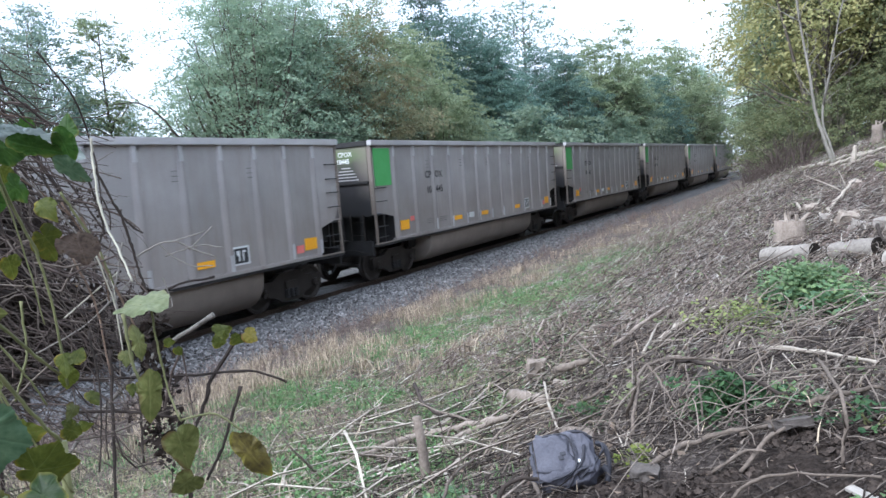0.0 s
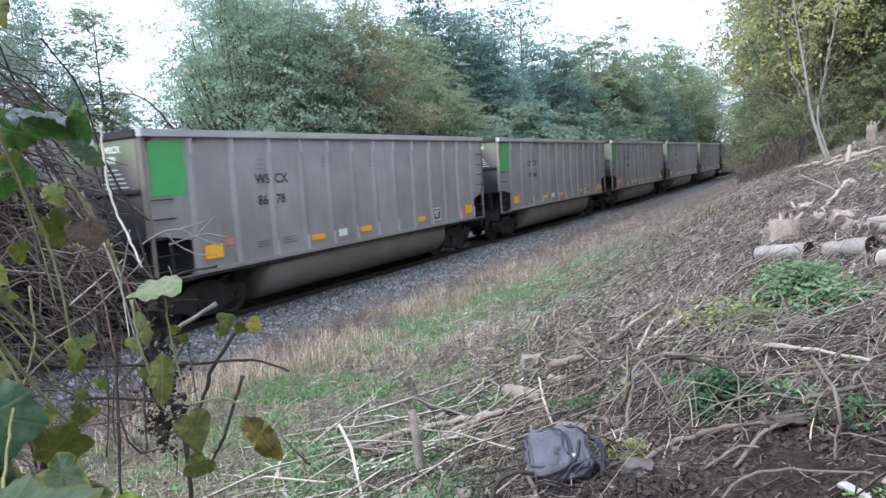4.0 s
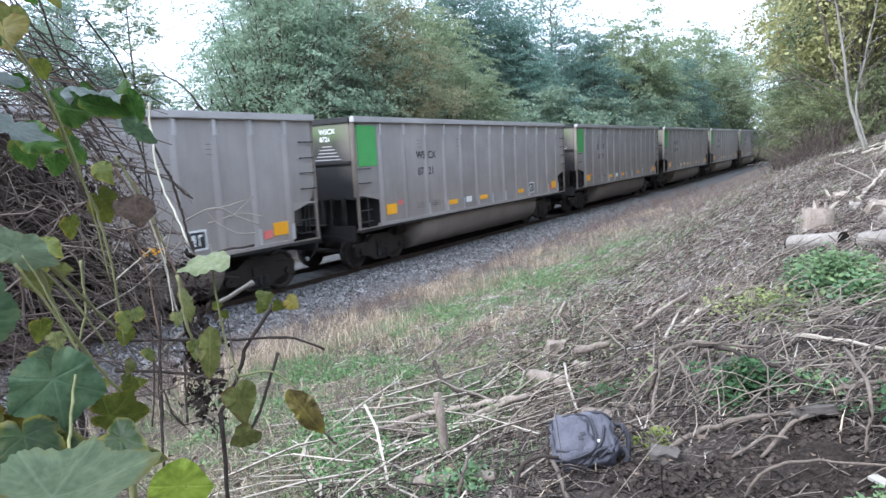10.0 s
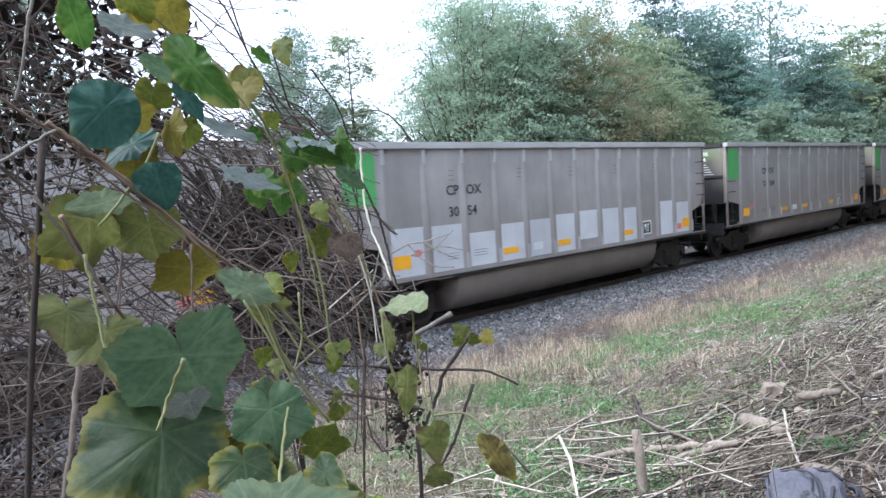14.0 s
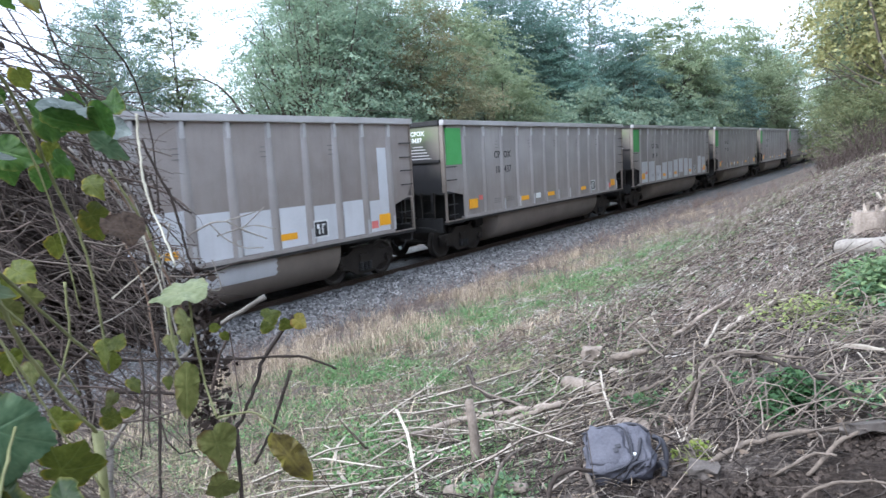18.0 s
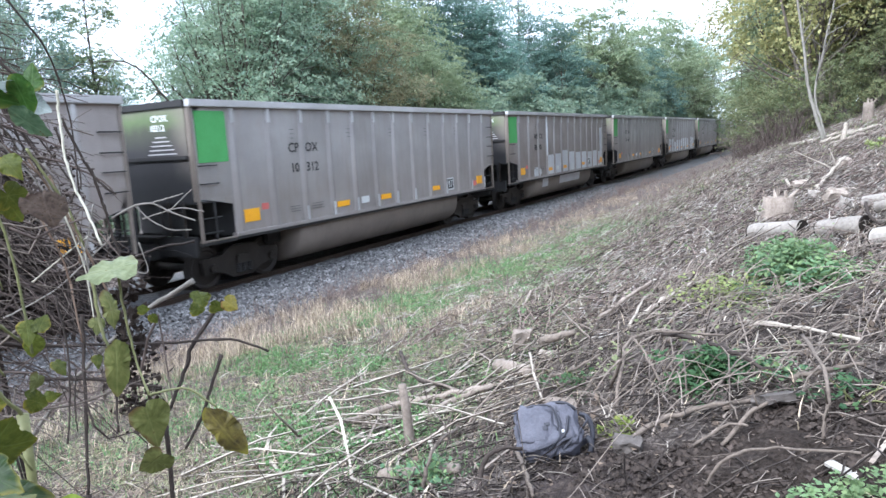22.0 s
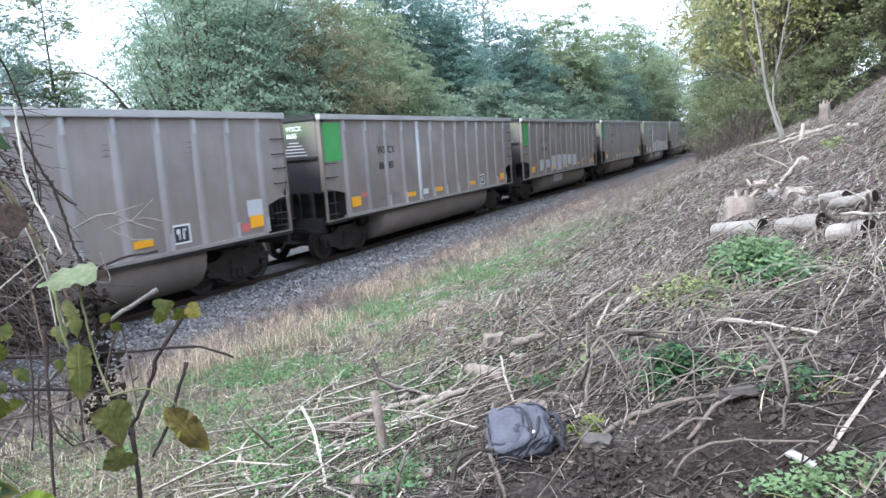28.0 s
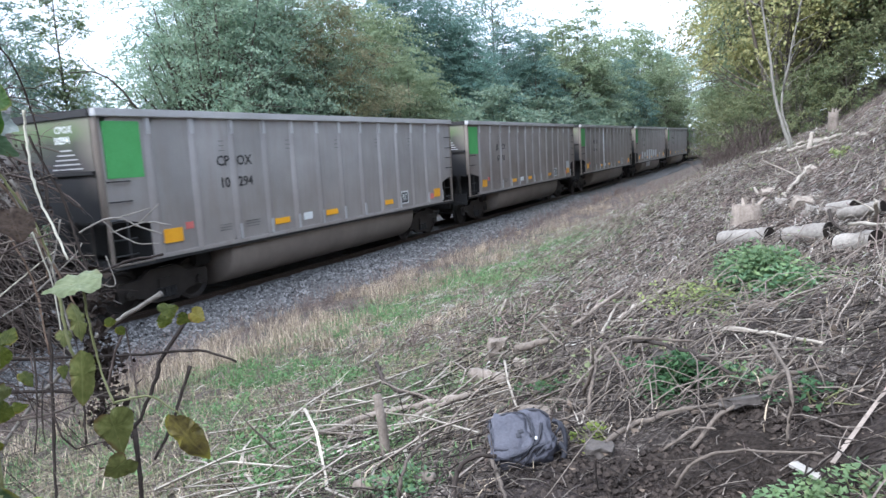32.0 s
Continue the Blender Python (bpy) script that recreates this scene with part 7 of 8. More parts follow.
vine_leaf("grape", M_LDEEP, (-0.524, 0.199, 2.408), 0.043, -90, 25)
vine_leaf("heart", M_LLIME, (-0.758, 0.336, 2.754), 0.040, -80, 40)
vine_leaf("heart", M_LYELL, (-0.755, 0.345, 2.745), 0.033, -90, 30)
vine_leaf("heart", M_LLEAF, (-0.807, 0.372, 2.696), 0.032, -60, 40)
vine_leaf("heart", M_LLIME, (-0.881, 0.456, 2.643), 0.036, -80, 35)
vine_leaf("heart", M_LLEAF, (-0.888, 0.444, 2.612), 0.040, -100, 35)
vine_leaf("heart", M_LLEAF, (-0.856, 0.396, 2.623), 0.045, -80, 30)
vine_leaf("curl", M_LOLIVE, (-0.841, 0.581, 2.409), 0.058, -80, 20)
vine_leaf("heart", M_LLIME, (-0.762, 0.354, 2.521), 0.037, -40, 45)
vine_leaf("heart", M_LLIME, (-0.740, 0.445, 2.382), 0.021, -60, 30)
vine_leaf("heart", M_LLIME, (-0.780, 0.454, 2.338), 0.019, 0, 30)
vine_leaf("heart", M_LLIME, (-0.847, 0.722, 2.368), 0.028, 0, 40)
vine_leaf("heart", M_LLIME, (-0.865, 0.776, 2.359), 0.029, -30, 40)
vine_leaf("heart", M_LLIME, (-0.596, 0.398, 2.419), 0.013, -90, 20)
vine_leaf("heart", M_LYELL, (-0.599, 0.210, 2.408), 0.036, -40, 40)
vine_leaf("grape", M_LLIME, (-0.795, 0.251, 2.736), 0.034, -100, 30)
vine_leaf("heart", M_LDEEP, (-0.575, 0.246, 2.451), 0.030, -60, 30)
vine_leaf("heart", M_LLEAF, (-0.713, 0.171, 2.466), 0.035, -100, 30)
vine_leaf("heart", M_LOLIVE, (-0.807, 0.536, 2.399), 0.027, -90, 40)
vine_leaf("heart", M_LLIME, (-0.697, 0.247, 2.688), 0.041, -90, 35)
vine_leaf("heart", M_LLIME, (-0.651, 0.195, 2.791), 0.045, -60, 30)
vine_leaf("heart", M_LYELL, (-0.680, 0.235, 2.792), 0.051, -70, 30)
vine_leaf("heart", M_LOLIVE, (-0.736, 0.335, 2.745), 0.047, -95, 30)
vine_leaf("heart", M_LLIME, (-0.795, 0.416, 2.804), 0.041, -80, 40)
vine_leaf("heart", M_LLEAF, (-0.810, 0.393, 2.796), 0.034, -60, 30)
vine_leaf("round", M_LBLUE, (-0.639, 0.159, 2.701), 0.071, -135, 12)
vine_leaf("ovate", M_LBLUE, (-0.656, 0.185, 2.673), 0.055, -152, -55)
vine_leaf("round", M_LBLUE, (-0.625, 0.191, 2.637), 0.051, -80, 22)
vine_leaf("ovate", M_LLEAF, (-0.602, 0.218, 2.734), 0.081, -52, 25)
vine_leaf("ovate", M_LPALE, (-0.641, 0.177, 2.770), 0.048, -20, -48)
vine_leaf("ovate", M_LMUTED, (-0.658, 0.209, 2.742), 0.043, -38, -30)
vine_leaf("ovate", M_LBLUE, (-0.654, 0.233, 2.715), 0.047, -62, -45)
vine_leaf("ovate", M_LPALE, (-0.664, 0.270, 2.687), 0.055, -26, -64)
vine_leaf("ovate", M_LPALE, (-0.644, 0.275, 2.639), 0.061, -31, -58)
vine_leaf("grape", M_LYELL, (-0.705, 0.189, 2.693), 0.051, -115, 28)
vine_leaf("grape", M_LYELL, (-0.692, 0.230, 2.685), 0.038, -80, 30)
vine_leaf("grape", M_LYELL, (-0.706, 0.197, 2.659), 0.041, -95, 35)
vine_leaf("grape", M_LOLIVE, (-0.690, 0.150, 2.600), 0.064, -95, 25)
vine_leaf("grape", M_LYELL, (-0.714, 0.132, 2.582), 0.043, -85, 35)
vine_leaf("grape", M_LOLIVE, (-0.695, 0.203, 2.592), 0.054, -80, 30)
vine_leaf("grape", M_LYELL, (-0.682, 0.233, 2.549), 0.053, -90, 48)
vine_leaf("ovate", M_LSAGE, (-0.668, 0.152, 2.621), 0.059, 5, -40)
vine_leaf("grape", M_LOLIVE, (-0.710, 0.128, 2.523), 0.055, -100, 40)
vine_leaf("grape", M_LOLIVE, (-0.699, 0.159, 2.498), 0.060, -80, 38)
vine_leaf("ovate", M_LSAGE, (-0.627, 0.257, 2.536), 0.066, -38, -35)
vine_leaf("grape", M_LMUTED, (-0.582, 0.185, 2.484), 0.089, -70, 38)
vine_leaf("grape", M_LDEEP, (-0.584, 0.157, 2.420), 0.101, -100, 14)
vine_leaf("grape", M_LGREY, (-0.562, 0.176, 2.458), 0.030, -75, 50)
vine_leaf("grape", M_LYELL, (-0.601, 0.238, 2.395), 0.035, -60, 40)
vine_leaf("grape", M_LDEEP, (-0.551, 0.228, 2.376), 0.044, -60, 30)
vine_leaf("ovate", M_LLEAF, (-0.630, 0.139, 2.770), 0.054, -75, 30)
vine_leaf("grape", M_LYELL, (-0.668, 0.210, 2.790), 0.035, -60, 35)
vine_leaf("ovate", M_LLEAF, (-0.626, 0.349, 2.656), 0.046, -20, -35)
vine_leaf("ovate", M_LLEAF, (-0.611, 0.372, 2.658), 0.040, -75, 25)
vine_leaf("ovate", M_LPALE, (-0.625, 0.349, 2.665), 0.051, -12, -68)
vine_leaf("ovate", M_LMUTED, (-0.612, 0.373, 2.635), 0.038, -45, -30)
vine_leaf("grape", M_LYELL, (-0.687, 0.305, 2.727), 0.036, -85, 45)
vine_leaf("grape", M_LMUTED, (-0.551, 0.238, 2.431), 0.053, -85, 22)
vine_leaf("grape", M_LSAGE, (-0.461, 0.195, 2.387), 0.080, 5, -58)
vine_leaf("round", M_LBRIGHT, (-0.485, 0.287, 2.343), 0.055, -15, -20)
vine_leaf("grape", M_LLIME, (-0.540, 0.278, 2.396), 0.036, -5, -45)
vine_leaf("grape", M_LDEEP, (-0.547, 0.216, 2.390), 0.041, -70, 25)
vine_leaf("ovate", M_LDEEP, (-0.511, 0.270, 2.372), 0.039, -20, 40)
vine_stem(M_VBROWN, 0.0012, (-0.615, 0.062, 2.716), (-0.625, 0.082, 2.703), (-0.631, 0.122, 2.674), (-0.635, 0.158, 2.645), (-0.634, 0.196, 2.612), (-0.633, 0.225, 2.576), (-0.633, 0.247, 2.551))
vine_stem(M_VBROWN, 0.0010, (-0.632, 0.115, 2.677), (-0.640, 0.150, 2.644), (-0.644, 0.189, 2.612), (-0.646, 0.220, 2.580))
vine_stem(M_STUB, 0.0014, (-0.624, 0.062, 2.648), (-0.621, 0.077, 2.655), (-0.617, 0.095, 2.667), (-0.612, 0.114, 2.678))
vine_stem(M_STUB, 0.0013, (-0.629, 0.115, 2.792), (-0.637, 0.109, 2.768), (-0.646, 0.104, 2.735), (-0.653, 0.097, 2.706))
vine_stem(M_VINE, 0.0009, (-0.668, 0.190, 2.809), (-0.670, 0.230, 2.777), (-0.668, 0.271, 2.741), (-0.666, 0.300, 2.709), (-0.665, 0.326, 2.669), (-0.664, 0.343, 2.611), (-0.663, 0.353, 2.556), (-0.657, 0.358, 2.489))
vine_stem(M_DARKTWIG, 0.0011, (-0.808, 0.354, 2.871), (-0.817, 0.380, 2.795), (-0.810, 0.417, 2.734), (-0.791, 0.460, 2.683))
vine_stem(M_DARKTWIG, 0.0009, (-0.876, 0.330, 2.871), (-0.869, 0.390, 2.798), (-0.853, 0.435, 2.761), (-0.822, 0.505, 2.686))
vine_stem(M_BRANCH, 0.0014, (-0.649, 0.101, 2.631), (-0.643, 0.129, 2.580), (-0.640, 0.136, 2.565), (-0.634, 0.147, 2.534))
vine_stem(M_VINE, 0.0014, (-0.632, 0.129, 2.581), (-0.630, 0.131, 2.556), (-0.627, 0.133, 2.530), (-0.621, 0.134, 2.493))
vine_stem(M_VBROWN, 0.0011, (-0.646, 0.221, 2.580), (-0.643, 0.217, 2.535), (-0.640, 0.213, 2.500))
vine_stem(M_VINE, 0.0008, (-0.606, 0.254, 2.532), (-0.599, 0.262, 2.510), (-0.588, 0.269, 2.476), (-0.576, 0.275, 2.443))
vine_stem(M_VINE, 0.0011, (-0.627, 0.258, 2.524), (-0.619, 0.282, 2.473), (-0.613, 0.296, 2.431), (-0.604, 0.310, 2.388), (-0.591, 0.326, 2.346))
vine_stem(M_VINE, 0.0010, (-0.636, 0.283, 2.515), (-0.638, 0.302, 2.491), (-0.632, 0.325, 2.446), (-0.634, 0.337, 2.419))
vine_stem(M_DARKTWIG, 0.0012, (-0.816, 0.496, 2.442), (-0.802, 0.494, 2.377), (-0.793, 0.483, 2.322), (-0.784, 0.467, 2.274))
vine_stem(M_DARKTWIG, 0.0010, (-0.795, 0.496, 2.355), (-0.789, 0.484, 2.315), (-0.781, 0.479, 2.285))
vine_stem(M_VINE, 0.0018, (-0.765, 0.310, 2.774), (-0.760, 0.335, 2.743), (-0.754, 0.361, 2.709), (-0.769, 0.388, 2.658), (-0.780, 0.413, 2.589), (-0.781, 0.430, 2.549), (-0.775, 0.437, 2.455), (-0.764, 0.432, 2.396))
vine_stem(M_VBROWN, 0.0021, (-0.630, 0.112, 2.686), (-0.629, 0.130, 2.671), (-0.642, 0.172, 2.638), (-0.650, 0.218, 2.592), (-0.654, 0.258, 2.559), (-0.661, 0.288, 2.534))
vine_stem(M_VINE, 0.0020, (-0.661, 0.288, 2.534), (-0.680, 0.316, 2.458), (-0.678, 0.340, 2.412), (-0.672, 0.366, 2.365))
vine_stem(M_VBROWN, 0.0019, (-0.655, 0.120, 2.613), (-0.689, 0.149, 2.558), (-0.719, 0.175, 2.514), (-0.744, 0.215, 2.473))
vine_stem(M_STUB, 0.0044, (-1.050, 0.893, 2.368), (-1.137, 0.835, 2.314), (-1.275, 0.752, 2.175), (-1.327, 0.706, 2.082))
vine_stem(M_DARKTWIG, 0.0027, (-1.040, 0.429, 2.395), (-1.027, 0.495, 2.374), (-1.047, 0.570, 2.332), (-1.019, 0.681, 2.309), (-0.982, 0.772, 2.288), (-0.923, 0.865, 2.277), (-0.879, 0.896, 2.247))
vine_stem(M_DARKTWIG, 0.0047, (-1.258, 1.147, 2.257), (-1.294, 1.080, 2.178), (-1.299, 1.029, 2.080), (-1.308, 0.987, 2.022))
vine_stem(M_DARKTWIG, 0.0024, (-0.943, 0.604, 2.382), (-0.923, 0.579, 2.268), (-0.891, 0.545, 2.147))
vine_stem(M_DARKTWIG, 0.0020, (-0.991, 0.674, 2.286), (-0.967, 0.650, 2.181))
vine_stem(M_DARKTWIG, 0.0017, (-1.163, 0.602, 2.892), (-1.170, 0.629, 2.794), (-1.155, 0.678, 2.688), (-1.122, 0.734, 2.554))
vine_stem(M_DARKTWIG, 0.0018, (-1.304, 0.767, 2.895), (-1.286, 0.822, 2.809), (-1.285, 0.847, 2.686), (-1.287, 0.845, 2.536))
vine_stem(M_DARKTWIG, 0.0027, (-1.047, 0.584, 2.281), (-0.995, 0.657, 2.262), (-0.940, 0.717, 2.234))
vine_stem(M_VINE, 0.0012, (-0.464, 0.197, 2.405), (-0.507, 0.224, 2.424), (-0.529, 0.243, 2.444))
vine_stem(M_VINE, 0.0011, (-0.561, 0.405, 2.501), (-0.563, 0.408, 2.462), (-0.560, 0.411, 2.418), (-0.540, 0.406, 2.390))
vine_stem(M_VINE, 0.0011, (-0.540, 0.406, 2.390), (-0.521, 0.430, 2.393), (-0.499, 0.443, 2.371))
vine_stem(M_VINE, 0.0019, (-0.740, 0.495, 2.467), (-0.727, 0.491, 2.400), (-0.705, 0.497, 2.347))
vine_stem(M_VINE, 0.0014, (-0.513, 0.157, 2.505), (-0.530, 0.149, 2.474), (-0.527, 0.138, 2.455))
vine_stem(M_VINE, 0.0014, (-0.630, 0.197, 2.679), (-0.638, 0.183, 2.646), (-0.650, 0.146, 2.602))
vine_stem(M_VBROWN, 0.0020, (-0.706, 0.238, 2.591), (-0.724, 0.239, 2.539), (-0.741, 0.244, 2.511))
vine_stem(M_BRANCH, 0.0039, (-1.012, 0.200, 2.431), (-1.001, 0.186, 2.367), (-0.984, 0.167, 2.294), (-0.963, 0.144, 2.227))
vine_stem(M_VBROWN, 0.0022, (-0.763, 0.227, 2.324), (-0.748, 0.247, 2.303), (-0.731, 0.264, 2.278))
vine_stem(M_VBROWN, 0.0025, (-0.907, 0.203, 2.431), (-0.890, 0.225, 2.377), (-0.865, 0.231, 2.302), (-0.836, 0.230, 2.233))
vine_stem(M_VINE, 0.0018, (-0.727, 0.314, 2.539), (-0.735, 0.383, 2.449), (-0.736, 0.409, 2.418))
vine_stem(M_STUB, 0.0013, (-1.062, 0.809, 2.495), (-1.023, 0.858, 2.511), (-0.995, 0.888, 2.499))
vine_stem(M_STUB, 0.0012, (-1.036, 0.842, 2.502), (-1.009, 0.877, 2.540))
vine_stem(M_VINE, 0.0015, (-0.832, 0.430, 2.493), (-0.824, 0.425, 2.431), (-0.823, 0.403, 2.380))
vine_stem(M_DARKTWIG, 0.0023, (-1.082, 0.932, 2.436), (-1.086, 0.849, 2.437), (-1.084, 0.766, 2.418))
vine_stem(M_STUB, 0.0010, (-0.905, 0.681, 2.477), (-0.891, 0.686, 2.424), (-0.935, 0.636, 2.456))
vine_stem(M_DARKTWIG, 0.0031, (-1.031, 0.923, 2.217), (-1.035, 0.870, 2.117), (-1.043, 0.827, 2.062))
vine_leaf("heart", M_LLIME, (-0.746, 0.331, 2.508), 0.033, -30, 30)
vine_leaf("heart", M_LOLIVE, (-0.743, 0.332, 2.488), 0.040, -70, 30)
vine_leaf("heart", M_LLIME, (-0.738, 0.326, 2.441), 0.030, -100, 30)
vine_leaf("heart", M_LLEAF, (-0.854, 0.455, 2.626), 0.044, -50, 35)
vine_leaf("heart", M_LLIME, (-0.862, 0.440, 2.534), 0.035, -80, 30)
vine_leaf("heart", M_LLIME, (-0.692, 0.287, 2.407), 0.028, -60, 30)
vine_leaf("heart", M_LLEAF, (-0.785, 0.370, 2.638), 0.050, -20, 35)
vine_leaf("heart", M_LLIME, (-0.709, 0.351, 2.377), 0.040, -10, 45)
vine_leaf("heart", M_LOLIVE, (-0.774, 0.358, 2.417), 0.028, -90, 30)
vine_leaf("heart", M_LLIME, (-0.727, 0.410, 2.355), 0.032, -30, 40)
vine_leaf("heart", M_LYELL, (-0.627, 0.267, 2.356), 0.032, -70, 30)
vine_leaf("heart", M_LLIME, (-0.884, 0.502, 2.601), 0.038, -60, 40)
vine_leaf("heart", M_LLIME, (-0.732, 0.503, 2.373), 0.026, -90, 20)
vine_leaf("heart", M_LLIME, (-0.862, 0.748, 2.380), 0.040, 10, 40)
vine_leaf("heart", M_LYELL, (-0.832, 0.775, 2.366), 0.036, -40, 40)
vine_leaf("heart", M_LLIME, (-0.781, 0.443, 2.401), 0.030, -100, 30)
vine_leaf("heart", M_LLIME, (-0.885, 0.499, 2.549), 0.046, -70, 30)
vine_leaf("heart", M_LOLIVE, (-0.735, 0.352, 2.498), 0.030, -10, 50)
vine_leaf("heart", M_LLEAF, (-0.765, 0.402, 2.668), 0.060, -15, 45)
vine_leaf("curl", M_LPALE, (-0.757, 0.414, 2.679), 0.057, -10, 20)
vine_leaf("heart", M_LLIME, (-0.797, 0.596, 2.402), 0.018, 0, 30)
vine_leaf("heart", M_LLIME, (-0.827, 0.633, 2.379), 0.018, -60, 30)
vine_leaf("heart", M_LOLIVE, (-0.730, 0.415, 2.376), 0.021, -120, 30)
vine_stem(M_VBROWN, 0.0018, (-0.906, 0.562, 2.583), (-0.888, 0.581, 2.498), (-0.864, 0.597, 2.418))
vine_stem(M_STUB, 0.0018, (-0.951, 0.584, 2.600), (-0.933, 0.606, 2.511), (-0.905, 0.612, 2.370))
vine_stem(M_PALESTEM, 0.0011, (-0.855, 0.544, 2.534), (-0.841, 0.554, 2.467), (-0.830, 0.549, 2.391))
vine_stem(M_STUB, 0.0015, (-0.988, 0.700, 2.509), (-0.968, 0.728, 2.528), (-0.951, 0.749, 2.529), (-0.932, 0.768, 2.510), (-0.909, 0.793, 2.495))
vine_stem(M_STUB, 0.0011, (-0.951, 0.749, 2.529), (-0.936, 0.766, 2.534), (-0.921, 0.784, 2.540))
vine_stem(M_STUB, 0.0011, (-0.968, 0.728, 2.528), (-0.956, 0.740, 2.504), (-0.934, 0.763, 2.482), (-0.913, 0.787, 2.481))
vine_stem(M_PALESTEM, 0.0012, (-0.960, 0.551, 2.440), (-0.943, 0.584, 2.468), (-0.923, 0.618, 2.497))
vine_stem(M_STUB, 0.0013, (-1.018, 0.537, 2.389), (-0.989, 0.593, 2.413), (-0.950, 0.664, 2.481), (-0.945, 0.673, 2.498))
vine_stem(M_VBROWN, 0.0015, (-0.964, 0.563, 2.561), (-0.938, 0.589, 2.459), (-0.920, 0.584, 2.350))
vine_stem(M_DARKTWIG, 0.0016, (-0.981, 0.626, 2.650), (-0.977, 0.635, 2.599), (-0.973, 0.640, 2.559), (-0.978, 0.631, 2.540))
vine_stem(M_PALESTEM, 0.0015, (-0.767, 0.502, 2.678), (-0.769, 0.502, 2.657), (-0.762, 0.497, 2.634), (-0.753, 0.492, 2.602), (-0.742, 0.491, 2.570), (-0.716, 0.489, 2.533), (-0.702, 0.487, 2.508))
vine_stem(M_DARKTWIG, 0.0017, (-0.887, 0.578, 2.656), (-0.880, 0.592, 2.610), (-0.872, 0.604, 2.575), (-0.865, 0.613, 2.562), (-0.858, 0.622, 2.553))
vine_stem(M_DARKTWIG, 0.0020, (-0.891, 0.612, 2.588), (-0.886, 0.617, 2.552), (-0.881, 0.620, 2.520), (-0.876, 0.622, 2.491), (-0.870, 0.625, 2.467))
vine_stem(M_VINE, 0.0017, (-0.910, 0.541, 2.619), (-0.901, 0.556, 2.581), (-0.889, 0.573, 2.537), (-0.879, 0.580, 2.486))
vine_stem(M_VBROWN, 0.0013, (-0.953, 0.566, 2.606), (-0.939, 0.588, 2.551), (-0.928, 0.599, 2.505), (-0.922, 0.599, 2.457))
vine_stem(M_STUB, 0.0013, (-0.974, 0.524, 2.653), (-0.953, 0.566, 2.585), (-0.931, 0.597, 2.518), (-0.914, 0.613, 2.463))
vine_stem(M_VBROWN, 0.0013, (-0.989, 0.490, 2.673), (-0.967, 0.540, 2.629), (-0.948, 0.576, 2.584))
vine_stem(M_STUB, 0.0011, (-0.904, 0.552, 2.592), (-0.895, 0.564, 2.546), (-0.891, 0.566, 2.511))
vine_stem(M_PALESTEM, 0.0010, (-0.891, 0.570, 2.541), (-0.883, 0.578, 2.510), (-0.876, 0.579, 2.463))
vine_stem(M_DARKTWIG, 0.0011, (-0.885, 0.583, 2.609), (-0.881, 0.590, 2.585), (-0.881, 0.588, 2.562))
vine_stem(M_STUB, 0.0011, (-0.832, 0.570, 2.545), (-0.835, 0.560, 2.506), (-0.837, 0.550, 2.478))
vine_stem(M_DARKTWIG, 0.0013, (-1.128, 0.531, 2.752), (-1.114, 0.574, 2.703), (-1.099, 0.610, 2.642), (-1.075, 0.655, 2.630))
vine_stem(M_DARKTWIG, 0.0015, (-1.110, 0.559, 2.785), (-1.099, 0.596, 2.736), (-1.084, 0.634, 2.684), (-1.068, 0.666, 2.638))
vine_stem(M_VBROWN, 0.0011, (-1.036, 0.482, 2.772), (-1.026, 0.515, 2.740), (-1.000, 0.570, 2.729))
vine_stem(M_BRANCH, 0.0042, (-0.963, 0.144, 2.230), (-0.959, 0.129, 1.824), (-0.954, 0.115, 1.406), (-0.950, 0.100, 1.000))
vine_stem(M_VBROWN, 0.0040, (-0.836, 0.230, 2.235), (-0.824, 0.220, 1.827), (-0.812, 0.210, 1.408), (-0.800, 0.200, 1.000))
vine_stem(M_VINE, 0.0040, (-0.672, 0.366, 2.367), (-0.655, 0.344, 1.932), (-0.637, 0.322, 1.485), (-0.620, 0.300, 1.050))
vine_stem(M_DARKTWIG, 0.0026, (-0.690, 0.120, 2.680), (-0.712, 0.085, 2.400), (-0.740, 0.044, 2.005), (-0.760, -0.004, 1.495), (-0.780, -0.050, 1.000))
vine_stem(M_DARKTWIG, 0.0050, (-1.308, 0.987, 2.022), (-1.302, 0.975, 1.652), (-1.296, 0.962, 1.270), (-1.290, 0.950, 0.900))
vine_stem(M_STUB, 0.0055, (-1.327, 0.706, 2.080), (-1.338, 0.678, 1.691), (-1.349, 0.648, 1.289), (-1.360, 0.620, 0.900))
vine_stem(M_DARKTWIG, 0.0030, (-0.891, 0.545, 2.147), (-0.884, 0.530, 1.768), (-0.877, 0.515, 1.379), (-0.870, 0.500, 1.000))


CLUMP = (-1.035, 0.731, 2.244)


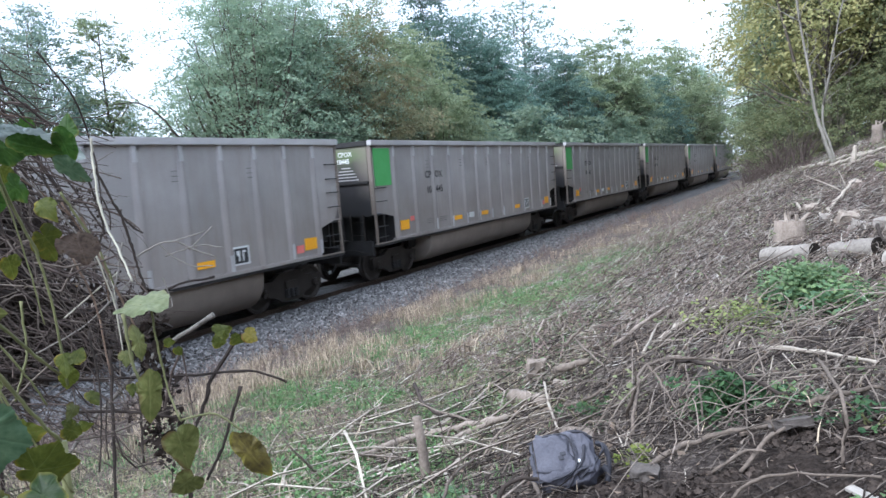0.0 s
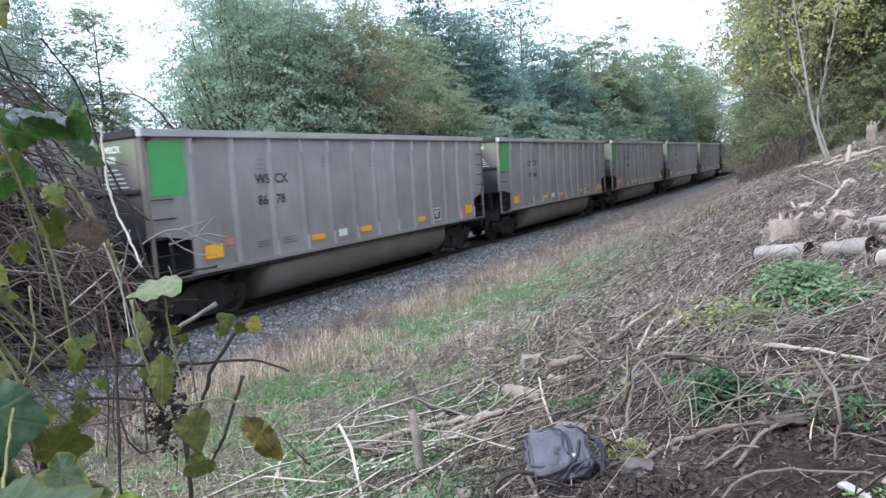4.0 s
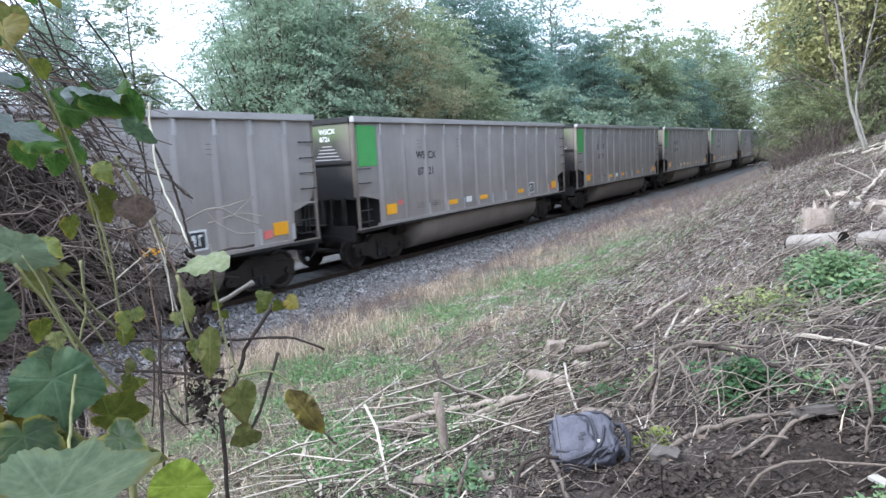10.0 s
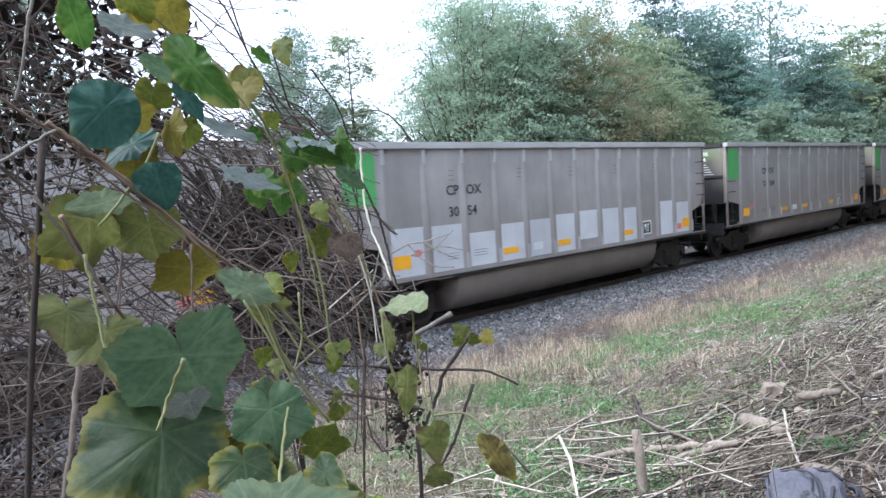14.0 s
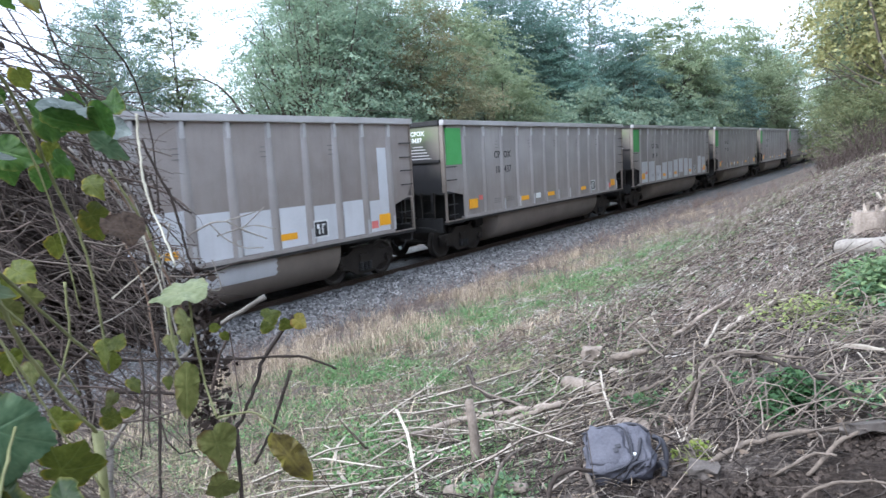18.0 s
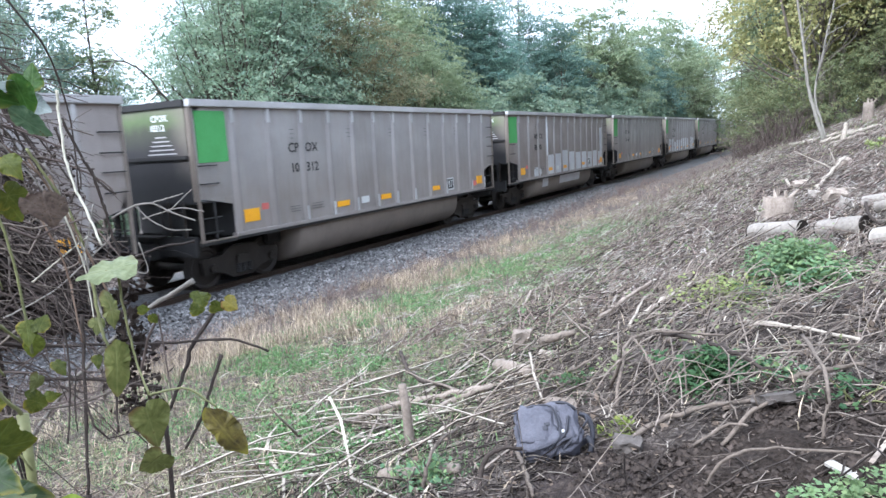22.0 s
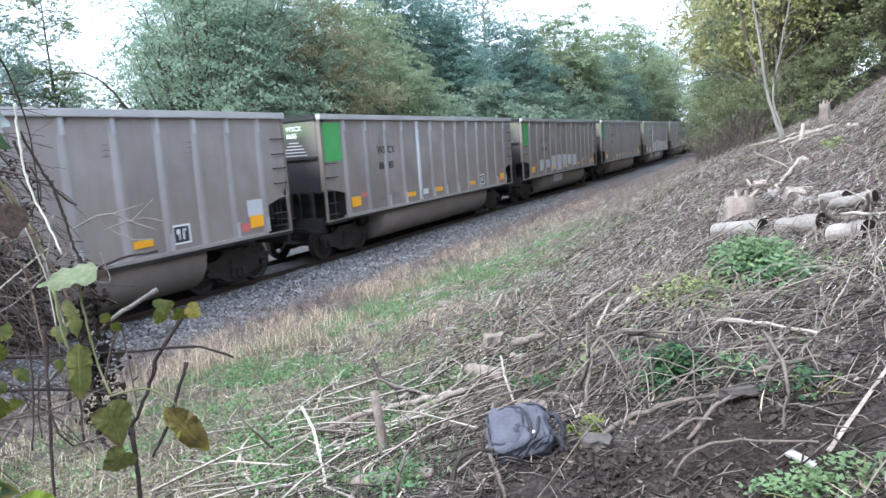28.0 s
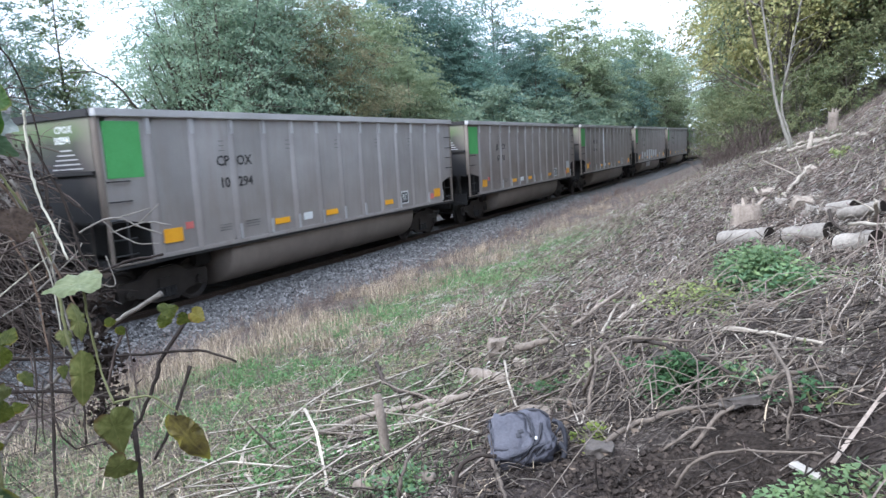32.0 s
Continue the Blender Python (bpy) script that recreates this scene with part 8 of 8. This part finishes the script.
def near_brush():
    """The dead tangle behind the vine: thin dark canes, a shaggy dark stump of old vines, caught leaves."""
    r = np.random.default_rng(77)
    t = tagged(new("dead_brush"), "dark tangle of dead vines and twigs behind the grapevine", "brush")
    fine, grey, red = Pile(), Pile(), Pile()
    for i in range(1900):
        # canes hang and arch behind the vine, thickest away from the open verge
        near = r.random()
        lo, hi, top = (73 + 6 * r.random(), 104, 3.3) if near < 0.90 else (60, 68, 2.7) if near < 0.985 else (54, 61, 2.3)
        a, d = radians(r.uniform(lo, hi)), r.uniform(1.1, 2.4)
        h = r.uniform(1.3 if near < 0.90 else 2.25, top)
        x, y = -d * math.sin(a), d * math.cos(a)
        ln = r.uniform(0.2, 0.8) * (1.0 if near < 0.90 else 0.55)
        e = radians(r.normal(-38, 34))
        s = -1 if r.random() < 0.62 else 1
        v = np.array([s * math.cos(a) * math.cos(e), s * math.sin(a) * math.cos(e), math.sin(e) * s]) * ln
        if math.atan2(-(x + v[0]), y + v[1]) < radians(54) or h + v[2] > top + 0.1:
            v *= 0.3
        C = wander((x, y, h), np.array([x, y, h]) + v, 7, 0.016, r)
        C[:, 2] += np.sin(np.linspace(0, np.pi, 7)) * r.normal(0.02, 0.08)
        (fine if i % 4 else grey).tube(C, np.linspace(1, 0.45, 7) * (0.0007 + 0.0022 * r.random() ** 2.2), 4, caps=False)
    tagged(grey.done("grey_cane_tangle", M_TWIG, t), kind="stuff")
    # thin canes that arch down out of the thicket towards the track
    for i in range(900):
        a, d = radians(57 + 19 * r.random() ** 0.7), r.uniform(1.0, 2.0)
        roof = float(np.interp(math.degrees(a), [57, 62, 68, 76], [2.6, 2.76, 2.92, 3.1]))
        h = r.uniform(2.25 if a < radians(65) else 1.9, roof)
        p = np.array([-d * math.sin(a), d * math.cos(a), h])
        e = radians(r.normal(-32, 22))
        ln = r.uniform(0.12, 0.5)
        s = 1 if r.random() < 0.8 else -1
        v = np.array([s * math.cos(a) * math.cos(e), s * math.sin(a) * math.cos(e), math.sin(e)]) * ln
        if math.atan2(-(p[0] + v[0]), p[1] + v[1]) < radians(55):
            v *= 0.35
        C = wander(p, p + v, 6, 0.012, r)
        (fine if i % 3 else red).tube(C, np.linspace(1, 0.5, 6) * (0.0006 + 0.0014 * r.random() ** 2), 4, caps=False)
    tagged(red.done("red_brown_cane_tangle", M_TWIG, t), kind="stuff")
    tagged(fine.done("dark_cane_tangle", M_BACKTWIG, t), kind="stuff")
    core = Pile()
    for i in range(160):
        w = r.normal(0, 0.075)
        low_end = 0.5 if i % 40 == 0 else r.uniform(2.18, 2.42)
        b = np.array([-1.62 + 0.48 * w + r.normal(0, 0.04), 0.88 + 0.88 * w + r.normal(0, 0.04), low_end])
        m = np.array([-1.62 + 0.48 * w + r.normal(0, 0.05), 0.86 + 0.88 * w + r.normal(0, 0.05), 2.35])
        e = np.array([-1.66 + 0.5 * w + r.normal(-0.05, 0.07), 0.80 + 0.6 * w + r.normal(-0.06, 0.08), r.uniform(2.4, 2.78)])
        q = np.linspace(0, 1, 10)[:, None]
        C = (1 - q) ** 2 * b + 2 * q * (1 - q) * m + q * q * e + r.normal(0, 0.012, (10, 3))
        core.tube(C, np.linspace(0.5, 0.4, 10) * r.uniform(0.004, 0.015), 5, caps=False)
    tagged(core.done("old_vines", M_DARKTWIG, t), kind="stuff")
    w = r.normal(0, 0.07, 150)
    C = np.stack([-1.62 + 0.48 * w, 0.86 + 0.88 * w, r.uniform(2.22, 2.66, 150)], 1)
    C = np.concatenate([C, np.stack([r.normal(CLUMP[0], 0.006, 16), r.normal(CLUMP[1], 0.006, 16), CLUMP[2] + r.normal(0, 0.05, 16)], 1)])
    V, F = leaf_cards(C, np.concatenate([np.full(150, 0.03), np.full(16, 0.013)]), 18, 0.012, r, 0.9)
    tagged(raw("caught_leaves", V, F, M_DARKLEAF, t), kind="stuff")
    # withered leaves hanging in a string down to the twigs
    q = r.random(50)[:, None]
    C = np.array([-1.063, 0.758, 2.446]) * (1 - q) + np.array([-1.020, 0.730, 2.200]) * q + r.normal(0, 0.011, (50, 3))
    V, F = leaf_cards(C, np.full(50, 0.008), 5, 0.017, r, 0.9)
    tagged(raw("hanging_leaves", V, F, M_DARKLEAF, t), kind="stuff")
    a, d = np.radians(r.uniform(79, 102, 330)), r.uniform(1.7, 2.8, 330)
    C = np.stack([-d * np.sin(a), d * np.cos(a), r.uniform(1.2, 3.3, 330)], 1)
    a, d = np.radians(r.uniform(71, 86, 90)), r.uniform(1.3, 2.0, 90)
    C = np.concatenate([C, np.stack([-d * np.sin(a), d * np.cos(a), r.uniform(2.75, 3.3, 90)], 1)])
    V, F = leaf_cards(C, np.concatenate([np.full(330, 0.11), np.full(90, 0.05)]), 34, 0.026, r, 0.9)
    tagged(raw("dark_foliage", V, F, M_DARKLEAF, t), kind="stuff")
    back = Pile()
    for i in range(1300):
        a, d = radians(r.uniform(78, 106)), r.uniform(1.5, 2.6)
        p = np.array([-d * math.sin(a), d * math.cos(a), r.uniform(0.7, 2.5)])
        C = wander(p, p + r.normal(0, 0.28, 3) * [1, 1, 0.6], 6, 0.02, r)
        back.tube(C, np.linspace(1, 0.5, 6) * r.uniform(0.001, 0.004), 4, caps=False)
    tagged(back.done("brown_cane_tangle", M_BACKTWIG, t), kind="stuff")
    low = Pile()
    for i in range(34):
        x, y = r.uniform(-2.3, -0.9), r.uniform(0.5, 2.2)
        z = lie_at(x, y)
        C = wander((x, y, z), (x + r.normal(0, 0.35), y + r.normal(0, 0.35), z + r.uniform(0.3, 1.15)), 7, 0.02, r)
        low.tube(C, np.linspace(1, 0.4, 7) * r.uniform(0.0015, 0.004), 5, caps=False)
    tagged(low.done("low_cane_tangle", M_TWIG, t), kind="stuff")


near_brush()


# ---- what moves: the train and its wheels ----
def run(t):
    """How far the train has gone, in metres."""
    return float(np.interp(t, RUN_T, RUN_D))


SLACK = {-5: -0.1}
RUN_T = [0, 1, 2, 3, 6, 7, 8, 9, 10, 11, 12, 13, 14, 17, 18, 19, 20, 21, 22, 23, 24, 25, 28, 29, 30, 31, 32]
RUN_D = [0, 5.95, 11.95, 18.07, 36.28, 42.31, 48.39, 54.53, 60.65, 66.97, 73.11, 79.19, 85.51, 103.94, 109.81, 116.10, 122.2, 128.5, 134.68, 140.69, 146.75, 152.87, 171.23, 177.50, 183.58, 189.47, 195.64]


def motions():
    times = RUN_T
    turns = [i * 32 / 400 for i in range(401)]
    for number, car in cars.items():
        y = -0.37 + number * CAR_PITCH + SLACK.get(number, 0.0)
        walk(car, [(t, pose(TRACK_X, y + run(t), 0)) for t in times])
        for ob in car.children_recursive:
            if ob.name.startswith("wheelset"):
                x0, y0, z0 = ob.location
                walk(ob, [(t, pose(x0, y0, z0, -math.degrees(run(t) / 0.459), 0, 0)) for t in turns])


motions()
